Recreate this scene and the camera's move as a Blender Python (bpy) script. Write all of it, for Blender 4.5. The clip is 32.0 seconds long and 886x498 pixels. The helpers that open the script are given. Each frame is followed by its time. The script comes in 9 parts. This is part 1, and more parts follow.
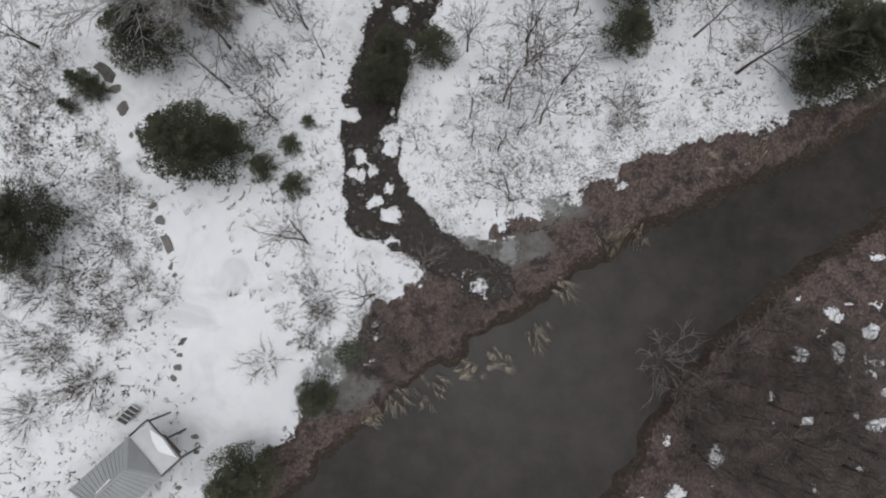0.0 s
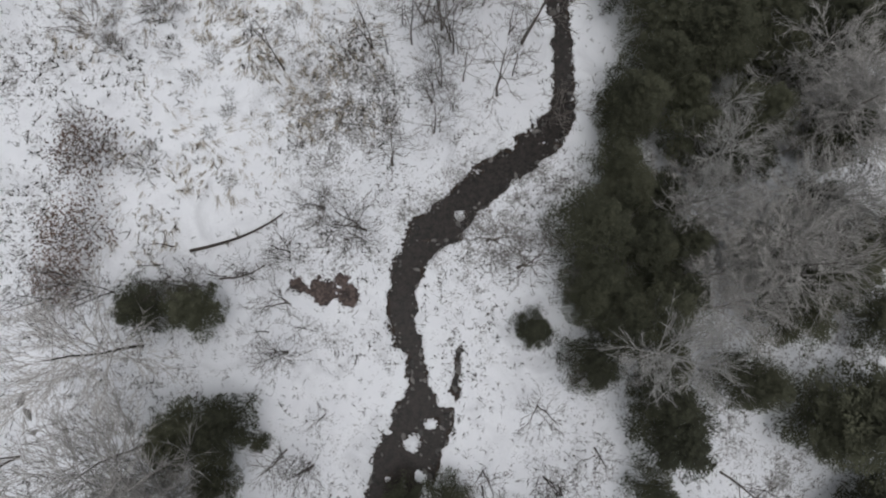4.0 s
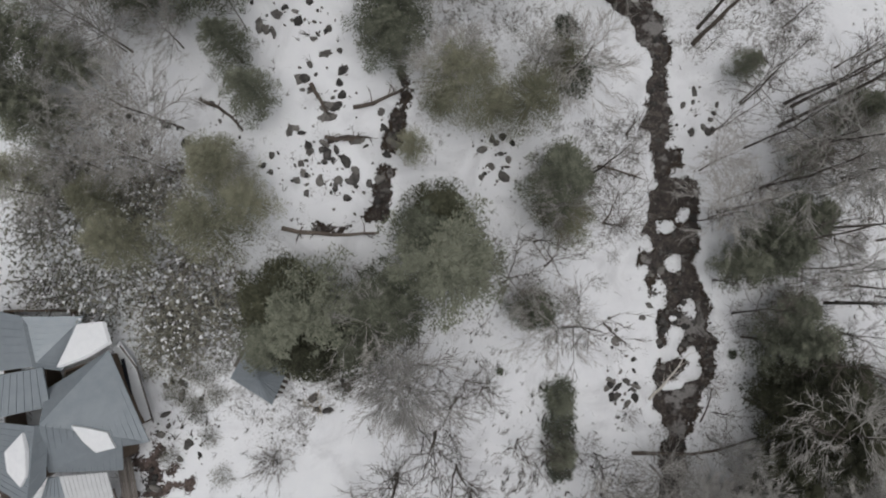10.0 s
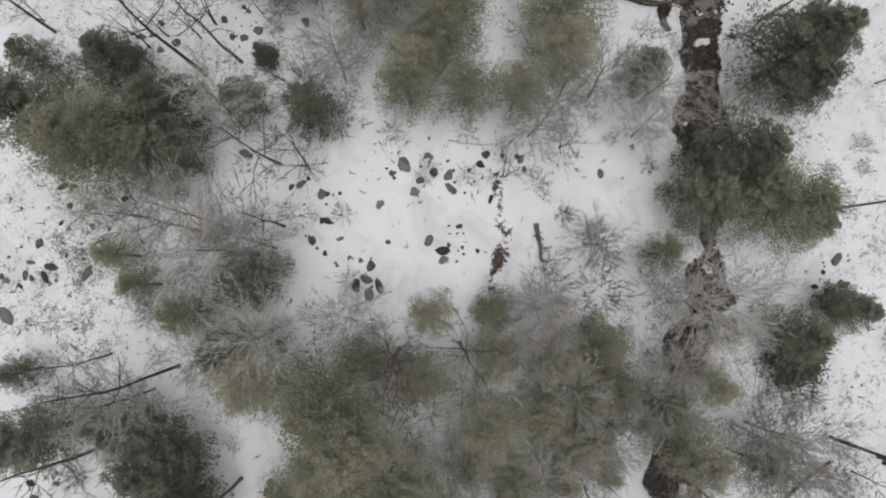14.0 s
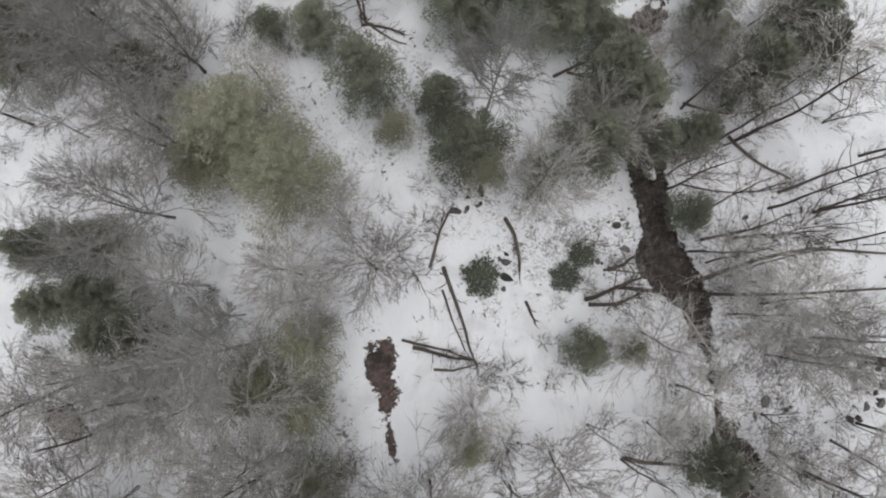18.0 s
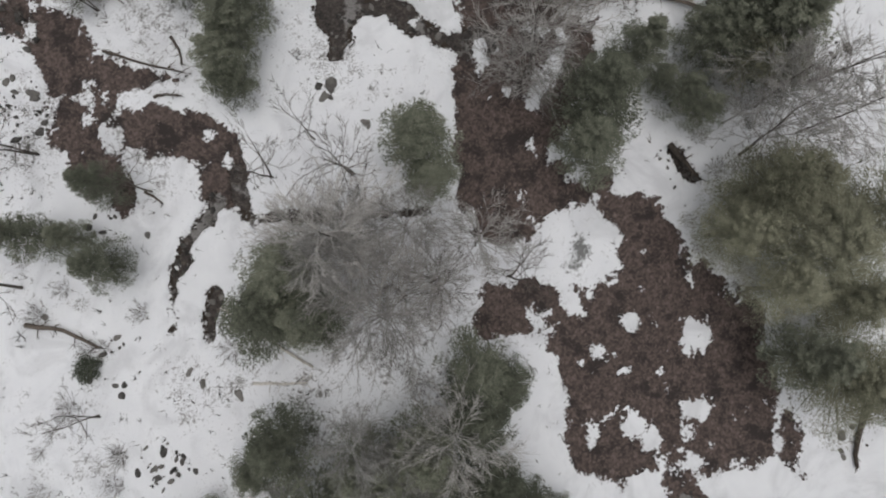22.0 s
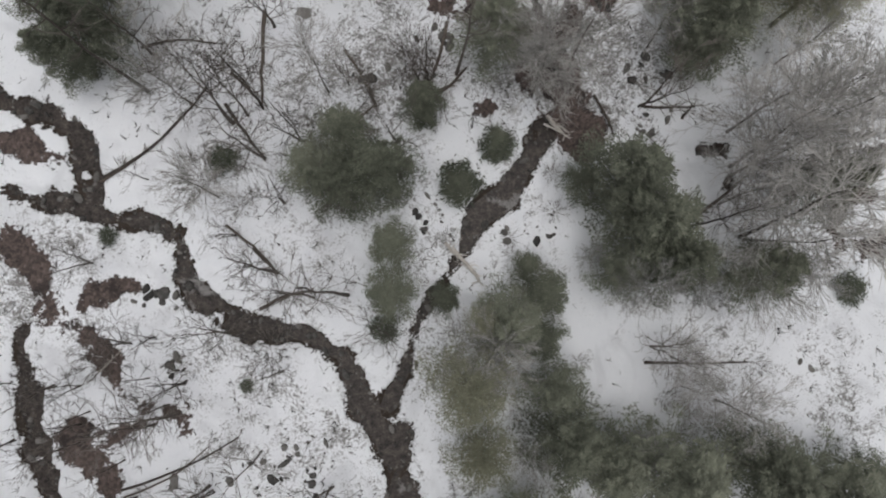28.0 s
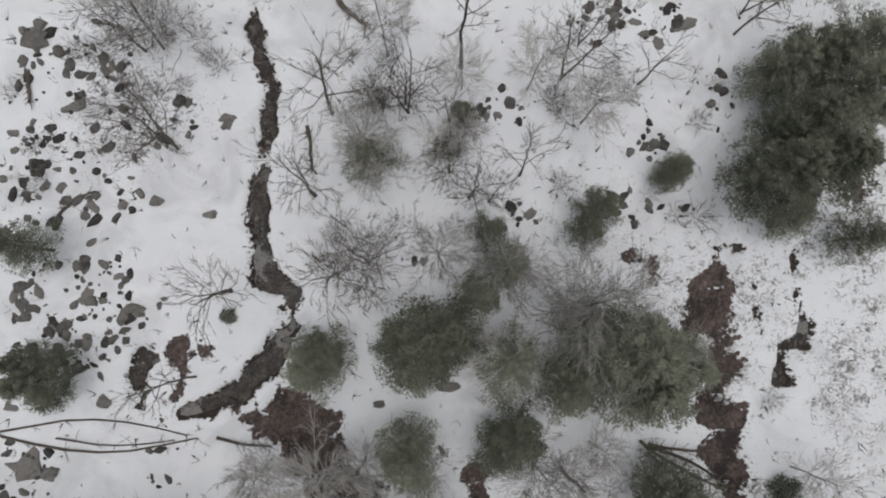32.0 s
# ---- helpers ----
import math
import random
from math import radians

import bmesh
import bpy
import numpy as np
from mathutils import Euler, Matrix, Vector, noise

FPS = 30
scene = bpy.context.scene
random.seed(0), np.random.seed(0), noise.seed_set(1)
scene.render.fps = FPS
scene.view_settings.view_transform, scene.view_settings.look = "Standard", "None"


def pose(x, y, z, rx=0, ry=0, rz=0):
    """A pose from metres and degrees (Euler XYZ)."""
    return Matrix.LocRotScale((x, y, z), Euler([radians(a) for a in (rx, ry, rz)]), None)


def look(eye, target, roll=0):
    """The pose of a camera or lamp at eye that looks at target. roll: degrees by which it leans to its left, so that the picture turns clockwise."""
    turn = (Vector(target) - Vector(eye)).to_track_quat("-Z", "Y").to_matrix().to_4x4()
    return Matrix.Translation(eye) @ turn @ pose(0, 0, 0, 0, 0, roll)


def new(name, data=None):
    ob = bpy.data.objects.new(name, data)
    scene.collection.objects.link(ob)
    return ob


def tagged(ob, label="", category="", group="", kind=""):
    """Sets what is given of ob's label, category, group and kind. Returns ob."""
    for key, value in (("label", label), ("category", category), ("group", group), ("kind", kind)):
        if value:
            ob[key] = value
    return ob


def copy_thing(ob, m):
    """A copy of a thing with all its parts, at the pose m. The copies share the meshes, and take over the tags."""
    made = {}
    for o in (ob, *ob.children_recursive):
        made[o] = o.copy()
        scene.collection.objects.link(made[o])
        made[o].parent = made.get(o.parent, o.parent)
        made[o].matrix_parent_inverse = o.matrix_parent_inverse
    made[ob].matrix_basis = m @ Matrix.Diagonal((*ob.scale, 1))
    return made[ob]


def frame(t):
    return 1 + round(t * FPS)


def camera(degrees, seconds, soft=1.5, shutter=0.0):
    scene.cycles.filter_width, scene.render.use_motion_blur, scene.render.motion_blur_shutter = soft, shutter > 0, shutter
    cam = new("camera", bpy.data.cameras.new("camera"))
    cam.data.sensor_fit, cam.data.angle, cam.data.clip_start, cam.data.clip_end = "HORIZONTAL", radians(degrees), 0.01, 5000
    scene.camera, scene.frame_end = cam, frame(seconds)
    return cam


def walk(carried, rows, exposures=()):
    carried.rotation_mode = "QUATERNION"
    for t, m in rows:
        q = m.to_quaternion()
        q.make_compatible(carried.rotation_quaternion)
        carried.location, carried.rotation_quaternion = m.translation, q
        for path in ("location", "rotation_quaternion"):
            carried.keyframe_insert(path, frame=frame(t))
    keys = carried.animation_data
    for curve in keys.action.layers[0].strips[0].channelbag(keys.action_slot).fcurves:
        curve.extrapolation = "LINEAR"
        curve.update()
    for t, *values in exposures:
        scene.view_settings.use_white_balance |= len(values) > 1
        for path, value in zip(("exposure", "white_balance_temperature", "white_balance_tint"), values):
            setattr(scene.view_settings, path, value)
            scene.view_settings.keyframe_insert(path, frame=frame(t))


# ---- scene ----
SOFT = 2.0
SKY = 0.12
SUN = 0.6
EXPOSURES = [(0.0, -0.28, 6350, 10), (4.5, -0.42, 6300, 10), (6.0, -0.5, 6300, 10), (9.0, -0.47, 6400, 10), (11.5, -0.28, 6550, 10), (14.0, -0.2, 6550, 10), (17.0, -0.25, 6450, 10), (18.0, -0.12, 6450, 10), (19.0, -0.16, 6450, 10), (20.0, -0.22, 6450, 10), (21.0, -0.4, 6500, 10), (22.0, -0.38, 6500, 10), (23.0, -0.22, 6450, 10), (24.0, -0.37, 6400, 10), (25.0, -0.52, 6400, 10), (28.0, -0.31, 6450, 10), (29.0, -0.22, 6450, 10), (30.0, -0.23, 6450, 10), (32.0, -0.42, 6450, 10)]

cam = camera(72.0, 32.0, soft=SOFT)

PATH = [
    (0, pose(-0.00, 0.00, 45.00, 4.91, 0.56, 0.00)),
    (0.5, pose(-0.12, 2.24, 45.06, 4.80, 0.44, 0.04)),
    (1, pose(-0.31, 5.29, 45.13, 4.74, 0.31, 0.01)),
    (1.5, pose(-0.49, 8.67, 45.22, 4.68, 0.17, -0.00)),
    (2, pose(-0.72, 12.84, 45.37, 4.67, 0.05, -0.06)),
    (2.5, pose(-0.89, 16.89, 45.56, 4.66, -0.05, -0.11)),
    (4.5, pose(-1.29, 34.64, 45.31, 5.10, 0.15, -0.51)),
    (5, pose(-1.49, 39.81, 45.41, 5.11, 0.08, -0.74)),
    (5.5, pose(-1.64, 44.66, 45.62, 5.06, 0.01, -0.92)),
    (6, pose(-1.81, 49.95, 45.87, 5.02, -0.06, -1.14)),
    (6.5, pose(-1.94, 54.77, 46.11, 4.94, -0.12, -1.38)),
    (7, pose(-2.04, 59.27, 46.30, 4.83, -0.15, -1.65)),
    (7.5, pose(-2.06, 63.26, 46.43, 4.73, -0.17, -1.76)),
    (8, pose(-2.11, 67.42, 46.43, 4.68, -0.15, -1.97)),
    (8.5, pose(-2.14, 71.23, 46.44, 4.63, -0.12, -2.07)),
    (9, pose(-2.18, 75.28, 46.51, 4.59, -0.08, -2.20)),
    (9.5, pose(-2.16, 79.07, 46.54, 4.52, -0.06, -2.37)),
    (10, pose(-2.15, 83.14, 46.50, 4.42, -0.07, -2.52)),
    (10.5, pose(-2.16, 86.98, 46.47, 4.27, -0.08, -2.64)),
    (11, pose(-2.18, 91.11, 46.50, 4.09, -0.08, -2.81)),
    (11.5, pose(-2.21, 94.99, 46.54, 3.88, -0.09, -3.12)),
    (12, pose(-2.25, 99.21, 46.55, 3.67, -0.13, -3.77)),
    (12.5, pose(-2.26, 103.18, 46.43, 3.42, -0.21, -4.32)),
    (13, pose(-2.23, 107.50, 46.30, 3.21, -0.26, -4.94)),
    (13.5, pose(-2.13, 111.57, 46.18, 3.05, -0.22, -5.65)),
    (14, pose(-1.96, 115.94, 46.10, 2.98, -0.14, -6.55)),
    (14.5, pose(-1.73, 120.04, 45.99, 2.94, -0.07, -7.45)),
    (16.5, pose(-0.59, 137.64, 45.60, 4.18, 0.04, -11.26)),
    (17, pose(-0.12, 142.43, 45.47, 4.32, -0.05, -12.20)),
    (17.5, pose(0.34, 146.93, 45.42, 4.42, -0.12, -13.22)),
    (18, pose(0.90, 151.77, 45.44, 4.53, -0.17, -14.51)),
    (18.5, pose(1.49, 156.31, 45.47, 4.64, -0.20, -15.60)),
    (19, pose(2.26, 161.21, 45.48, 4.75, -0.21, -16.30)),
    (19.5, pose(3.17, 165.90, 45.40, 4.82, -0.20, -16.97)),
    (20, pose(4.11, 170.97, 45.28, 4.88, -0.19, -18.34)),
    (20.5, pose(5.03, 175.75, 45.24, 4.90, -0.20, -19.91)),
    (21, pose(6.16, 180.97, 45.35, 4.94, -0.24, -21.41)),
    (21.5, pose(7.39, 185.92, 45.37, 4.93, -0.28, -22.74)),
    (22, pose(8.85, 191.17, 45.34, 4.91, -0.35, -23.92)),
    (22.5, pose(10.35, 196.01, 45.34, 4.87, -0.45, -24.35)),
    (23, pose(12.00, 201.17, 45.34, 4.81, -0.53, -24.81)),
    (23.5, pose(13.65, 205.92, 45.37, 4.73, -0.61, -25.01)),
    (24, pose(15.52, 210.95, 45.32, 4.70, -0.69, -24.49)),
    (24.5, pose(17.38, 215.49, 45.16, 4.65, -0.78, -21.90)),
    (25, pose(19.23, 220.29, 44.93, 4.66, -0.88, -17.45)),
    (25.5, pose(20.92, 224.86, 44.77, 4.67, -0.95, -13.99)),
    (27.5, pose(26.38, 244.08, 44.31, 5.02, -0.84, -9.15)),
    (28, pose(27.37, 249.18, 44.25, 5.05, -0.86, -7.66)),
    (28.5, pose(28.18, 254.08, 44.15, 5.03, -0.89, -6.44)),
    (29, pose(28.97, 259.16, 44.05, 5.00, -0.92, -5.92)),
    (29.5, pose(29.53, 263.90, 43.97, 4.93, -0.92, -6.48)),
    (30, pose(30.06, 268.94, 43.98, 4.87, -0.92, -6.49)),
    (30.5, pose(30.47, 273.56, 44.06, 4.80, -0.91, -6.41)),
    (31, pose(30.86, 278.29, 44.17, 4.75, -0.91, -6.51)),
    (31.5, pose(31.20, 282.65, 44.29, 4.68, -0.90, -6.62)),
    (32, pose(31.57, 287.19, 44.41, 4.62, -0.90, -6.73)),
]
walk(cam, PATH, EXPOSURES)

# ---- world and light: a bright overcast winter sky ----
world = bpy.data.worlds.new("overcast_sky")
scene.world = world
world.use_nodes = True
wn = world.node_tree
sky = wn.nodes.new("ShaderNodeTexSky")
sky.sky_type = "NISHITA"
sky.sun_disc = False
sky.sun_elevation = radians(86)
sky.sun_rotation = radians(150)
sky.air_density = 1.0
sky.dust_density = 6.0
sky.ozone_density = 1.0
grey = wn.nodes.new("ShaderNodeHueSaturation")
grey.inputs["Saturation"].default_value = 0.18
wn.links.new(sky.outputs[0], grey.inputs["Color"])
wn.links.new(grey.outputs[0], wn.nodes["Background"].inputs[0])
wn.nodes["Background"].inputs[1].default_value = SKY

sun = new("sun", bpy.data.lights.new("sun", "SUN"))
sun.data.energy = SUN
sun.data.angle = radians(110)
sun.data.color = (1.0, 0.985, 0.96)
sun.matrix_basis = look((0, 0, 100), (-3, 5, 0))


# ---- materials ----
def material(name, rough=0.8, metal=0.0, spec=0.3):
    m = bpy.data.materials.new(name)
    m.use_nodes = True
    b = m.node_tree.nodes["Principled BSDF"]
    b.inputs["Roughness"].default_value = rough
    b.inputs["Metallic"].default_value = metal
    b.inputs["Specular IOR Level"].default_value = spec
    return m, m.node_tree, b


def node(tree, kind, **given):
    n = tree.nodes.new(kind)
    for key, value in given.items():
        n.inputs[key.replace("_", " ")].default_value = value
    return n


def ramp(tree, source, stops):
    r = tree.nodes.new("ShaderNodeValToRGB")
    while len(r.color_ramp.elements) < len(stops):
        r.color_ramp.elements.new(0.5)
    for el, (at, col) in zip(r.color_ramp.elements, stops):
        el.position, el.color = at, (*col, 1.0)
    tree.links.new(source, r.inputs[0])
    return r.outputs[0]


def noise_tex(tree, scale, detail=4.0, rough=0.6, space="Object", warp=0.0):
    at = tree.nodes.new("ShaderNodeTexCoord")
    n = node(tree, "ShaderNodeTexNoise", Scale=scale, Detail=detail, Roughness=rough, Distortion=warp)
    tree.links.new(at.outputs[space], n.inputs["Vector"])
    return n.outputs["Fac"]


def blend(tree, fac, a, b):
    m = tree.nodes.new("ShaderNodeMix")
    m.data_type = "RGBA"
    for value, slot in ((fac, 0), (a, 6), (b, 7)):
        if isinstance(value, tuple):
            m.inputs[slot].default_value = (*value, 1.0)
        elif isinstance(value, (int, float)):
            m.inputs[slot].default_value = value
        else:
            tree.links.new(value, m.inputs[slot])
    return m.outputs[2]


def sums(tree, op, a, b=0.0, c=None):
    m = tree.nodes.new("ShaderNodeMath")
    m.operation = op
    for value, slot in ((a, 0), (b, 1), (c, 2)):
        if value is None:
            continue
        if isinstance(value, (int, float)):
            m.inputs[slot].default_value = value
        else:
            tree.links.new(value, m.inputs[slot])
    return m.outputs[0]


def step(tree, value, low, high):
    m = tree.nodes.new("ShaderNodeMapRange")
    m.inputs[1].default_value, m.inputs[2].default_value = low, high
    m.interpolation_type = "SMOOTHSTEP"
    tree.links.new(value, m.inputs[0])
    return m.outputs[0]


def relief(tree, b, height, strength=0.4, distance=0.05):
    n = node(tree, "ShaderNodeBump", Strength=strength, Distance=distance)
    tree.links.new(height, n.inputs["Height"])
    tree.links.new(n.outputs[0], b.inputs["Normal"])


def varied(name, dark, light, scale=6.0, rough=0.85, spread=0.35, metal=0.0, spec=0.25, bump=0.3):
    """A surface with grain at two scales and a tone of its own for each object and each loose piece."""
    m, t, b = material(name, rough, metal, spec)
    own = t.nodes.new("ShaderNodeObjectInfo").outputs["Random"]
    bit = t.nodes.new("ShaderNodeNewGeometry").outputs["Random Per Island"]
    fine, broad = noise_tex(t, scale), noise_tex(t, scale * 0.13, 2.0)
    mixed = sums(t, "ADD", sums(t, "MULTIPLY", fine, 0.6), sums(t, "MULTIPLY", broad, 0.4))
    mixed = sums(t, "ADD", mixed, sums(t, "MULTIPLY", sums(t, "SUBTRACT", own, 0.5), spread))
    mixed = sums(t, "ADD", mixed, sums(t, "MULTIPLY", sums(t, "SUBTRACT", bit, 0.5), spread))
    t.links.new(ramp(t, mixed, [(0.25, dark), (0.75, light)]), b.inputs["Base Color"])
    if bump:
        relief(t, b, fine, bump)
    return m


def ground_material():
    m, t, b = material("snowy_ground", 0.75, 0.0, 0.2)
    def attr(name):
        a = t.nodes.new("ShaderNodeAttribute")
        a.attribute_name = name
        return a.outputs["Fac"]
    broad, mid, fine, tiny = noise_tex(t, 0.09, 3.0), noise_tex(t, 0.9, 5.0), noise_tex(t, 4.5, 6.0, 0.7), noise_tex(t, 22.0, 3.0)
    streak = noise_tex(t, 2.6, 7.0, 0.72, warp=2.4)
    snow = blend(t, mid, (0.72, 0.735, 0.76), (0.84, 0.85, 0.865))
    patchy = noise_tex(t, 0.3, 6.0, 0.62, warp=0.8)
    snow = blend(t, sums(t, "MULTIPLY", step(t, patchy, 0.47, 0.68), 0.42), snow, (0.47, 0.475, 0.49))
    # stalks, twigs and soil that show through thin snow
    thin = sums(t, "ADD", attr("thin"), sums(t, "MULTIPLY", sums(t, "SUBTRACT", broad, 0.5), 0.5))
    cover = sums(t, "ADD", sums(t, "MULTIPLY", streak, 0.66), sums(t, "MULTIPLY", mid, 0.34))
    bare = step(t, sums(t, "ADD", cover, sums(t, "MULTIPLY", thin, 0.26)), 0.56, 0.68)
    straw = ramp(t, tiny, [(0.3, (0.04, 0.035, 0.031)), (0.5, (0.1, 0.088, 0.076)), (0.75, (0.24, 0.215, 0.185))])
    surface = blend(t, sums(t, "MULTIPLY", bare, 0.85), snow, straw)
    # fallen leaves and mud along the water
    cell = node(t, "ShaderNodeTexVoronoi", Scale=7.0)
    t.links.new(t.nodes.new("ShaderNodeTexCoord").outputs["Object"], cell.inputs["Vector"])
    tone = sums(t, "ADD", sums(t, "MULTIPLY", cell.outputs["Color"], 0.3), sums(t, "MULTIPLY", fine, 0.7))
    leaves = ramp(t, tone, [(0.2, (0.028, 0.022, 0.02)), (0.45, (0.076, 0.058, 0.052)), (0.62, (0.128, 0.098, 0.087)), (0.8, (0.235, 0.185, 0.162))])
    leaves = blend(t, step(t, sums(t, "ADD", sums(t, "MULTIPLY", mid, 0.6), sums(t, "MULTIPLY", streak, 0.4)), 0.49, 0.58), leaves, (0.036, 0.029, 0.027))
    rim = sums(t, "ADD", sums(t, "MULTIPLY", sums(t, "SUBTRACT", fine, 0.5), 1.5), sums(t, "MULTIPLY", sums(t, "SUBTRACT", mid, 0.5), 1.5))
    at_leaf = step(t, sums(t, "ADD", attr("litter"), rim), 0.02, -0.08)
    at_bed = step(t, sums(t, "ADD", attr("channel"), sums(t, "MULTIPLY", rim, 0.7)), 0.0, -0.08)
    surface = blend(t, at_leaf, surface, leaves)
    bed = ramp(t, fine, [(0.3, (0.018, 0.014, 0.011)), (0.55, (0.05, 0.038, 0.03)), (0.8, (0.12, 0.095, 0.075))])
    surface = blend(t, at_bed, surface, bed)
    ice = ramp(t, sums(t, "ADD", sums(t, "MULTIPLY", mid, 0.7), sums(t, "MULTIPLY", fine, 0.3)), [(0.35, (0.07, 0.068, 0.062)), (0.6, (0.2, 0.2, 0.19)), (0.75, (0.42, 0.42, 0.41))])
    surface = blend(t, sums(t, "MULTIPLY", step(t, sums(t, "ADD", attr("slush"), sums(t, "MULTIPLY", rim, 1.8)), 0.25, -0.35), 0.85), surface, ice)
    t.links.new(surface, b.inputs["Base Color"])
    relief(t, b, sums(t, "ADD", fine, sums(t, "MULTIPLY", tiny, 0.4)), 0.5, 0.06)
    return m


def water_material(name, dark, light, rough, scale):
    m, t, b = material(name, rough, 0.0, 0.16)
    mid, fine = noise_tex(t, scale, 6.0, 0.7), noise_tex(t, scale * 4, 6.0, 0.7)
    t.links.new(ramp(t, sums(t, "ADD", sums(t, "MULTIPLY", mid, 0.6), sums(t, "MULTIPLY", fine, 0.4)), [(0.38, dark), (0.55, light), (0.72, tuple(1.5 * v for v in light))]), b.inputs["Base Color"])
    relief(t, b, fine, 0.25, 0.02)
    return m


def icy_brook(name):
    """Dark gravel bed under shallow water, with sheets of grey ice."""
    m, t, b = material(name, 0.4, 0.0, 0.16)
    broad, mid, fine = noise_tex(t, 0.32, 3.0, 0.6), noise_tex(t, 2.2, 6.0, 0.75), noise_tex(t, 9.0, 5.0, 0.7)
    bed = ramp(t, sums(t, "ADD", sums(t, "MULTIPLY", mid, 0.6), sums(t, "MULTIPLY", fine, 0.4)), [(0.4, (0.011, 0.0095, 0.0088)), (0.52, (0.05, 0.041, 0.036)), (0.66, (0.12, 0.1, 0.088))])
    ice = ramp(t, fine, [(0.3, (0.12, 0.112, 0.107)), (0.7, (0.24, 0.23, 0.225))])
    mix = t.nodes.new("ShaderNodeMix")
    mix.data_type = "RGBA"
    t.links.new(step(t, sums(t, "ADD", sums(t, "MULTIPLY", broad, 0.75), sums(t, "MULTIPLY", mid, 0.25)), 0.55, 0.6), mix.inputs[0])
    t.links.new(bed, mix.inputs[6])
    t.links.new(ice, mix.inputs[7])
    t.links.new(mix.outputs[2], b.inputs["Base Color"])
    relief(t, b, fine, 0.25, 0.02)
    return m


GROUND = ground_material()
BROOK = icy_brook("brook_water")
DEEPBROOK = water_material("deep_brook_water", (0.006, 0.005, 0.0045), (0.028, 0.0225, 0.0198), 0.38, 2.6)
RIVER = water_material("river_water", (0.014, 0.0132, 0.0118), (0.03, 0.0262, 0.0225), 0.3, 0.12)
# lighter than dark_needles: haze and glare are put into this needle colour
HAZEGREEN = varied("grey_green_needles", (0.085, 0.092, 0.068), (0.235, 0.245, 0.187), 3.0, bump=0)
NEEDLES = varied("dark_needles", (0.033, 0.035, 0.023), (0.095, 0.097, 0.062), 3.0, bump=0)
OLIVE = varied("olive_needles", (0.128, 0.129, 0.088), (0.33, 0.326, 0.24), 3.0, bump=0)
SHRUBGREEN = varied("shrub_green", (0.05, 0.057, 0.042), (0.13, 0.14, 0.105), 3.0, bump=0)
LAUREL = varied("laurel_leaves", (0.07, 0.072, 0.056), (0.26, 0.25, 0.205), 3.0, rough=0.5, bump=0)
RUSSET = varied("russet_leaves", (0.065, 0.046, 0.037), (0.21, 0.145, 0.115), 3.0, bump=0)
BARK = varied("grey_brown_bark", (0.045, 0.037, 0.031), (0.15, 0.13, 0.115), 9.0)
BRUSH = varied("grey_brown_brush", (0.085, 0.072, 0.063), (0.26, 0.235, 0.21), 9.0, bump=0)
TWIGS = varied("dark_twigs", (0.06, 0.05, 0.044), (0.19, 0.17, 0.152), 9.0, bump=0)
PALE = varied("pale_grey_twigs", (0.205, 0.196, 0.184), (0.5, 0.482, 0.457), 9.0, bump=0)
PALEBARK = varied("pale_grey_bark", (0.2, 0.195, 0.185), (0.47, 0.46, 0.44), 5.0, bump=0)
DEADWOOD = varied("dead_wood", (0.04, 0.033, 0.028), (0.15, 0.125, 0.105), 7.0)
BIRCH = varied("bleached_wood", (0.3, 0.27, 0.24), (0.7, 0.67, 0.62), 7.0)
STONE = varied("wet_grey_stone", (0.042, 0.04, 0.038), (0.19, 0.18, 0.168), 4.0, spread=0.5)
STRAW = varied("dry_straw", (0.17, 0.14, 0.105), (0.6, 0.53, 0.42), 5.0, bump=0)
SNOW = varied("piled_snow", (0.72, 0.735, 0.76), (0.84, 0.85, 0.865), 3.0, spread=0.1)
STALKS = varied("weed_stalks", (0.03, 0.026, 0.022), (0.13, 0.11, 0.09), 5.0, bump=0)


# ---- the lie of the land ----
def ease(u):
    v = np.clip(u, 0, 1)
    return v * v * (3 - 2 * v)


def terrain(x, y):
    """Height of the snow: a brook valley that climbs, with a bank on its west side."""
    base = np.interp(y, [-60, 0, 10, 30, 45, 60, 80, 100, 115, 135, 150, 170, 195, 215, 240, 260, 275, 310],
                     [3.2, 3.3, 3.5, 3.5, 2.6, 4, 6.2, 8.8, 9.8, 7.9, 9, 8.5, 9.6, 10.6, 11, 12.2, 13.4, 14.8])
    line = np.interp(y, [-60, 12, 31, 42, 50, 60, 80, 100, 114, 132, 150, 170, 190, 206, 226, 245, 260, 290],
                     [-10, -5, -3, 5, 7, 9, 13, 11, 14.5, 17.5, 16, 17.5, 18.5, 20, 24, 27, 31, 31])
    west = np.interp(y, [-60, 0, 40, 66, 76, 83, 89, 105, 118, 140, 165, 180, 200, 240, 270, 310],
                     [3, 3.2, 4, 3.3, 2.3, 2.4, 4.8, 6, 5, 4.4, 3.4, 2.6, 0.3, 0.5, 1.6, 2])
    east = np.interp(y, [-60, 150, 200, 222, 250, 310], [0.2, 0.2, 0.9, 2, 0.3, 0.3])
    off = x - line
    return base + west * ease((-off - 2) / 20) + east * ease((off - 2) / 16)


def ground_z(x, y):
    return float(terrain(x, y))


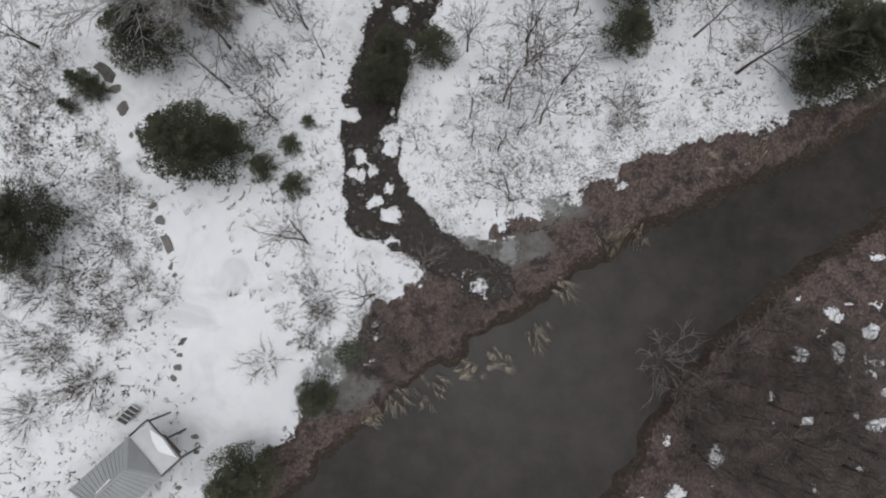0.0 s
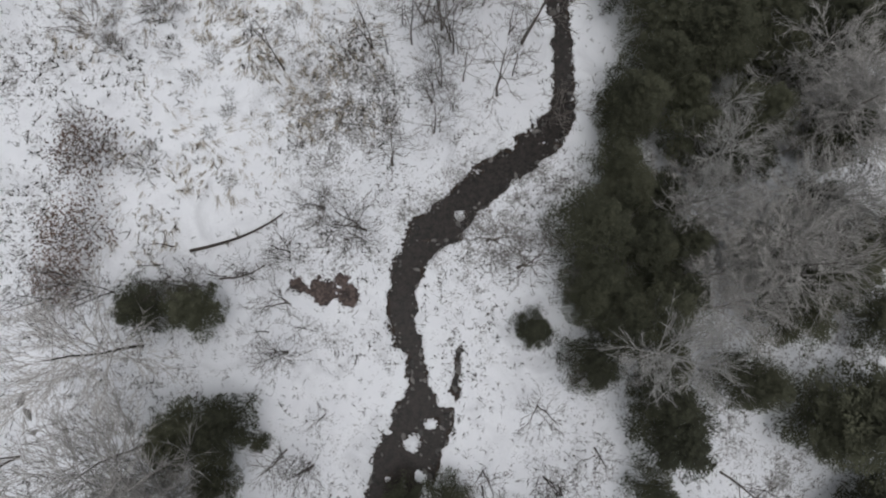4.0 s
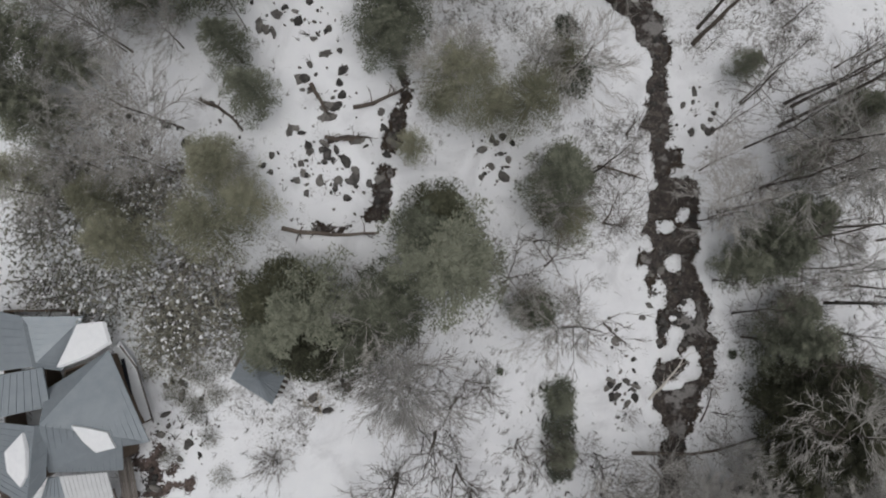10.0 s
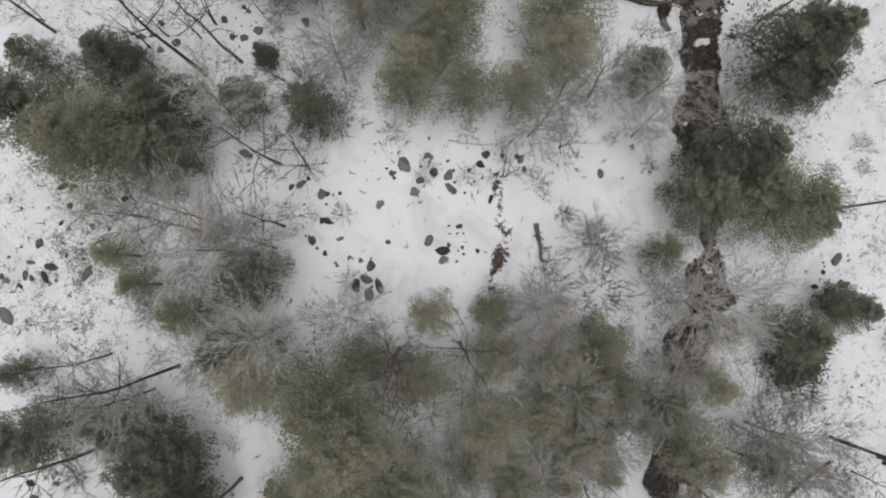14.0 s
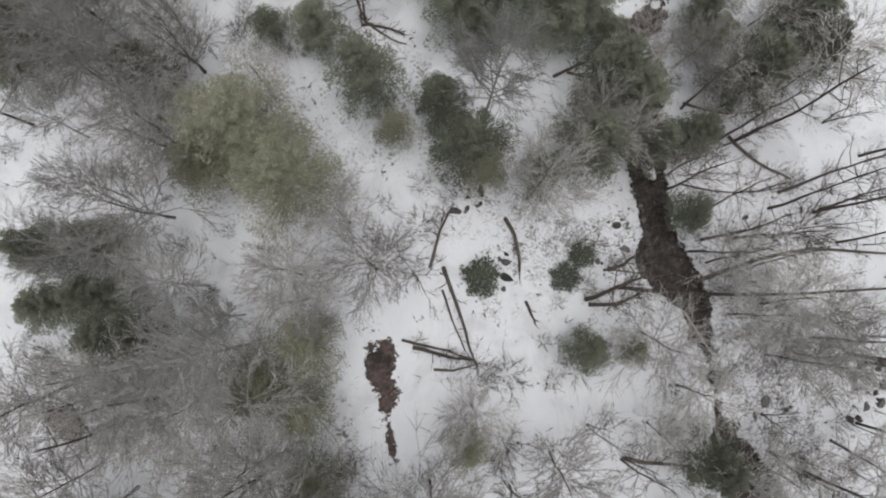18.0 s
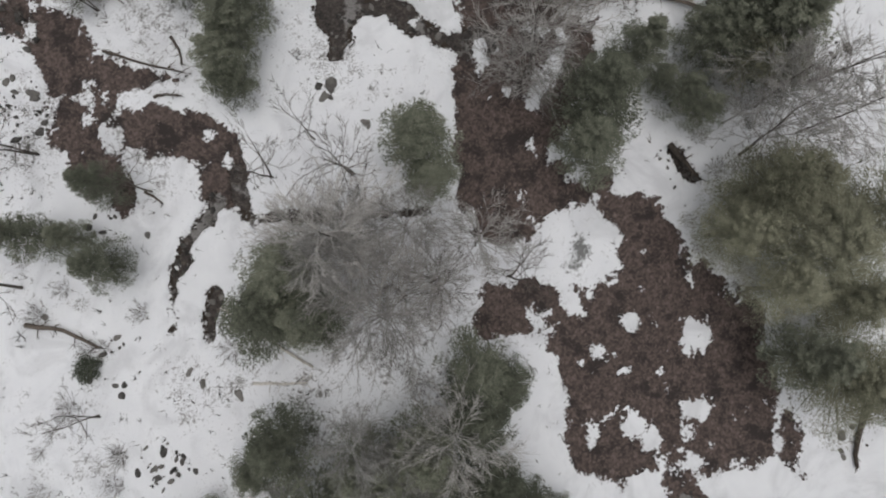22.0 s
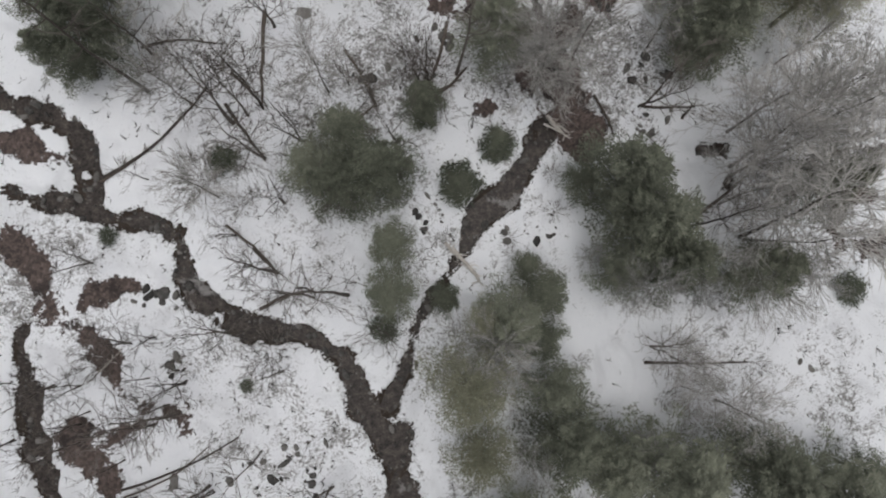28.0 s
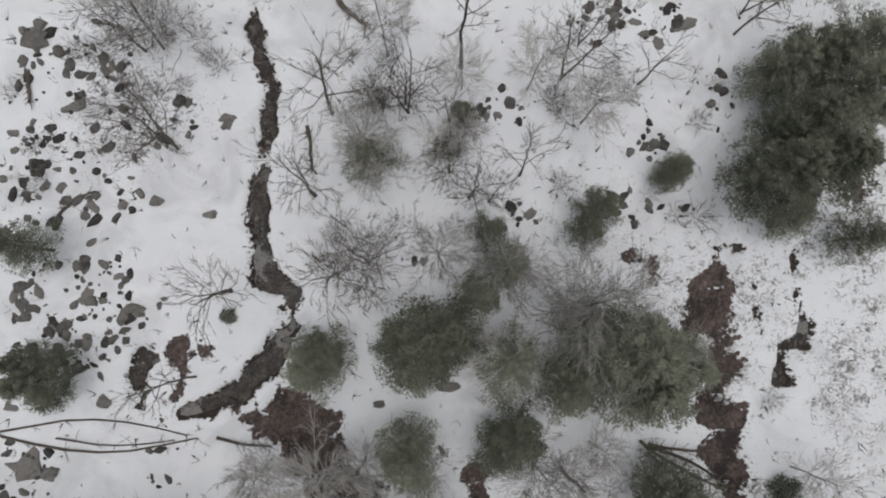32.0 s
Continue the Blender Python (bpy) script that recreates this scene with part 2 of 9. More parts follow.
def lumps(x, y, size, seed):
    """Smooth value noise in -1..1."""
    table = np.random.RandomState(seed).rand(256, 256) * 2 - 1
    u, v = x / size, y / size
    i, j = np.floor(u).astype(int), np.floor(v).astype(int)
    a, b = ease(u - i), ease(v - j)
    i, j, k, l = i % 256, j % 256, (i + 1) % 256, (j + 1) % 256
    return (table[i, j] * (1 - a) + table[k, j] * a) * (1 - b) + (table[i, l] * (1 - a) + table[k, l] * a) * b


def graded(low, high, fine, far):
    mid = np.arange(low, high + fine / 2, fine)
    out, gap = [], fine
    while sum(out) < far:
        gap *= 1.35
        out.append(gap)
    out = np.cumsum(out)
    return np.concatenate([low - out[::-1], mid, mid[-1] + out])


CELL = 0.29
gu, gy = graded(-35, 36, CELL, 900), graded(-26, 312, CELL, 900)
GU, GY = np.meshgrid(gu, gy)
GX = GU + np.interp(GY, [0, 125, 160, 190, 225, 245, 265, 300], [-1.5, -1, 2, 8, 20, 26, 29.5, 33])
DIST = {"stream": np.full(GX.shape, 9.0), "litter": np.full(GX.shape, 9.0), "river": np.full(GX.shape, 9.0),
        "slush": np.full(GX.shape, 9.0), "trail": np.full(GX.shape, 9.0), "snow": np.full(GX.shape, 9.0), "soil": np.full(GX.shape, 9.0)}


def mark(kind, points, blunt=1.0):
    """Lay a band of one ground cover along points of (x, y, half width)."""
    field = DIST[kind]
    points = list(points) if len(points) > 1 else [points[0], (points[0][0] + 0.01, *points[0][1:])]
    for (x0, y0, r0), (x1, y1, r1) in zip(points, points[1:]):
        far = max(r0, r1) + 2.5
        rows = slice(*np.searchsorted(gy, [min(y0, y1) - far, max(y0, y1) + far]))
        gx = GX[rows]
        cols = (gx > min(x0, x1) - far) & (gx < max(x0, x1) + far)
        px, py = gx[cols] - x0, GY[rows][cols] - y0
        dx, dy = x1 - x0, y1 - y0
        s = np.clip((px * dx + py * dy) / (dx * dx + dy * dy + 1e-9), 0, 1)
        d = np.hypot(px - s * dx, py - s * dy) - (r0 + (r1 - r0) * s)
        part_of = field[rows]
        part_of[cols] = np.minimum(part_of[cols], d)


METAL = varied("grey_metal_roofing", (0.2, 0.23, 0.255), (0.29, 0.32, 0.345), 1.5, 0.45, 0.12, 0.35, 0.5, 0.05)
SILVERMETAL = varied("silver_metal_roofing", (0.33, 0.345, 0.35), (0.45, 0.465, 0.47), 1.5, 0.45, 0.12, 0.2, 0.5, 0.05)
PALEMETAL = varied("pale_ribbed_panel", (0.45, 0.46, 0.47), (0.62, 0.63, 0.64), 1.5, 0.5, 0.1, 0.0, 0.4, 0.05)
TIMBER = varied("weathered_timber", (0.07, 0.062, 0.055), (0.2, 0.18, 0.165), 6.0)
WALLWOOD = varied("stained_wood_siding", (0.08, 0.06, 0.045), (0.17, 0.13, 0.1), 5.0)
DARKGLASS = varied("dark_glazing", (0.02, 0.024, 0.03), (0.04, 0.045, 0.055), 2.0, 0.15, 0.1, 0.0, 0.5, 0)


# ---- courses of the brooks, the river, leaf litter and snow islands ----
mark("stream", [(3.13, 1.12, 1.53), (0.08, 3.01, 1.38), (-2.04, 4.54, 1.62), (-5.02, 6.27, 2.32), (-5.47, 10.34, 2.10), (-5.39, 13.89, 1.88), (-4.94, 16.28, 1.97), (-4.17, 18.29, 2.21), (-3.39, 20.31, 2.30), (-2.61, 22.35, 1.83), (-3.01, 24.41, 0.88), (-3.10, 26.48, 0.80)])
mark("stream", [(-2.09, 21.94, 1.59), (-0.50, 23.57, 0.40), (-0.22, 26.47, 0.36)])
mark("stream", [(-3.10, 26.48, 0.80), (-3.82, 27.37, 0.98), (-4.02, 29.94, 0.98), (-3.52, 32.51, 1.07), (-2.55, 33.99, 1.54), (0.19, 36.60, 1.71), (2.18, 38.50, 1.56), (4.18, 39.83, 1.33), (6.41, 41.58, 1.26), (7.54, 43.15, 1.11), (7.63, 45.16, 0.80), (7.58, 47.95, 0.80), (7.61, 49.93, 0.80), (7.35, 52.12, 0.96), (9.05, 53.89, 0.80), (9.88, 56.65, 0.80), (10.11, 59.43, 0.88)])
mark("stream", [(7.54, 45.37, 0.79), (7.42, 48.52, 0.86), (7.36, 51.85, 0.86), (8.27, 53.78, 0.78), (9.95, 54.91, 0.71), (10.59, 56.65, 0.94), (11.07, 60.15, 0.78)])
mark("trail", [(-27.12, 26.17, 0.81), (-23.62, 18.38, 0.87), (-21.03, 14.81, 1.25), (-19.71, 10.06, 1.25), (-17.05, 6.42, 2.08), (-14.25, 2.68, 3.77), (-14.89, -1.03, 3.14), (-13.72, -6.94, 3.72)])
mark("trail", [(-5.22, 78.13, 1.84), (-8.97, 73.35, 2.19), (-12.27, 69.00, 2.53), (-14.80, 66.88, 2.52), (-19.90, 63.08, 2.87), (-27.86, 59.38, 1.79)])
mark("trail", [(-15.44, 185.29, 1.60), (-9.38, 184.29, 1.60), (-2.22, 180.16, 1.59), (6.78, 176.97, 1.99), (13.87, 176.49, 1.89), (23.50, 172.61, 2.07), (32.09, 170.44, 1.89)])
mark("snow", [(-4.20, 11.71, 0.55)])
mark("snow", [(-4.11, 10.54, 0.47)])
mark("snow", [(-6.13, 9.95, 0.39)])
mark("snow", [(-6.79, 13.02, 0.43)])
mark("snow", [(-3.89, 5.88, 0.62)])
mark("snow", [(-2.09, 21.53, 0.36)])
mark("snow", [(-3.39, 20.31, 0.44)])
mark("snow", [(-1.38, 24.82, 0.56)])
mark("snow", [(-1.22, 23.17, 0.48)])
mark("snow", [(-4.17, 7.70, 0.31)])
mark("snow", [(-6.70, 8.78, 0.31)])
mark("snow", [(-5.34, 9.09, 0.27)])
mark("stream", [(7.44, 46.16, 0.90), (7.58, 48.51, 0.90), (7.45, 52.44, 1.02), (8.75, 53.96, 0.90), (10.06, 56.27, 0.78), (10.83, 58.60, 0.78), (11.29, 61.31, 0.78), (11.75, 64.80, 0.78), (12.22, 68.66, 0.88), (12.69, 72.50, 1.17), (13.02, 75.56, 1.36), (13.00, 78.24, 1.55)])
mark("stream", [(12.26, 70.25, 0.90), (12.52, 72.69, 0.94), (12.59, 74.95, 0.90), (12.47, 77.20, 0.94), (13.28, 79.41, 1.68), (13.71, 81.62, 1.87), (12.83, 83.88, 1.67), (12.13, 86.11, 1.48), (12.93, 88.28, 1.48), (12.90, 90.46, 1.29), (12.47, 92.64, 0.92), (12.41, 94.80, 0.83), (12.46, 96.95, 0.70)])
mark("stream", [(15.16, 79.33, 0.75), (14.91, 77.10, 0.52), (13.94, 76.02, 0.38), (12.98, 75.31, 0.38)])
mark("stream", [(14.02, 85.56, 0.83), (13.91, 88.49, 0.98), (12.92, 90.73, 1.07), (12.25, 93.65, 0.89), (12.43, 96.48, 0.79), (12.45, 98.60, 0.91), (11.31, 100.60, 1.09), (10.54, 102.23, 1.75), (10.37, 103.99, 1.37), (10.22, 105.40, 0.88), (11.23, 107.43, 0.79), (12.44, 109.81, 0.79), (13.67, 112.53, 0.88), (14.41, 114.23, 0.91), (14.10, 115.70, 0.70)])
mark("stream", [(11.71, 110.09, 1.25), (13.32, 111.56, 1.17), (13.95, 113.16, 1.25), (13.69, 114.55, 1.17), (14.37, 116.47, 0.57), (14.76, 118.79, 0.76), (15.36, 121.83, 1.63), (15.64, 124.63, 1.73), (15.57, 126.81, 1.15), (15.78, 128.99, 1.32), (16.48, 131.14, 1.42), (16.49, 133.43, 1.40), (16.01, 135.40, 1.23)])
mark("stream", [(14.74, 123.80, 1.57), (15.51, 126.25, 1.04), (16.10, 128.79, 0.95), (16.50, 131.44, 1.41), (16.19, 133.24, 1.77), (15.81, 135.08, 1.57), (15.53, 137.26, 1.66), (15.39, 138.71, 1.08), (15.24, 140.86, 0.45), (15.79, 143.95, 0.45), (15.61, 145.75, 0.78), (15.44, 147.56, 1.05), (15.23, 150.08, 0.87), (15.04, 152.35, 0.79)])
mark("stream", [(14.03, 131.93, 0.45), (13.85, 130.60, 0.34)])
mark("stream", [(15.83, 147.43, 1.18), (14.36, 149.90, 1.61), (14.29, 151.68, 1.27), (14.78, 153.68, 1.09), (14.97, 156.15, 1.03), (15.57, 158.18, 0.87), (16.35, 160.19, 0.70), (17.31, 162.18, 0.70)])
mark("litter", [(1.82, 121.35, 0.16), (1.62, 118.87, 0.25), (1.15, 116.79, 0.27), (0.56, 115.38, 0.18)])
mark("stream", [(-5.49, 87.48, 0.36), (-4.84, 90.49, 0.41), (-4.05, 93.30, 0.48), (-3.77, 95.20, 0.35), (-4.27, 97.78, 0.31), (-6.18, 100.39, 0.24)])
mark("stream", [(-4.26, 94.48, 0.23), (-4.68, 92.21, 0.30), (-5.37, 89.93, 0.36), (-5.88, 88.06, 0.33), (-7.91, 87.31, 0.30), (-10.51, 87.54, 0.23)])
mark("litter", [(-10.35, -11.12, 2.07), (-7.38, -8.55, 2.46), (-3.60, -5.93, 2.86), (0.21, -3.66, 2.86), (3.27, -1.39, 2.87), (5.96, 0.52, 2.49), (7.91, 3.59, 2.50), (11.41, 6.29, 2.32), (14.93, 8.62, 1.74), (19.21, 10.18, 1.36), (23.52, 11.56, 0.97), (26.66, 12.54, 0.78), (30.11, 13.32, 0.58)])
mark("litter", [(26.91, 1.28, 1.91), (29.02, -1.75, 4.55), (24.72, -4.75, 5.28), (20.79, -8.82, 6.18), (16.93, -12.46, 4.09), (28.56, -9.53, 6.16), (24.36, -11.72, 5.58)])
mark("litter", [(-4.01, -2.15, 2.30), (-1.33, -1.01, 2.31), (2.14, 1.29, 2.12), (4.85, 4.37, 1.54)])
mark("river", [(35.13, 12.32, 4.07), (29.87, 9.37, 3.67), (23.29, 5.70, 3.94), (17.44, 2.24, 4.79), (11.62, -2.14, 5.52), (6.99, -7.01, 6.98), (2.07, -12.18, 8.43), (-1.67, -16.55, 9.30), (-5.71, -21.54, 10.32)])
mark("slush", [(7.18, 6.23, 0.89), (8.72, 6.22, 0.58)])
mark("slush", [(1.38, 3.61, 0.97), (2.53, 2.83, 1.35), (5.61, 3.60, 1.16)])
mark("slush", [(-8.21, -4.05, 0.77), (-5.89, -5.93, 1.14), (-8.92, -7.06, 0.76)])
mark("soil", [(-30.55, 66.60, 0.79), (-29.14, 67.29, 0.72), (-27.72, 67.90, 0.65), (-26.30, 68.22, 0.43), (-24.50, 68.32, 0.32), (-22.53, 68.48, 0.40)])
mark("soil", [(-22.53, 68.48, 0.36), (-22.84, 70.03, 0.29), (-22.74, 71.31, 0.29)])
mark("soil", [(-29.63, 72.80, 0.47), (-29.30, 70.95, 0.61), (-28.83, 69.28, 0.72), (-28.45, 68.18, 0.54)])
mark("soil", [(-28.11, 69.44, 0.29), (-26.67, 69.22, 0.25), (-24.52, 69.42, 0.29), (-23.09, 70.04, 0.22)])
mark("soil", [(-27.24, 70.52, 0.25), (-25.98, 70.56, 0.36), (-24.54, 70.63, 0.25)])
mark("soil", [(-20.36, 66.86, 0.39), (-19.64, 65.93, 0.47), (-19.14, 64.67, 0.47)])
mark("soil", [(-20.00, 66.48, 0.22), (-19.11, 67.00, 0.14)])
mark("soil", [(-21.83, 77.02, 0.47), (-21.88, 75.57, 0.47), (-21.86, 73.70, 0.44)])
mark("soil", [(-22.20, 71.67, 0.25), (-19.86, 71.97, 0.29), (-18.05, 72.48, 0.29)])
mark("soil", [(-21.32, 73.68, 0.29), (-20.51, 72.84, 0.25), (-20.76, 71.81, 0.18)])
mark("soil", [(-24.11, 66.24, 0.14), (-22.69, 66.56, 0.18), (-21.80, 67.01, 0.14)])
mark("soil", [(-22.87, 65.67, 0.29), (-22.17, 64.93, 0.29)])
mark("litter", [(-19.87, 74.76, 0.33), (-20.22, 73.09, 0.29), (-19.14, 73.25, 0.22)])
mark("litter", [(-3.04, 149.71, 0.77), (-3.00, 148.13, 0.52), (-3.37, 146.63, 0.46), (-3.55, 145.42, 0.52), (-3.68, 144.36, 0.36)])
mark("litter", [(16.61, 185.55, 2.95), (14.90, 179.45, 2.59)])
mark("litter", [(21.92, 183.82, 3.66), (20.08, 178.51, 3.12)])
mark("litter", [(24.59, 182.54, 1.74), (22.36, 176.10, 1.59)])
mark("litter", [(24.87, 176.54, 0.62), (23.69, 174.19, 0.48), (24.44, 173.21, 0.21)])
mark("snow", [(13.79, 180.52, 0.52)])
mark("snow", [(16.34, 179.91, 0.69)])
mark("snow", [(16.88, 178.81, 0.55)])
mark("snow", [(20.31, 179.17, 0.76)])
mark("snow", [(19.31, 178.39, 0.42)])
mark("snow", [(17.04, 177.37, 0.45)])
mark("snow", [(18.44, 176.73, 0.62)])
mark("snow", [(22.02, 183.04, 0.97)])
mark("snow", [(19.07, 181.97, 0.31)])
mark("snow", [(13.25, 184.35, 0.41)])
mark("snow", [(16.16, 184.76, 0.21)])
mark("snow", [(17.78, 167.19, 0.37)])
mark("snow", [(16.62, 167.40, 0.24)])
mark("litter", [(17.46, 175.70, 1.03), (16.44, 172.76, 1.10), (15.88, 170.41, 0.89), (16.70, 168.88, 1.50), (18.83, 167.28, 1.23), (18.64, 165.38, 0.81), (16.62, 164.81, 0.84), (15.60, 163.05, 0.94), (15.81, 161.25, 0.60)])
mark("stream", [(17.33, 175.01, 0.48), (15.86, 170.78, 0.48)])
mark("litter", [(-6.93, 216.22, 1.64), (-5.51, 214.51, 1.48), (-4.76, 211.29, 2.03), (-5.84, 208.70, 1.90), (-3.37, 207.09, 1.51), (-0.50, 206.39, 1.12), (1.06, 204.27, 1.38), (0.09, 201.99, 1.38)])
mark("litter", [(-5.79, 206.34, 1.47), (-5.26, 204.68, 0.91), (-5.69, 203.26, 0.20)])
mark("snow", [(-5.57, 208.94, 0.36)])
mark("snow", [(-4.83, 207.36, 0.59)])
mark("snow", [(-3.90, 206.24, 0.29)])
mark("snow", [(0.64, 205.35, 0.30)])
mark("snow", [(-7.59, 209.10, 0.29)])
mark("stream", [(-0.61, 201.58, 0.72), (-3.14, 200.18, 0.65), (-4.70, 198.37, 0.42), (-5.50, 195.92, 0.26)])
mark("stream", [(-2.63, 196.92, 0.29), (-3.89, 194.51, 0.26)])
mark("stream", [(10.17, 210.10, 0.67), (9.32, 207.87, 0.67), (9.28, 206.79, 0.27)])
mark("stream", [(0.84, 202.52, 0.83), (0.73, 199.95, 0.64), (4.58, 198.40, 0.35), (7.55, 197.21, 0.35), (10.33, 196.32, 0.36)])
mark("litter", [(19.34, 206.25, 2.24), (17.97, 202.36, 2.97), (16.30, 198.63, 2.96), (15.15, 195.26, 2.95)])
mark("litter", [(22.87, 202.48, 1.22), (21.07, 201.39, 0.68)])
mark("litter", [(18.14, 194.51, 1.68), (20.31, 193.56, 1.21), (21.80, 190.32, 1.75), (21.29, 187.61, 2.08), (19.25, 185.60, 2.84), (19.04, 183.52, 3.33)])
mark("litter", [(16.46, 187.56, 1.67), (12.41, 189.19, 1.46), (11.15, 188.85, 1.19)])
mark("snow", [(21.21, 201.71, 0.47), (20.02, 200.73, 0.54), (18.48, 199.54, 0.30)])
mark("snow", [(17.13, 204.21, 0.27), (16.95, 202.98, 0.27)])
mark("snow", [(19.80, 194.89, 0.64)])
mark("snow", [(21.77, 193.10, 0.64)])
mark("snow", [(23.17, 192.11, 0.44)])
mark("snow", [(18.88, 185.58, 0.43)])
mark("snow", [(21.91, 183.33, 0.83)])
mark("snow", [(19.65, 190.90, 0.50)])
mark("snow", [(18.78, 191.84, 0.87), (16.88, 192.12, 1.14), (15.74, 190.43, 0.87), (16.12, 188.44, 0.47), (16.02, 187.40, 0.47)])
mark("snow", [(19.09, 189.68, 0.47), (17.04, 188.03, 0.30)])
mark("snow", [(13.34, 188.41, 0.36), (13.54, 187.24, 0.36)])
mark("stream", [(25.29, 193.94, 0.30), (25.65, 191.92, 0.34)])
mark("slush", [(17.84, 190.60, 0.47), (16.97, 189.89, 0.40)])
mark("stream", [(5.80, 233.12, 0.45), (6.64, 230.58, 0.58), (7.90, 227.86, 0.58), (8.46, 225.10, 0.64), (9.72, 222.40, 0.61), (10.53, 220.26, 0.48), (9.95, 217.34, 0.54), (10.06, 214.83, 0.54), (9.90, 211.75, 0.54), (9.75, 209.73, 1.02), (9.50, 207.76, 0.89), (9.21, 207.13, 0.57)])
mark("stream", [(7.66, 233.04, 0.46), (9.49, 230.80, 0.68), (10.30, 228.63, 0.68), (10.86, 225.85, 0.78), (11.83, 223.27, 0.87), (12.07, 221.01, 0.97), (12.31, 218.76, 0.55), (12.56, 216.16, 0.55), (12.38, 213.42, 0.74), (11.64, 210.61, 0.74), (10.85, 209.22, 0.89)])
mark("stream", [(10.11, 233.10, 0.33), (10.32, 231.54, 0.39)])
mark("stream", [(25.34, 225.40, 0.86), (25.85, 222.56, 0.93), (26.49, 220.03, 0.79), (26.67, 218.09, 0.56), (26.33, 216.60, 0.33), (26.57, 215.21, 0.91), (26.05, 213.29, 1.01), (24.67, 210.70, 1.11), (23.86, 208.92, 1.07)])
mark("litter", [(21.61, 206.39, 2.76), (20.28, 202.76, 3.71), (17.63, 200.12, 3.86)])
mark("stream", [(11.71, 208.82, 0.35), (13.36, 208.59, 0.58), (14.29, 206.76, 0.64), (15.42, 205.36, 0.71), (17.17, 204.54, 1.16)])
mark("litter", [(-5.32, 222.15, 0.79), (-6.39, 217.85, 1.06), (-5.37, 214.67, 1.31), (-4.91, 211.90, 1.87), (-2.32, 210.19, 0.87), (0.25, 209.16, 0.25)])
mark("snow", [(-6.48, 215.18, 0.37)])
mark("snow", [(-4.67, 216.38, 0.44)])
mark("snow", [(20.92, 201.05, 0.45)])
mark("snow", [(17.19, 204.19, 0.29)])
mark("stream", [(3.73, 247.93, 0.31), (3.57, 246.08, 0.34), (3.69, 242.88, 0.37), (4.19, 239.90, 0.37), (4.88, 236.49, 0.44), (5.58, 233.91, 0.59), (6.87, 230.55, 0.65)])
mark("stream", [(6.40, 247.33, 0.62), (6.08, 244.87, 0.69), (6.44, 242.57, 0.66), (6.57, 240.63, 0.53), (6.83, 238.29, 0.66), (7.11, 235.95, 1.12), (8.05, 233.14, 0.75), (9.72, 230.81, 0.62)])
mark("stream", [(24.68, 242.87, 0.65), (24.52, 240.89, 0.68), (24.83, 238.11, 0.68), (24.51, 234.81, 0.80), (24.27, 232.53, 0.67), (23.33, 230.11, 0.86), (24.10, 227.95, 0.60), (24.86, 225.80, 0.54), (25.78, 224.27, 0.79), (25.61, 222.37, 0.94)])
mark("litter", [(12.47, 237.47, 1.01), (12.99, 235.54, 1.20), (14.91, 235.59, 0.89), (16.56, 234.38, 0.57), (17.31, 233.21, 0.70), (16.81, 231.36, 0.44), (16.22, 230.20, 0.22)])
mark("litter", [(15.62, 233.12, 0.54), (16.57, 232.40, 0.38)])
mark("litter", [(18.56, 235.73, 0.38), (18.04, 234.52, 0.38)])
mark("stream", [(10.02, 232.83, 0.62), (11.64, 230.99, 0.31), (12.71, 228.80, 0.16)])
mark("litter", [(12.65, 233.34, 0.35)])
mark("litter", [(8.45, 244.35, 1.13), (9.63, 241.54, 0.38)])
mark("stream", [(6.06, 262.61, 0.57), (7.40, 262.02, 0.63), (9.01, 261.39, 0.69), (10.36, 259.93, 0.81), (10.56, 258.31, 0.72), (10.80, 256.98, 0.70)])
mark("litter", [(6.60, 260.54, 0.52), (7.66, 259.98, 0.69), (9.12, 259.22, 0.52)])
mark("stream", [(6.50, 257.82, 0.35), (7.84, 257.15, 0.63), (9.76, 256.62, 0.75), (11.61, 255.72, 0.64), (14.04, 254.98, 0.59), (14.75, 252.84, 0.73), (15.21, 251.00, 0.74), (16.48, 249.70, 0.80), (18.42, 248.99, 0.80), (20.71, 248.41, 0.66), (22.28, 246.74, 0.75), (22.86, 244.26, 0.75), (23.85, 242.62, 0.75), (24.09, 239.90, 0.78), (23.87, 237.01, 0.71), (23.65, 234.16, 0.65)])
mark("stream", [(24.30, 243.76, 0.48), (25.35, 246.02, 0.42), (26.60, 248.57, 0.33), (28.18, 250.18, 0.39), (29.13, 251.57, 0.61), (30.47, 253.53, 0.88), (32.14, 254.54, 0.88), (33.56, 255.90, 0.70), (34.40, 257.48, 0.79)])
mark("litter", [(35.60, 260.58, 1.59), (35.91, 258.37, 1.59), (36.20, 257.09, 0.92)])
mark("litter", [(6.27, 255.10, 0.81), (7.33, 253.51, 0.75), (7.90, 251.40, 0.58)])
mark("stream", [(6.06, 250.49, 0.52), (5.91, 247.31, 0.58), (6.11, 244.66, 0.64), (6.35, 242.29, 0.58), (6.29, 239.68, 0.52)])
mark("litter", [(8.65, 250.72, 0.46), (10.26, 252.10, 0.58), (12.82, 252.20, 0.29)])
mark("litter", [(8.93, 250.68, 0.58), (10.40, 249.02, 0.47), (10.72, 247.21, 0.32), (11.69, 246.04, 0.26), (13.56, 245.03, 0.59), (14.01, 244.07, 0.35)])
mark("litter", [(8.73, 245.16, 0.87), (10.09, 244.66, 0.58), (12.10, 244.80, 0.23)])
mark("stream", [(42.89, 255.50, 0.49), (43.92, 255.12, 0.43), (43.97, 253.41, 0.30)])
mark("litter", [(48.73, 254.02, 0.34), (50.67, 254.39, 0.55), (52.50, 254.00, 0.55)])
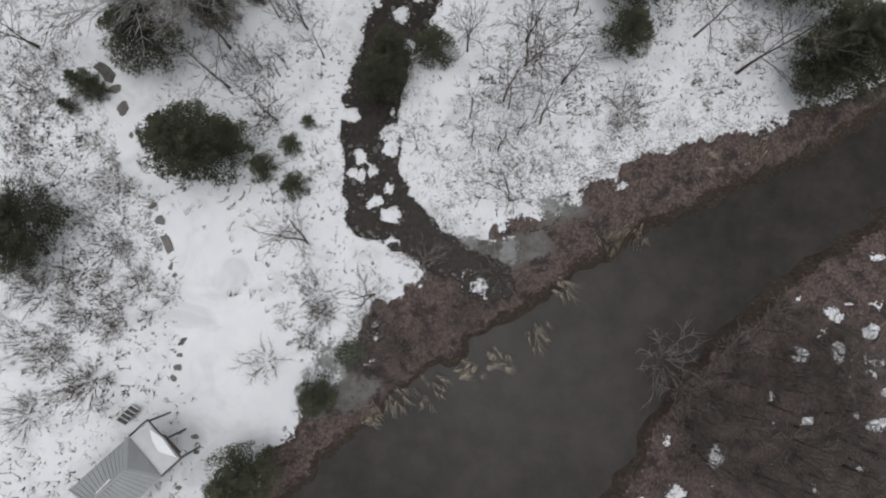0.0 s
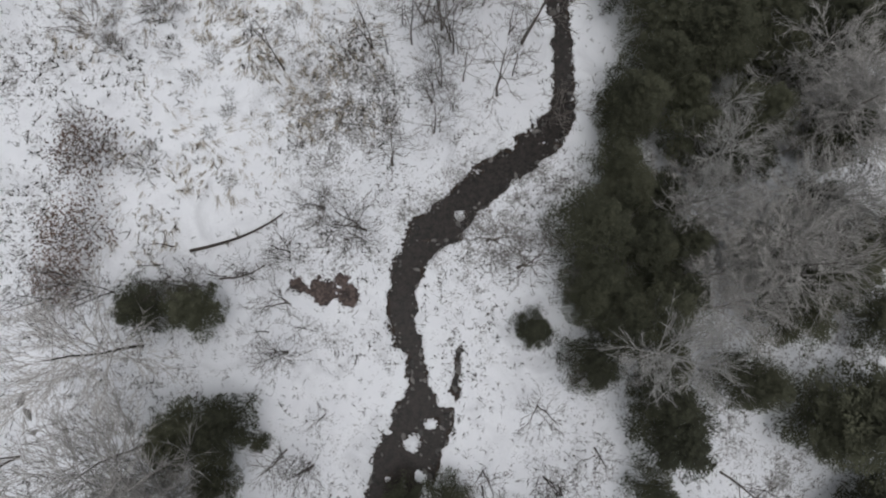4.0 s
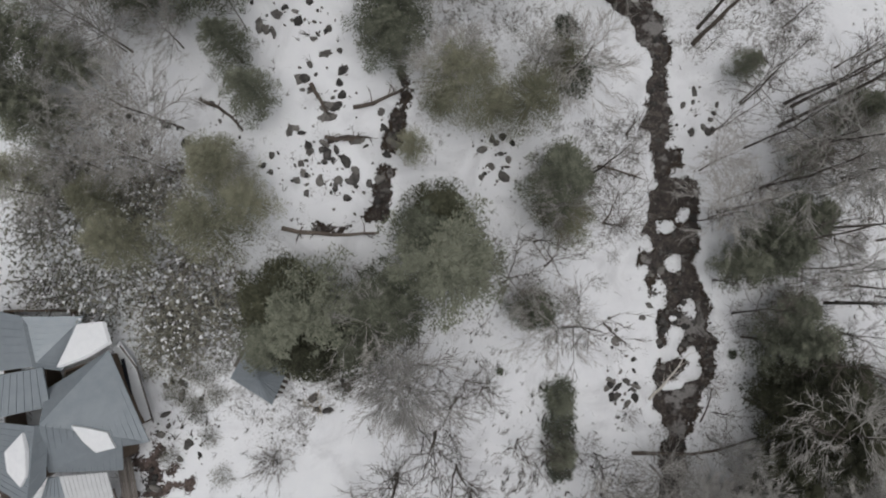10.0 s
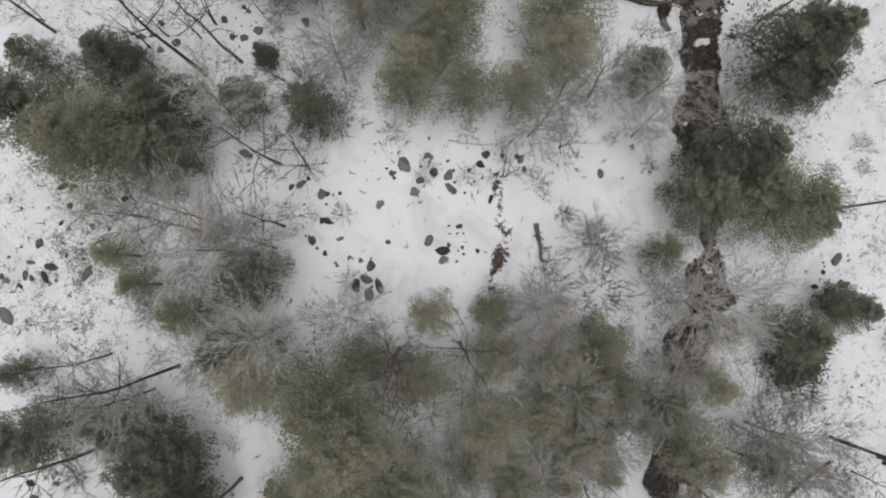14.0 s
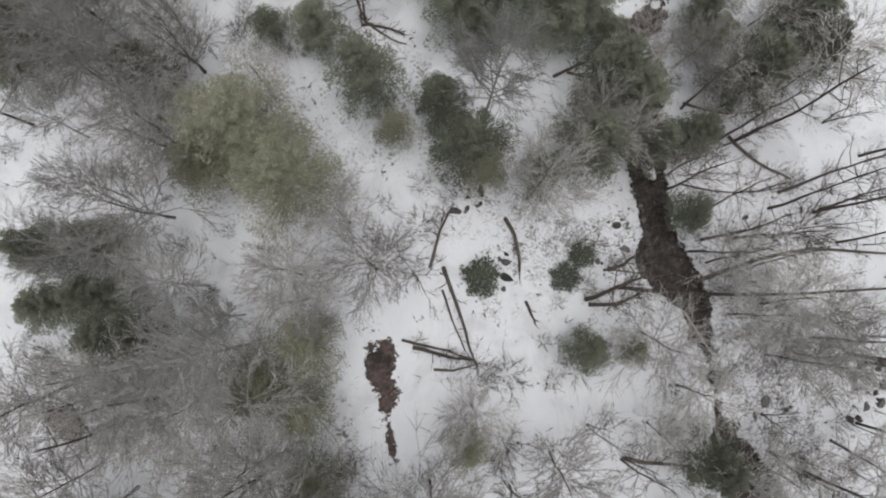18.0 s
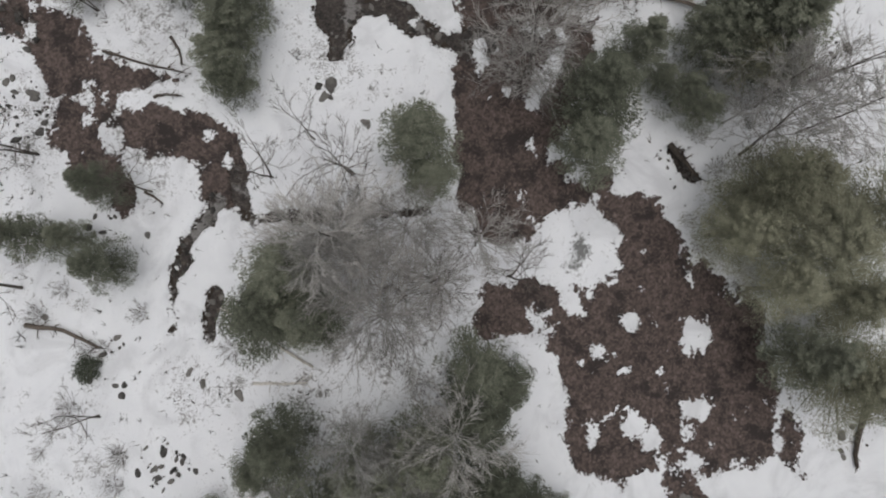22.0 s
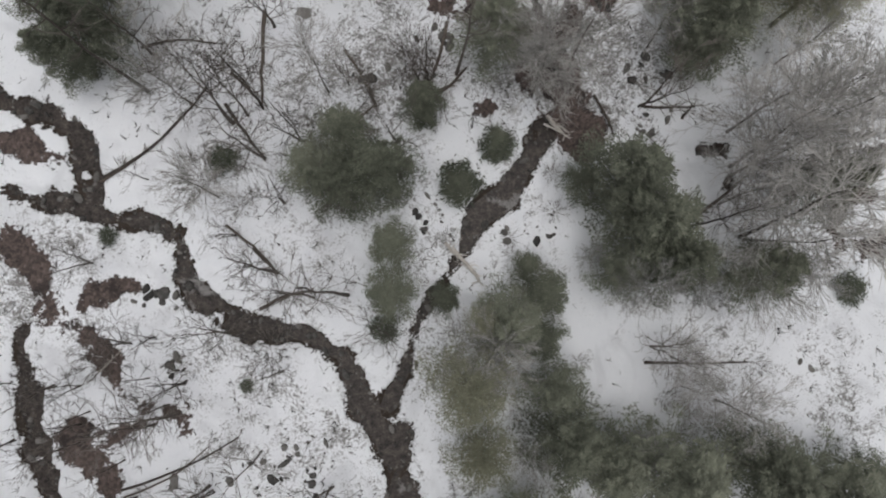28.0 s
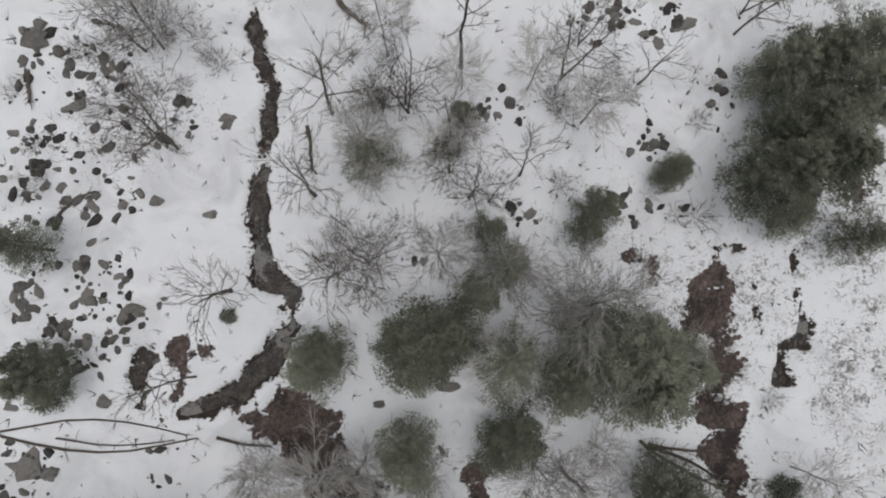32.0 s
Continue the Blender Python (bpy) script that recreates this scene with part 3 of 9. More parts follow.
mark("litter", [(49.12, 250.43, 0.27), (50.60, 251.93, 0.43), (51.84, 251.77, 0.28)])
mark("litter", [(49.88, 249.41, 0.61), (51.37, 249.05, 0.55)])
mark("litter", [(31.38, 259.11, 0.37)])
mark("snow", [(43.48, 254.25, 0.67)])
mark("snow", [(51.36, 250.75, 0.37)])
mark("stream", [(35.32, 263.56, 0.41), (35.05, 265.22, 0.47), (34.22, 265.89, 0.41), (34.14, 267.98, 0.50), (34.11, 269.17, 0.27)])
mark("litter", [(29.98, 265.13, 0.53), (32.01, 264.63, 1.18), (34.25, 263.22, 0.65), (36.00, 262.89, 0.77), (37.91, 264.03, 0.89), (38.86, 264.59, 0.59)])
mark("litter", [(34.92, 261.07, 1.24), (35.88, 258.90, 1.54), (36.68, 256.75, 1.12)])
mark("litter", [(40.72, 266.71, 1.07), (41.73, 269.28, 0.59), (42.86, 271.54, 0.77), (43.81, 273.53, 0.59)])
mark("stream", [(34.48, 272.71, 0.39), (34.33, 271.23, 0.36)])
mark("stream", [(32.18, 272.09, 0.15), (33.22, 272.08, 0.18)])
mark("stream", [(32.75, 271.24, 0.21), (32.79, 270.79, 0.15)])
mark("stream", [(35.51, 271.12, 0.18), (35.60, 270.51, 0.18)])
mark("stream", [(32.37, 273.95, 0.15), (33.82, 273.51, 0.21)])
mark("stream", [(36.06, 264.88, 0.21)])
mark("snow", [(37.48, 264.22, 0.27)])
mark("snow", [(37.85, 263.44, 0.30)])
# dark ground strip; its first points colour in brown haze of tree crowns
mark("litter", [(23.88, 282.58, 1.13), (24.81, 280.78, 1.70), (26.18, 277.78, 1.25), (27.28, 274.82, 0.91), (27.87, 272.48, 0.74), (29.19, 268.91, 0.57), (30.69, 267.03, 0.74), (32.45, 264.82, 1.14)])
mark("litter", [(32.49, 277.96, 0.57), (33.11, 275.88, 0.37), (33.82, 274.52, 0.46), (34.50, 272.87, 0.34), (34.47, 271.30, 0.28)])
mark("litter", [(43.76, 273.54, 0.34), (42.64, 272.52, 0.63), (42.20, 271.14, 0.51)])
mark("litter", [(42.21, 270.00, 0.63), (40.58, 268.18, 0.91), (40.11, 266.52, 0.46)])
mark("snow", [(24.33, 275.99, 0.96)])
mark("snow", [(24.73, 274.53, 0.56)])
mark("snow", [(23.92, 277.44, 0.39)])
mark("stream", [(31.37, 273.08, 0.26), (31.70, 273.47, 0.20)])
mark("stream", [(32.72, 271.07, 0.20)])
mark("stream", [(32.39, 272.02, 0.17), (33.25, 272.01, 0.14)])
mark("stream", [(36.30, 268.38, 0.20)])
mark("stream", [(24.55, 304.80, 0.37), (24.43, 303.06, 0.40), (24.22, 300.19, 0.42), (24.89, 298.70, 0.48), (24.47, 297.30, 0.42), (24.05, 295.06, 0.42), (23.63, 293.12, 0.47), (23.38, 291.18, 0.56), (23.50, 289.21, 0.69), (24.76, 288.22, 0.72), (24.61, 286.84, 0.61), (23.35, 285.06, 0.61), (21.63, 283.92, 0.55), (19.76, 283.37, 0.49), (18.71, 283.12, 0.43)])
mark("litter", [(19.01, 286.18, 0.60), (19.11, 284.55, 0.49), (18.20, 283.06, 0.48)])
mark("litter", [(20.01, 285.91, 0.22), (18.96, 285.65, 0.27)])
mark("stream", [(17.53, 286.10, 0.54), (16.99, 284.84, 0.64), (17.63, 284.48, 0.48), (16.58, 283.17, 0.43)])
mark("litter", [(21.81, 283.08, 0.36), (23.24, 281.50, 0.60), (24.53, 280.91, 0.77), (26.03, 279.59, 0.78), (27.78, 277.97, 0.67)])
mark("litter", [(41.71, 287.93, 0.25), (42.52, 287.55, 0.45), (42.53, 286.55, 0.34)])
mark("litter", [(45.65, 286.47, 0.96), (44.84, 284.72, 1.18), (45.52, 282.39, 0.84), (44.81, 280.23, 1.01), (46.12, 279.52, 0.56), (44.93, 277.99, 0.95), (45.22, 276.02, 0.61)])
mark("stream", [(48.11, 287.74, 0.34), (47.52, 285.54, 0.23), (47.67, 283.54, 0.31), (48.58, 282.87, 0.45), (49.85, 282.66, 0.31), (49.87, 283.85, 0.37), (49.72, 285.85, 0.31), (49.78, 287.27, 0.26)])
mark("stream", [(48.58, 282.87, 0.39), (48.21, 281.23, 0.45)])
mark("stream", [(45.44, 288.14, 0.14), (46.84, 287.89, 0.20), (48.15, 288.03, 0.28)])
mark("litter", [(53.21, 290.89, 0.46), (53.47, 289.70, 0.40)])
mark("litter", [(32.42, 278.08, 0.67)])
mark("litter", [(49.02, 289.07, 0.45)])
mark("snow", [(44.52, 283.35, 0.39)])
mark("snow", [(45.89, 280.94, 0.34)])
for spot in [(25.87, -0.81, 0.50), (23.47, -3.56, 0.50), (26.11, -3.33, 0.50), (17.57, -10.29, 0.50), (14.89, -12.65, 0.50), (4.27, 3.79, 0.50), (4.07, 3.02, 0.50), (2.14, 0.98, 0.50), (11.99, 83.10, 0.52), (13.11, 79.90, 0.52), (14.09, 77.51, 0.67), (11.98, 73.47, 0.50), (13.35, 90.44, 0.50), (11.13, 76.51, 0.50), (13.65, 87.52, 0.50), (13.81, 87.77, 0.50), (16.04, 140.71, 0.56), (16.10, 143.71, 0.50)]:
    mark("snow", [spot])
for spot in [(17.78, 167.19, 0.50)]:
    mark("snow", [spot])
for spot in [(11.89, 82.15, 0.53), (10.73, 80.70, 0.50), (13.07, 84.69, 0.52), (13.95, 81.70, 0.50), (11.22, 85.87, 0.50), (12.57, 78.77, 0.50), (14.07, 78.34, 0.53), (11.68, 89.88, 0.50), (12.56, 86.92, 0.50)]:
    mark("snow", [spot])
for spot in [(-9.29, 30.64, 0.87), (-7.75, 30.51, 0.79), (-10.79, 30.53, 0.55), (-8.14, 31.31, 0.60), (-3.28, 149.55, 0.68), (-3.24, 147.30, 0.50), (-19.69, 150.35, 0.98), (-1.46, 137.18, 0.37), (-5.03, 137.90, 0.37)]:
    mark("litter", [spot])

# ---- ground sheet and waters ----
ragged = 0.22 * lumps(GX, GY, 0.75, 13) + 0.12 * lumps(GX, GY, 0.4, 14)
edge = 0.26 * lumps(GX, GY, 1.3, 3) + 0.2 * lumps(GX, GY, 0.62, 4)
isles = lumps(GX, GY, 1.0, 21) + 0.55 * lumps(GX, GY, 0.5, 22)
wet = np.maximum(DIST["stream"] + 0.06 + 1.2 * edge, -(DIST["snow"] + ragged))
wet = np.maximum(wet, np.where(DIST["stream"] < -0.45, np.minimum((isles - 0.93) * 1.2, 0.25), -9))
river = DIST["river"] + 1.5 * edge
leafy = np.maximum(np.minimum(np.minimum(DIST["litter"] + 1.6 * edge, river - 1.3 + edge), DIST["soil"] + edge), -(DIST["snow"] + ragged))
leafy = np.maximum(leafy, np.where(river < 3.0, -9, np.minimum((isles - 0.88) * 1.2, 0.25)))
BASE = terrain(GX, GY)
GZ = BASE + 0.07 * lumps(GX, GY, 2.7, 5) + 0.035 * lumps(GX, GY, 0.8, 6)
GZ -= 0.55 * ease(-wet / 0.55 + 0.15) + 0.14 * ease(-leafy / 0.4 + 0.2)
GZ -= 1.6 * ease(-river / 3.5 + 0.25)
GZ += 0.10 * ease(-(DIST["snow"] + ragged) / 0.3)
trodden = ease(0.5 - (DIST["trail"] + 2.5 * edge) / 1.6)
THIN = 0.35 * lumps(GX, GY, 9.0, 7) + 0.25 * lumps(GX, GY, 3.0, 8) - 1.3 * trodden
rows, cols = GX.shape
index = np.arange(rows * cols).reshape(rows, cols)
QUADS = np.stack([index[:-1, :-1], index[:-1, 1:], index[1:, 1:], index[1:, :-1]], -1).reshape(-1, 4)


def sheet(name, z, keep, mat, label, category, attrs=()):
    quads = QUADS if keep is None else QUADS[keep.ravel()[QUADS].any(1)]
    used, quads = np.unique(quads, return_inverse=True)
    quads = quads.reshape(-1, 4)
    co = np.stack([GX.ravel()[used], GY.ravel()[used], z.ravel()[used]], 1)
    me = bpy.data.meshes.new(name)
    me.vertices.add(len(used))
    me.vertices.foreach_set("co", co.ravel().astype(np.float32))
    me.loops.add(quads.size)
    me.loops.foreach_set("vertex_index", quads.ravel().astype(np.int32))
    me.polygons.add(len(quads))
    me.polygons.foreach_set("loop_start", np.arange(0, quads.size, 4, dtype=np.int32))
    me.update(calc_edges=True)
    me.polygons.foreach_set("use_smooth", np.ones(len(quads), dtype=bool))
    for key, values in attrs:
        me.attributes.new(key, "FLOAT", "POINT").data.foreach_set("value", values.ravel()[used].astype(np.float32))
    me.materials.append(mat)
    return tagged(new(name, me), label, category, kind="structure")


sheet("ground", GZ, None, GROUND, "snow-covered valley floor with leaf litter along the brook", "ground",
      (("channel", np.clip(np.minimum(wet, river), -1, 1)), ("litter", np.clip(leafy, -1, 1)), ("thin", THIN), ("slush", np.clip(DIST["slush"] + 1.5 * edge, -1, 1))))
inside = np.abs(GU) < 45
sheet("brook_water", BASE - 0.26, (wet < 0.25) & inside & (GY > 66), BROOK, "shallow brook water with grey ice between snow banks", "water")
sheet("deep_brook_water", BASE - 0.264, (wet < 0.25) & inside & (river > -1.0) & (GY < 66.5), DEEPBROOK, "black still brook water between snow banks", "water")
sheet("river_water", np.minimum(BASE, 3.9) * 0 + 2.62, river < 0.8, RIVER, "murky brown-grey river water", "water")


# ---- mesh builders ----
class Shape:
    def __init__(self, seed):
        self.v, self.f, self.rnd = [], [], random.Random(seed)

    def stick(self, a, b, ra, rb, sides=3):
        a, b = Vector(a), Vector(b)
        way = (b - a).normalized()
        u = way.orthogonal().normalized()
        w = way.cross(u)
        n = len(self.v)
        for at, r in ((a, ra), (b, rb)):
            for k in range(sides):
                c = 2 * math.pi * k / sides
                self.v.append(at + r * (math.cos(c) * u + math.sin(c) * w))
        for k in range(sides):
            j = (k + 1) % sides
            self.f.append((n + k, n + j, n + sides + j, n + sides + k))
        self.f.append(tuple(n + sides + k for k in range(sides)))

    def tube(self, points, radii, sides=7):
        """One bent tapering stem with closed ends."""
        n, last = len(self.v), len(points) - 1
        for k, (at, r) in enumerate(zip(points, radii)):
            way = (points[min(k + 1, last)] - points[max(k - 1, 0)]).normalized()
            u = way.cross(Vector((0.13, 0.31, 0.94))).normalized()
            w = way.cross(u)
            for j in range(sides):
                c = 2 * math.pi * j / sides
                self.v.append(at + r * (math.cos(c) * u + math.sin(c) * w))
        for k in range(last):
            for j in range(sides):
                i = (j + 1) % sides
                self.f.append((n + k * sides + j, n + k * sides + i, n + (k + 1) * sides + i, n + (k + 1) * sides + j))
        self.f.append(tuple(n + j for j in range(sides))[::-1])
        self.f.append(tuple(n + last * sides + j for j in range(sides)))

    def twig(self, a, b, r):
        """A tapered twig that ends in a point."""
        a, b = Vector(a), Vector(b)
        u = (b - a).orthogonal().normalized()
        w = (b - a).normalized().cross(u)
        n = len(self.v)
        self.v += [a + r * u, a - r * 0.5 * u + r * 0.87 * w, a - r * 0.5 * u - r * 0.87 * w, b]
        self.f += [(n, n + 1, n + 3), (n + 1, n + 2, n + 3), (n + 2, n, n + 3)]

    def spray(self, at, way, length, width):
        """A pointed needle spray or leaf."""
        at, way = Vector(at), Vector(way).normalized()
        side = way.cross(Vector((self.rnd.uniform(-0.5, 0.5), self.rnd.uniform(-0.5, 0.5), 1))).normalized() * width * 0.5
        n = len(self.v)
        self.v += [at - side, at + side, at + way * length]
        self.f.append((n, n + 1, n + 2))

    def mesh(self, name, mat, smooth=False):
        me = bpy.data.meshes.new(name)
        me.from_pydata([tuple(p) for p in self.v], [], self.f)
        me.materials.append(mat)
        if smooth:
            me.polygons.foreach_set("use_smooth", np.ones(len(me.polygons), dtype=bool))
        return me


def part(name, me, parent, label=""):
    ob = new(name, me)
    ob.parent = parent
    return tagged(ob, label)


def thing(name, label, category, group=""):
    return tagged(new(name), label, category, group)


def branch_out(s, at, way, length, r, levels, bend=0.35, kids=4, droop=0.0, least=0.006):
    """A limb in two pieces with side branches, down to twigs."""
    rnd = s.rnd
    r = max(r, least)
    mid = Vector(at) + Vector(way) * length * 0.5 + Vector((rnd.uniform(-1, 1), rnd.uniform(-1, 1), rnd.uniform(-0.6, 0.6))) * length * 0.08
    turn = (Vector(way) + Vector((rnd.uniform(-1, 1), rnd.uniform(-1, 1), rnd.uniform(-0.3, 0.5) - droop)) * bend).normalized()
    end = mid + turn * length * 0.5
    if levels == 0:
        s.twig(at, end, r)
        return
    s.stick(at, mid, r, r * 0.7)
    s.twig(mid, end, r * 0.7)
    for k in range(kids):
        f = rnd.uniform(0.25, 0.95)
        start = Vector(at).lerp(mid, f * 2) if f < 0.5 else mid.lerp(end, f * 2 - 1)
        aside = Vector((rnd.uniform(-1, 1), rnd.uniform(-1, 1), rnd.uniform(-0.35, 0.55))).normalized()
        branch_out(s, start, (turn * 0.95 + aside * 0.6).normalized(), length * rnd.uniform(0.35, 0.6), r * 0.5, levels - 1, bend, kids, droop, least)


def bare_tree(name, label, seed, height, reach, limbs, crown_from, mats, stems=1, levels=2, kids=4, thick=0.075, least=0.011, droop=0.0):
    """A leafless tree: trunk, and limbs with branches and twigs."""
    t, c = Shape(seed), Shape(seed + 1)
    rnd = t.rnd
    for n in range(stems):
        lean = Vector((rnd.uniform(-1, 1), rnd.uniform(-1, 1), 0)) * (0.05 if stems == 1 else 0.22)
        at, r, joints = Vector((rnd.uniform(-.1, .1) * (stems - 1), rnd.uniform(-.1, .1) * (stems - 1), -0.2)), thick, []
        spine, radii = [at + Vector((0, 0, -0.1)), at + Vector((0, 0, 0.35))], [r * 1.6, r]
        at = spine[1]
        for k in range(6):
            to = at + (Vector((0, 0, 1)) + lean + Vector((rnd.uniform(-1, 1), rnd.uniform(-1, 1), 0)) * 0.09) * height / 6.4
            joints.append((at, to, r))
            at, r = to, r * 0.82
            spine.append(at)
            radii.append(r)
        t.tube(spine, radii, 6)
        for k in range(limbs):
            f = crown_from + (1 - crown_from) * (k + rnd.random()) / limbs
            a, b, rr = joints[min(5, int(f * 6))]
            start = a.lerp(b, f * 6 % 1.0)
            turn = k * 2.4 + rnd.uniform(-0.5, 0.5)
            rise = rnd.uniform(0.25, 0.9)
            way = Vector((math.cos(turn), math.sin(turn), rise)).normalized()
            branch_out(c, start, way, reach * rnd.uniform(0.7, 1.1) * (1.15 - 0.45 * f), rr * 0.55, levels, kids=kids, least=least, droop=droop)
        c.twig(at, at + Vector((0, 0, reach * 0.3)), r)
    root = thing(name, label, "tree")
    part("trunk", t.mesh("trunk", mats[0]), root)
    part("crown", c.mesh("crown", mats[1]), root)
    return root


def conifer(name, label, seed, height, radius, sprays, mat, low=0.2, flat=1.0, length=0.36):
    """An evergreen: trunk, drooping boughs and a crown of needle sprays with gaps."""
    t, c = Shape(seed), Shape(seed + 1)
    rnd = t.rnd
    t.tube([Vector((0.02 * k % 0.05, 0.015 * k % 0.04, height * (k / 4 * 1.02 - 0.05))) for k in range(5)], [(0.05 + radius * 0.045) * (1 - k / 4.4) for k in range(5)], 7)
    boughs = int(30 + radius * 20)
    wob = [rnd.uniform(0.82, 1.22) for _ in range(9)]
    per = max(6, sprays // boughs)
    for k in range(boughs):
        f = (k + rnd.random()) / boughs
        z = height * (low + (0.97 - low) * f)
        turn = k * 2.399 + rnd.uniform(-0.4, 0.4)
        lobe = wob[int(turn / (2 * math.pi) * 9) % 9]
        out = radius * lobe * (1 - f ** (1.3 + flat)) * rnd.uniform(0.66, 1.1) + 0.12
        way = Vector((math.cos(turn), math.sin(turn), rnd.uniform(-0.12, 0.22) + 0.35 * f)).normalized()
        root = Vector((0, 0, z))
        c.twig(root, root + way * out, 0.02 + 0.01 * radius)
        for n in range(per):
            g = rnd.random() ** 0.62
            aside = Vector((-way.y, way.x, 0)) * rnd.gauss(0, 0.55) * out * 0.34 * (1.15 - g * 0.55)
            at = root + way * out * g + aside + Vector((0, 0, rnd.uniform(-0.12, 0.10) * (0.5 + radius * 0.3) - 0.10 * out * g * g))
            to = way * 0.8 + Vector((rnd.uniform(-1, 1), rnd.uniform(-1, 1), rnd.uniform(-0.35, 0.35)))
            size = length * rnd.uniform(0.55, 1.15)
            c.spray(at, to, size, size * rnd.uniform(0.24, 0.42))
    top = thing(name, label, "tree")
    part("trunk", t.mesh("trunk", BARK), top)
    part("crown", c.mesh("crown", mat), top)
    return top


def leafy_shrub(name, label, seed, count, mat, size, height=0.75, stems=14, twig_mat=None, category="shrub", fill=0.5, snow=0):
    """A low dome of clumped leaves on thin stems; radius 1."""
    t, c = Shape(seed), Shape(seed + 1)
    rnd = t.rnd
    tips = []
    for k in range(stems):
        turn, out = k * 2.4, math.sqrt((k + 0.5) / stems)
        tip = Vector((math.cos(turn) * out, math.sin(turn) * out, height * (1.05 - 0.6 * out * out) * rnd.uniform(0.8, 1.1)))
        t.twig((tip.x * 0.12, tip.y * 0.12, -0.1), tip, 0.02)
        tips.append(tip)
        for j in range(3):
            t.twig(tip * rnd.uniform(0.4, 0.8), tip + Vector((rnd.uniform(-1, 1), rnd.uniform(-1, 1), rnd.uniform(-.4, .5))) * 0.28, 0.01)
    for n in range(count):
        tip = rnd.choice(tips)
        at = tip + Vector((rnd.gauss(0, 1), rnd.gauss(0, 1), rnd.gauss(0, 0.6))) * 0.17 * (1 + fill * 0.6)
        at.z = max(at.z, 0.02)
        way = Vector((rnd.uniform(-1, 1), rnd.uniform(-1, 1), rnd.uniform(-0.3, 0.4)))
        s = size * rnd.uniform(0.6, 1.2)
        c.spray(at, way, s, s * 0.5)
    top = thing(name, label, category)
    if snow:
        w = Shape(seed + 2)
        for n in range(snow):
            at = rnd.choice(tips) + Vector((rnd.gauss(0, 0.2), rnd.gauss(0, 0.2), rnd.uniform(0.05, 0.16)))
            w.spray(at, (rnd.uniform(-1, 1), rnd.uniform(-1, 1), 0), size * 0.75, size * 0.6)
        tagged(part("snow_load", w.mesh("snow_load", SNOW), top, "snow lying on the leaves"), kind="stuff")
    part("framework", t.mesh("framework", twig_mat or TWIGS), top)
    part("foliage", c.mesh("foliage", mat), top)
    return top


def bare_shrub(name, label, seed, stems, mat):
    """A leafless bush of many thin stems; radius 1."""
    c = Shape(seed)
    for k in range(stems):
        turn, out = k * 2.4 + c.rnd.uniform(-.3, .3), math.sqrt((k + 0.5) / stems) * 0.8
        way = Vector((math.cos(turn) * out, math.sin(turn) * out, c.rnd.uniform(0.5, 0.9))).normalized()
        foot = Vector((math.cos(turn), math.sin(turn), 0)) * out * 0.35
        branch_out(c, foot + Vector((0, 0, -0.05)), way, c.rnd.uniform(0.35, 0.85), 0.009, 1, 0.6, kids=7, least=0.007)
    top = thing(name, label, "shrub")
    part("framework", c.mesh("framework", mat), top)
    return top


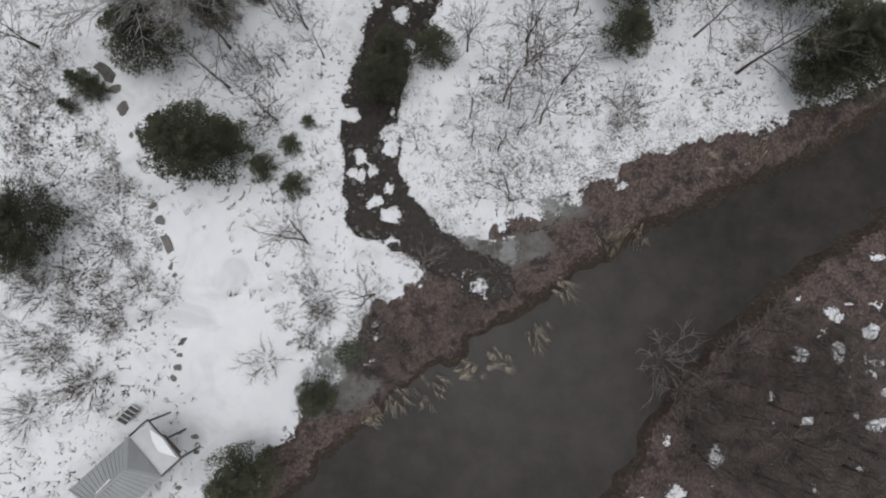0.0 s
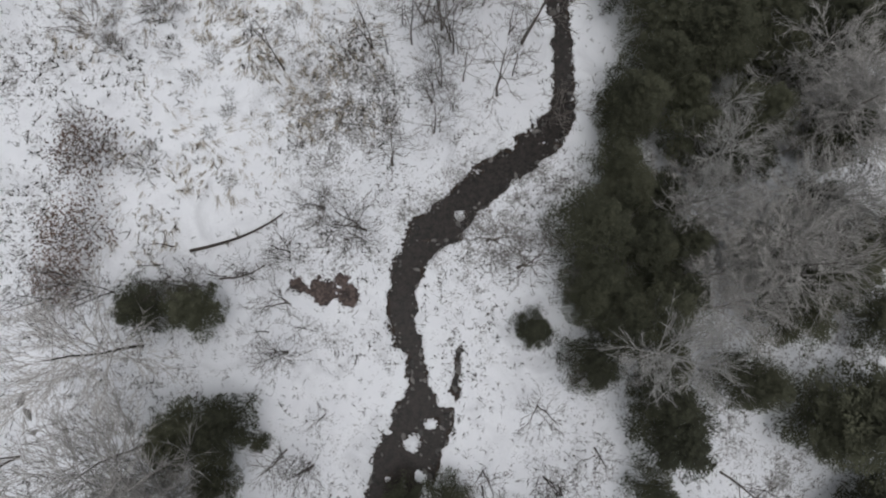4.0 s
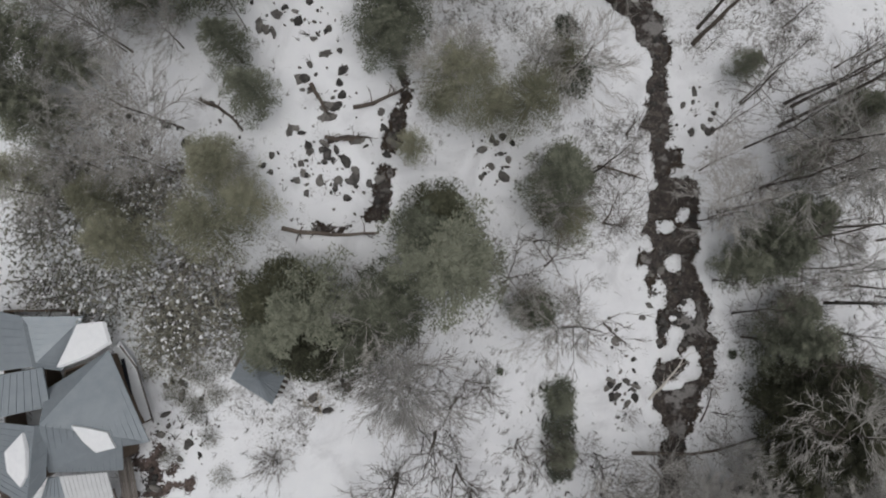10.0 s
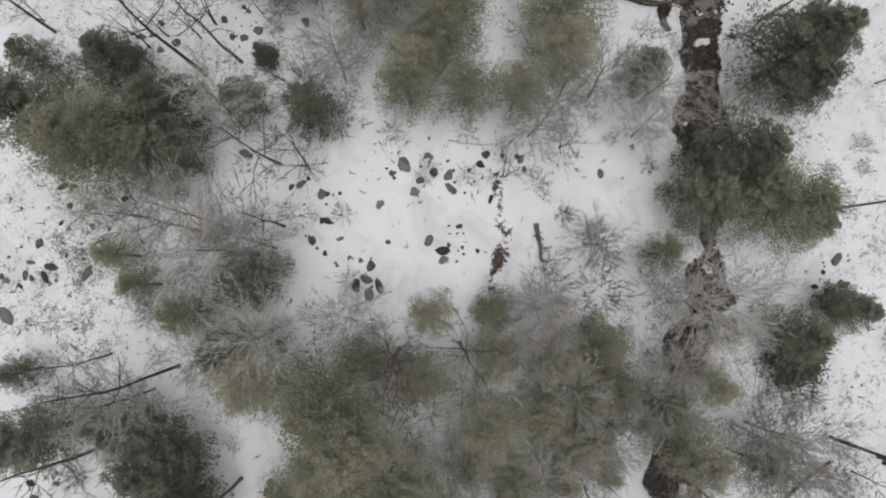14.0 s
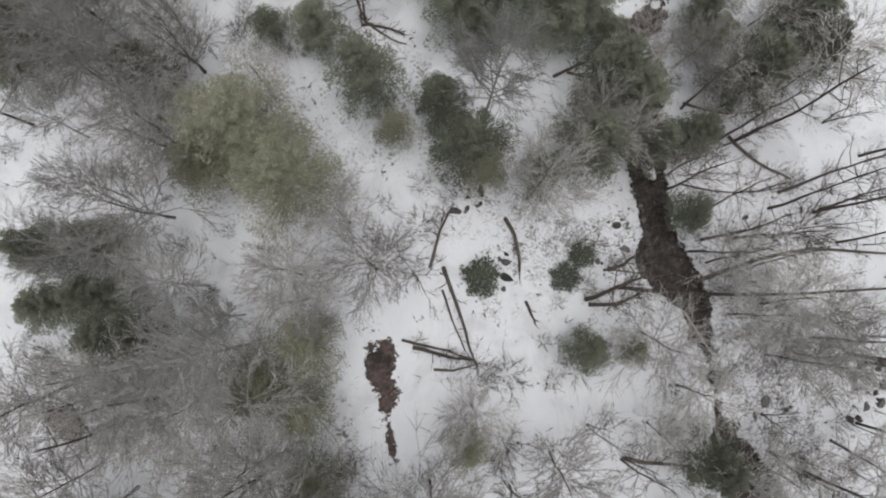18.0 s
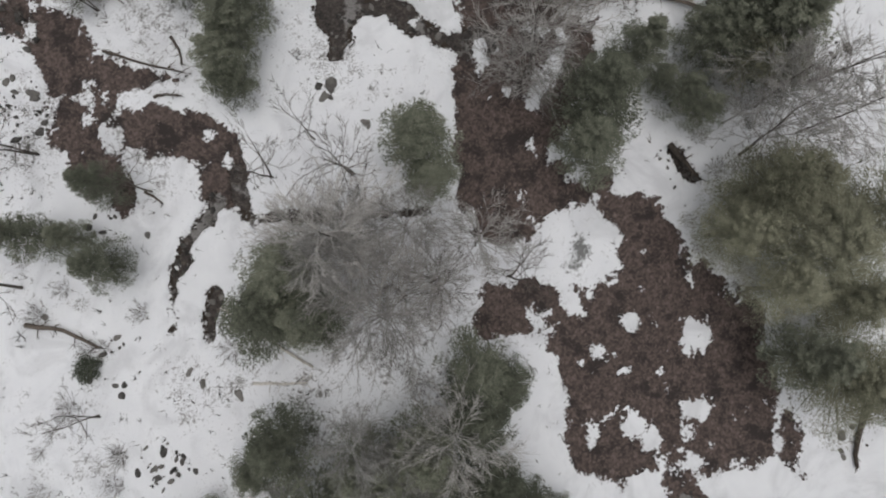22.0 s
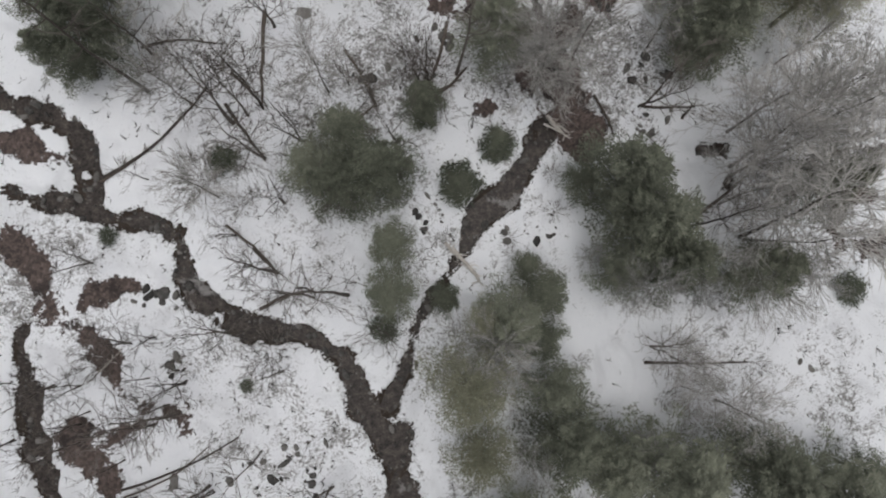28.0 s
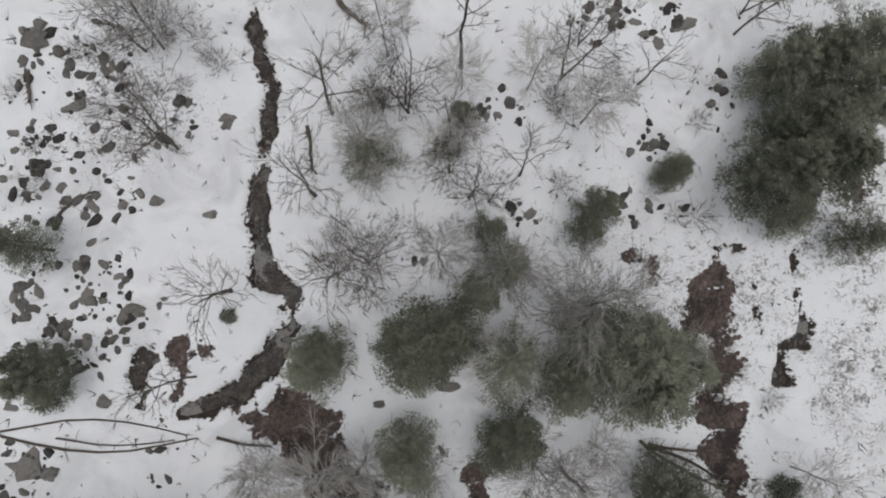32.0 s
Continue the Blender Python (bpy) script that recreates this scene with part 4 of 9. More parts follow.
FAR_OFF = pose(0, -2000, -300)
KINDS = {
    "hemlock": [conifer("hemlock", "dark green hemlock with drooping needle boughs in snow", 11 + 2 * n, 6.0, 2.0, 15000, NEEDLES, length=0.165) for n in range(4)],
    "big_hemlock": [conifer("hemlock", "tall dark hemlock with a dense broad crown", 31 + 2 * n, 9.0, 3.2, 27000, NEEDLES, length=0.18) for n in range(3)],
    "spruce": [conifer("spruce", "grey-green spruce with soft ragged boughs", 211 + 2 * n, 6.5, 2.0, 13000, HAZEGREEN, length=0.15) for n in range(5)],
    "small_spruce": [conifer("young_spruce", "small grey-green spruce standing in the snow", 251 + 2 * n, 2.8, 1.0, 4600, HAZEGREEN, 0.05, length=0.12) for n in range(3)],
    "small_hemlock": [conifer("young_hemlock", "small dark green hemlock standing in the snow", 51 + 2 * n, 2.8, 1.0, 4600, NEEDLES, 0.05, length=0.125) for n in range(3)],
    "pine": [conifer("pine", "olive-green pine with a soft sparse crown", 71 + 2 * n, 7.5, 2.6, 12000, OLIVE, 0.3, 1.6, 0.15) for n in range(4)],
    "big_pine": [conifer("pine", "broad olive-green pine with a soft dense crown", 271 + 2 * n, 9.5, 3.8, 27000, OLIVE, 0.3, 1.6, 0.16) for n in range(2)],
    "green_shrub": [leafy_shrub("evergreen_shrub", "low grey-green evergreen shrub in the snow", 91 + 2 * n, 1100, SHRUBGREEN, 0.2) for n in range(3)],
    "laurel": [leafy_shrub("laurel_bush", "mottled laurel bush with leaf clumps and snow between", 101 + 2 * n, 430, LAUREL, 0.12, 0.5, 20, fill=0.25, snow=46) for n in range(3)],
    "russet": [leafy_shrub("russet_bush", "leafy bush with withered red-brown leaves", 111 + 2 * n, 700, RUSSET, 0.11, 0.9, 18) for n in range(2)],
    "bush": [bare_shrub("bare_bush", "leafless brown bush of thin stems in snow", 121 + n, 30, BRUSH) for n in range(4)],
    "bare": [bare_tree("bare_tree", "small leafless tree with dark spreading branches", 131 + 3 * n, 5.0, 2.0, 9, 0.25, (BARK, TWIGS), 1 + n % 2, thick=0.06) for n in range(6)],
    "tall": [bare_tree("tall_bare_tree", "tall thin leafless tree with a straight dark trunk", 161 + 3 * n, 9.5, 1.7, 10, 0.5, (BARK, TWIGS), 1, 1, 5, thick=0.11) for n in range(4)],
    "great": [bare_tree("old_bare_tree", "very tall leafless tree with dark forking limbs", 301 + 3 * n, 14.5, 3.4, 18, 0.4, (BARK, TWIGS), 1, 2, 5, thick=0.15, least=0.013) for n in range(3)],
    "great_pale": [bare_tree("old_pale_tree", "tall leafless tree with pale grey spreading limbs", 321 + 3 * n, 11.0, 4.2, 36, 0.36, (PALEBARK, PALEBARK), 1, 2, 8, thick=0.16, least=0.0175, droop=0.25) for n in range(4)],
    "windfall": [bare_tree("fallen_tree", "uprooted leafless tree lying over the brook", 341, 13.0, 3.4, 75, 0.3, (DEADWOOD, BRUSH), 1, 2, 7, thick=0.13, least=0.017)],
    "pale": [bare_tree("pale_bare_tree", "large leafless tree with a pale grey twiggy crown", 181 + 3 * n, 7.5, 3.1, 34, 0.3, (BARK, PALE), 1, 2, 7, thick=0.085, least=0.0135, droop=0.3) for n in range(4)],
}
for made in KINDS.values():
    for ob in made:
        ob.matrix_basis = FAR_OFF
chance = random.Random(7)
GROUPS = {"hemlock": "hemlocks of the valley", "big_hemlock": "hemlocks of the valley", "small_hemlock": "young hemlocks", "spruce": "grey spruces of the wood", "small_spruce": "young spruces", "pine": "olive pines of the wood", "big_pine": "olive pines of the wood",
          "green_shrub": "evergreen shrubs", "laurel": "laurel bushes", "russet": "russet bushes", "bush": "bare bushes", "bare": "small bare trees",
          "tall": "tall bare trees", "pale": "pale bare trees", "great": "old bare trees", "great_pale": "old pale trees", "windfall": "windfalls"}
SIZES = {"spruce": 1.74, "small_spruce": 0.9, "hemlock": 1.95, "big_hemlock": 2.85, "small_hemlock": 0.9, "pine": 2.1, "big_pine": 3.15, "pale": 2.8}
USED = set()


def grow(kind, *places):
    """Plant a kind at places of (x, y, radius), or (x, y, height over the usual) for bare trees."""
    for x, y, r in places:
        made = KINDS[kind]
        pick = chance.randrange(len(made))
        s = r / SIZES.get(kind, 1.0)
        up = s ** 0.8 * chance.uniform(0.9, 1.1) if kind in SIZES else s * chance.uniform(0.9, 1.15)
        up *= 1.25 if kind == "great_pale" else 1.0
        m = Matrix.LocRotScale((x, y, ground_z(x, y) - 0.05), Euler((0, 0, chance.uniform(0, 6.28))), (s, s, up))
        if (kind, pick) not in USED:
            USED.add((kind, pick))
            made[pick].matrix_basis = m
            tagged(made[pick], group=GROUPS[kind])
        else:
            copy_thing(made[pick], m)


def fell(x0, y0, x1, y1):
    """Lay the windfall down from its root to its top."""
    a, b = Vector((x0, y0, ground_z(x0, y0) + 0.35)), Vector((x1, y1, ground_z(x1, y1) + 0.35))
    turn = (b - a).to_track_quat("Z", "X")
    s = (b - a).length / 14.5
    flat = Matrix.Diagonal((1.0, 1.0, 0.3, 1.0))
    body = turn.to_matrix().to_4x4() @ Matrix.Diagonal((s * 0.95, s * 0.95, s, 1.0))
    m = Matrix.Translation(a) @ flat @ body
    top = KINDS["windfall"][0]
    for ob in top.children:
        ob.data.transform(m)
        ob.data.transform(Matrix.Translation(-a))
    top.matrix_basis = Matrix.Translation(a)
    tagged(top, group=GROUPS["windfall"])


def boulder_mesh(seed, name="boulder"):
    bm = bmesh.new()
    bmesh.ops.create_icosphere(bm, subdivisions=2, radius=1.0)
    for v in bm.verts:
        d = 1 + 0.6 * noise.noise(v.co * 1.1 + Vector((seed * 3.1, 0, 0))) + 0.25 * noise.noise(v.co * 2.6 + Vector((0, seed, 0)))
        v.co *= d
        v.co.z *= 0.6
    me = bpy.data.meshes.new(name)
    bm.to_mesh(me)
    bm.free()
    me.materials.append(STONE)
    return me


BOULDERS = [boulder_mesh(n) for n in range(5)]


def boulders(*places):
    for x, y, r in places:
        ob = new("boulder", BOULDERS[chance.randrange(5)])
        tagged(ob, "dark wet stone poking out of the snow", "stone", "stones in the snow")
        s = r * 1.05
        ob.matrix_basis = Matrix.LocRotScale((x, y, ground_z(x, y) - 0.05 * s), Euler((0, 0, chance.uniform(0, 6.28))), (s * chance.uniform(0.8, 1.3), s * chance.uniform(0.5, 0.8), s * 0.6))


def log(kind, x0, y0, x1, y1, r):
    """A fallen trunk with stub branches, a little bent."""
    s = Shape(int(abs(x0 * 7 + y0 * 13)))
    a, b = Vector((x0, y0, ground_z(x0, y0))), Vector((x1, y1, ground_z(x1, y1)))
    count = 6
    bow = Vector((-(b - a).y, (b - a).x, 0)) * s.rnd.uniform(-0.1, 0.1) * (0.25 if kind == "pale" else 1.0)
    spine = [a.lerp(b, k / count) + bow * math.sin(math.pi * k / count) + Vector((s.rnd.uniform(-1, 1), s.rnd.uniform(-1, 1), s.rnd.uniform(0, 1))) * r * 0.5 + Vector((0, 0, r * 0.7 + 0.03)) for k in range(count + 1)]
    mid = spine[count // 2].copy()
    s.tube([p - mid for p in spine], [r * (1.15 - 0.6 * k / count) for k in range(count + 1)], 8)
    t = Shape(s.rnd.randrange(999))
    for k in range(11):
        at = spine[1 + t.rnd.randrange(count)] - mid
        way = ((b - a).normalized() * 0.7 + Vector((t.rnd.uniform(-1, 1), t.rnd.uniform(-1, 1), t.rnd.uniform(0.0, 0.7)))).normalized()
        branch_out(t, at, way, t.rnd.uniform(0.35, 0.9) * min(1.0, (b - a).length / 3), r * 0.35, 1, kids=2)
    pale = kind == "pale"
    root = thing("fallen_log" if r > 0.07 else "fallen_branch", "bleached pale fallen trunk lying on the snow" if pale else "dark fallen trunk lying on the snow", "log", "fallen wood")
    root.location = mid
    part("trunk", s.mesh("trunk", BIRCH if pale else DEADWOOD, True), root)
    part("crown", t.mesh("crown", BIRCH if pale else DEADWOOD), root)


# ---- house, gazebo and river cabin ----
def slab(name, corners, thick, mat, parent, label=""):
    """A flat panel of some thickness with a softened rim, from its upper corners."""
    top = [Vector(c) for c in corners]
    mid = sum(top, Vector()) / len(top)
    up = (top[1] - top[0]).cross(top[2] - top[0]).normalized()
    if up.z < 0:
        top.reverse()
        up = -up
    bm = bmesh.new()
    a = [bm.verts.new(p - mid) for p in top]
    b = [bm.verts.new(p - mid - up * thick) for p in top]
    bm.faces.new(a)
    bm.faces.new(b[::-1])
    for k in range(len(a)):
        j = (k + 1) % len(a)
        bm.faces.new((a[k], b[k], b[j], a[j]))
    bmesh.ops.bevel(bm, geom=list(bm.edges), offset=min(0.02, thick * 0.2), segments=1, affect="EDGES")
    me = bpy.data.meshes.new(name)
    bm.to_mesh(me)
    bm.free()
    me.materials.append(mat)
    ob = new(name, me)
    ob.location = mid - (parent.matrix_basis.translation if parent else Vector())
    ob.parent = parent
    return tagged(ob, label)


def seam_between(a, b, r, mat, parent, name="seam"):
    s = Shape(1)
    a, b = Vector(a), Vector(b)
    s.stick(-(b - a) / 2, (b - a) / 2, r, r, 4)
    ob = new(name, s.mesh(name, mat))
    ob.location = (a + b) / 2 - (parent.matrix_basis.translation if parent else Vector())
    ob.parent = parent
    return ob


def roof_plane(parent, p, count=9, mat=None, name="roof_panel"):
    """A roof plane p0-p1 (ridge side) to p2-p3 (eave side) with standing seams down the slope."""
    mat = mat or METAL
    slab(name, p, 0.1, mat, parent)
    p = [Vector(c) + Vector((0, 0, 0.02)) for c in p]
    for k in range(1, count):
        seam_between(p[0].lerp(p[1], k / count), p[3].lerp(p[2], k / count), 0.022, mat, parent)


def walls(parent, corners, low, high, mat):
    """Siding panels round a footprint."""
    for k in range(len(corners)):
        (x0, y0), (x1, y1) = corners[k], corners[(k + 1) % len(corners)]
        slab("wall", [(x0, y0, low), (x1, y1, low), (x1, y1, high), (x0, y0, high)], 0.12, mat, parent)


def snow_patch(parent, corners):
    slab("snow_patch", [Vector(c) + Vector((0, 0, 0.26)) for c in corners], 0.24, SNOW, parent, "melting patch of snow")


def hoop(x, y, r, mat, label):
    """A ring lying flat."""
    s = Shape(3)
    count, sides, thick = 20, 6, r * 0.17
    for k in range(count):
        a = 2 * math.pi * k / count
        for j in range(sides):
            c = 2 * math.pi * j / sides
            s.v.append(((r + thick * math.cos(c)) * math.cos(a), (r + thick * math.cos(c)) * math.sin(a), thick * math.sin(c)))
    for k in range(count):
        for j in range(sides):
            m, i = (k + 1) % count, (j + 1) % sides
            s.f.append((k * sides + j, m * sides + j, m * sides + i, k * sides + i))
    ob = new("ring", s.mesh("ring", mat, True))
    ob.location = (x, y, ground_z(x, y) + thick * 0.6)
    return tagged(ob, label, "ring")


house = thing("house", "grey metal-roofed house with several gables and snow patches", "house")
house.location = (-26.51, 78.96, 8.0)
roof_plane(house, [(-24.84, 77.00, 12.00), (-20.24, 76.12, 12.00), (-21.00, 73.92, 10.40), (-25.33, 73.97, 10.40)], 12)
roof_plane(house, [(-20.24, 76.12, 12.00), (-18.69, 75.81, 12.00), (-19.11, 75.70, 11.80), (-20.72, 75.48, 11.40)], 4)
roof_plane(house, [(-24.84, 77.00, 12.00), (-18.69, 75.81, 12.00), (-21.59, 80.89, 10.80), (-25.10, 78.83, 10.90)], 15)
roof_plane(house, [(-27.90, 79.70, 11.90), (-24.71, 80.16, 11.90), (-24.72, 77.85, 11.20), (-29.00, 77.11, 11.20)], 9)
roof_plane(house, [(-25.81, 83.05, 12.10), (-25.17, 80.20, 12.10), (-24.09, 79.83, 11.10), (-22.86, 82.90, 11.10)], 9)
roof_plane(house, [(-25.81, 83.05, 12.10), (-25.17, 80.20, 12.10), (-28.75, 79.89, 11.20), (-29.19, 83.76, 11.20)], 7)
roof_plane(house, [(-25.06, 76.96, 12.06), (-25.83, 72.43, 11.50), (-25.10, 73.75, 10.90), (-24.58, 76.96, 11.50)], 4)
roof_plane(house, [(-25.06, 76.96, 12.06), (-25.83, 72.43, 11.50), (-29.87, 74.33, 10.40), (-30.13, 77.30, 10.60)], 12)
roof_plane(house, [(-24.63, 73.76, 10.50), (-21.88, 73.90, 10.50), (-21.71, 72.32, 10.10), (-24.37, 71.83, 10.10)], 11, PALEMETAL, "porch_roof")
roof_plane(house, [(-25.29, 73.71, 10.50), (-24.63, 73.76, 10.50), (-24.37, 71.83, 10.10), (-26.25, 71.46, 10.10)], 5, METAL, "porch_roof")
seam_between((-25.95, 71.52, 10.05), (-25.68, 70.51, 9.80), 0.045, PALEMETAL, house, "rafter")
seam_between((-25.35, 71.63, 10.05), (-25.12, 70.65, 9.80), 0.045, PALEMETAL, house, "rafter")
seam_between((-24.76, 71.74, 10.05), (-24.55, 70.78, 9.80), 0.045, PALEMETAL, house, "rafter")
seam_between((-24.16, 71.85, 10.05), (-23.98, 70.92, 9.80), 0.045, PALEMETAL, house, "rafter")
seam_between((-23.57, 71.96, 10.05), (-23.41, 71.06, 9.80), 0.045, PALEMETAL, house, "rafter")
seam_between((-22.97, 72.07, 10.05), (-22.84, 71.19, 9.80), 0.045, PALEMETAL, house, "rafter")
seam_between((-22.37, 72.19, 10.05), (-22.27, 71.33, 9.80), 0.045, PALEMETAL, house, "rafter")
seam_between((-21.77, 72.30, 10.05), (-21.70, 71.47, 9.80), 0.045, PALEMETAL, house, "rafter")
seam_between((-25.76, 70.45, 9.78), (-21.64, 71.43, 9.78), 0.06, PALEMETAL, house, "beam")
slab("porch_floor", [(-26.90, 71.60, 8.70), (-22.43, 72.44, 8.70), (-22.18, 71.37, 8.70), (-26.39, 70.39, 8.70)], 0.1, TIMBER, house)
slab("deck_board", [(-22.29, 74.34, 8.80), (-22.15, 74.33, 8.80), (-21.64, 71.35, 8.80), (-21.78, 71.31, 8.80)], 0.05, TIMBER, house)
slab("deck_board", [(-22.13, 74.33, 8.80), (-21.99, 74.32, 8.80), (-21.48, 71.34, 8.80), (-21.62, 71.31, 8.80)], 0.05, TIMBER, house)
slab("deck_board", [(-21.97, 74.32, 8.80), (-21.83, 74.32, 8.80), (-21.32, 71.33, 8.80), (-21.46, 71.30, 8.80)], 0.05, TIMBER, house)
slab("deck_board", [(-21.81, 74.32, 8.80), (-21.67, 74.31, 8.80), (-21.16, 71.33, 8.80), (-21.30, 71.30, 8.80)], 0.05, TIMBER, house)
slab("deck_board", [(-21.65, 74.31, 8.80), (-21.51, 74.31, 8.80), (-21.00, 71.32, 8.80), (-21.13, 71.29, 8.80)], 0.05, TIMBER, house)
slab("deck_board", [(-21.49, 74.31, 8.80), (-21.35, 74.30, 8.80), (-20.83, 71.32, 8.80), (-20.97, 71.29, 8.80)], 0.05, TIMBER, house)
slab("steps", [(-24.14, 70.79, 8.50), (-22.81, 70.99, 8.50), (-22.66, 70.15, 8.30), (-24.03, 69.95, 8.30)], 0.3, TIMBER, house)
slab("side_deck", [(-22.19, 80.87, 9.30), (-21.78, 81.25, 9.30), (-20.85, 79.96, 9.30), (-19.82, 76.64, 9.30), (-20.27, 76.44, 9.30), (-21.58, 78.98, 9.30)], 0.12, SNOW, house, "snow-covered side deck")
slab("window_pane", [(-21.59, 80.21, 9.50), (-21.38, 80.27, 9.50), (-20.91, 78.11, 9.50), (-21.12, 78.02, 9.50)], 0.05, DARKGLASS, house, "dark window")
seam_between((-21.32, 81.06, 10.10), (-20.31, 79.68, 10.10), 0.05, TIMBER, house, "handrail")
seam_between((-20.31, 79.68, 10.10), (-19.37, 76.51, 10.10), 0.05, TIMBER, house, "handrail")
snow_patch(house, [(-22.93, 76.92, 11.95), (-22.12, 76.76, 11.95), (-20.92, 76.46, 11.95), (-20.68, 75.53, 11.60), (-21.92, 75.24, 11.30), (-22.51, 75.94, 11.55)])
snow_patch(house, [(-27.19, 75.46, 11.10), (-25.78, 76.60, 11.75), (-25.50, 75.64, 11.85), (-25.64, 74.22, 11.60), (-26.08, 73.57, 11.40), (-27.03, 74.35, 11.10)])
snow_patch(house, [(-24.23, 80.08, 11.20), (-23.17, 81.92, 11.40), (-23.01, 82.47, 11.30), (-21.68, 82.58, 11.10), (-21.39, 81.33, 11.00), (-22.83, 80.55, 11.10)])
walls(house, [(-25.47, 74.45), (-21.31, 74.41), (-21.42, 75.93), (-20.31, 76.34), (-21.91, 80.58), (-24.71, 79.73)], 7.4, 9.9, WALLWOOD)
walls(house, [(-28.16, 73.96), (-26.46, 73.29), (-25.80, 74.46), (-25.53, 77.90), (-25.92, 80.72), (-24.89, 80.44), (-24.15, 83.32), (-28.39, 83.46)], 7.4, 9.9, WALLWOOD)
log("dark", -21.93, 70.00, -21.95, 71.55, 0.08)
log("dark", -21.93, 70.00, -19.92, 70.31, 0.08)
log("dark", -19.92, 70.31, -20.03, 71.61, 0.08)

gazebo = thing("gazebo", "grey hip-roofed gazebo with dark steps at its side", "gazebo")
gazebo.location = (-13.66, 79.60, 8.2)
roof_plane(gazebo, [(-12.81, 78.91, 11.40), (-12.79, 78.91, 11.40), (-14.78, 78.91, 10.30), (-13.64, 80.80, 10.30)], 7)
roof_plane(gazebo, [(-12.81, 78.91, 11.40), (-12.79, 78.91, 11.40), (-12.38, 77.26, 10.30), (-14.78, 78.91, 10.30)], 7)
roof_plane(gazebo, [(-12.81, 78.91, 11.40), (-12.79, 78.91, 11.40), (-11.33, 79.42, 10.30), (-12.38, 77.26, 10.30)], 7)
roof_plane(gazebo, [(-12.81, 78.91, 11.40), (-12.79, 78.91, 11.40), (-13.64, 80.80, 10.30), (-11.33, 79.42, 10.30)], 7)
seam_between((-13.58, 80.60, 10.30), (-13.58, 80.60, 8.0), 0.07, TIMBER, gazebo, "post")
seam_between((-14.59, 78.94, 10.30), (-14.59, 78.94, 8.0), 0.07, TIMBER, gazebo, "post")
seam_between((-12.47, 77.49, 10.30), (-12.47, 77.49, 8.0), 0.07, TIMBER, gazebo, "post")
seam_between((-11.55, 79.39, 10.30), (-11.55, 79.39, 8.0), 0.07, TIMBER, gazebo, "post")
slab("floor_deck", [(-14.15, 81.14, 8.60), (-15.17, 79.44, 8.60), (-12.93, 77.98, 8.60), (-11.98, 79.89, 8.60)], 0.2, TIMBER, gazebo)
slab("side_landing", [(-12.09, 79.65, 9.00), (-11.29, 79.25, 8.80), (-12.10, 77.65, 8.80), (-12.68, 77.72, 9.00)], 0.2, DEADWOOD, gazebo)
slab("tread", [(-11.76, 79.01, 9.06), (-11.41, 78.85, 9.06), (-11.48, 78.71, 9.06), (-11.83, 78.87, 9.06)], 0.06, PALEMETAL, gazebo)
slab("tread", [(-11.91, 78.69, 9.06), (-11.56, 78.53, 9.06), (-11.63, 78.39, 9.06), (-11.98, 78.55, 9.06)], 0.06, PALEMETAL, gazebo)
slab("tread", [(-12.05, 78.37, 9.06), (-11.70, 78.21, 9.06), (-11.77, 78.07, 9.06), (-12.12, 78.23, 9.06)], 0.06, PALEMETAL, gazebo)
slab("tread", [(-12.20, 78.05, 9.06), (-11.85, 77.89, 9.06), (-11.92, 77.75, 9.06), (-12.27, 77.91, 9.06)], 0.06, PALEMETAL, gazebo)
slab("tread", [(-12.34, 77.73, 9.06), (-11.99, 77.58, 9.06), (-12.06, 77.43, 9.06), (-12.41, 77.59, 9.06)], 0.06, PALEMETAL, gazebo)

cabin = thing("river_cabin", "small cabin with a grey seamed metal roof by the river", "cabin")
cabin.location = (-20.67, -10.26, 6.3)
roof_plane(cabin, [(-17.99, -9.32, 10.30), (-19.96, -11.12, 10.30), (-21.98, -10.85, 8.90), (-18.73, -7.90, 8.90)], 13, SILVERMETAL)
roof_plane(cabin, [(-17.99, -9.32, 10.30), (-19.96, -11.12, 10.30), (-19.58, -13.08, 8.90), (-16.69, -10.13, 8.90)], 13, SILVERMETAL)
roof_plane(cabin, [(-17.99, -9.32, 10.30), (-17.97, -9.33, 10.30), (-16.69, -10.13, 8.90), (-18.73, -7.90, 8.90)], 9, SILVERMETAL)
roof_plane(cabin, [(-19.96, -11.12, 10.30), (-19.97, -11.14, 10.30), (-19.58, -13.08, 8.90), (-21.98, -10.85, 8.90)], 9, SILVERMETAL)
seam_between((-18.73, -7.90, 8.90), (-17.99, -9.32, 10.30), 0.06, SILVERMETAL, cabin, "ridge_cap")
seam_between((-16.69, -10.13, 8.90), (-17.99, -9.32, 10.30), 0.06, SILVERMETAL, cabin, "ridge_cap")
seam_between((-17.99, -9.32, 10.30), (-19.96, -11.12, 10.30), 0.06, SILVERMETAL, cabin, "ridge_cap")
seam_between((-21.98, -10.85, 8.90), (-19.96, -11.12, 10.30), 0.06, SILVERMETAL, cabin, "ridge_cap")
roof_plane(cabin, [(-17.71, -7.07, 8.55), (-15.77, -9.14, 8.55), (-16.77, -10.07, 8.80), (-18.71, -8.05, 8.80)], 15, PALEMETAL, "porch_roof")
snow_patch(cabin, [(-19.60, -10.62, 10.25), (-19.48, -10.56, 10.25), (-18.69, -9.79, 10.25), (-18.82, -9.79, 10.25)])
snow_patch(cabin, [(-17.48, -7.38, 8.60), (-16.69, -7.96, 8.60), (-15.82, -9.03, 8.60), (-16.35, -8.87, 8.60), (-16.87, -8.70, 8.65), (-17.29, -8.05, 8.65)])
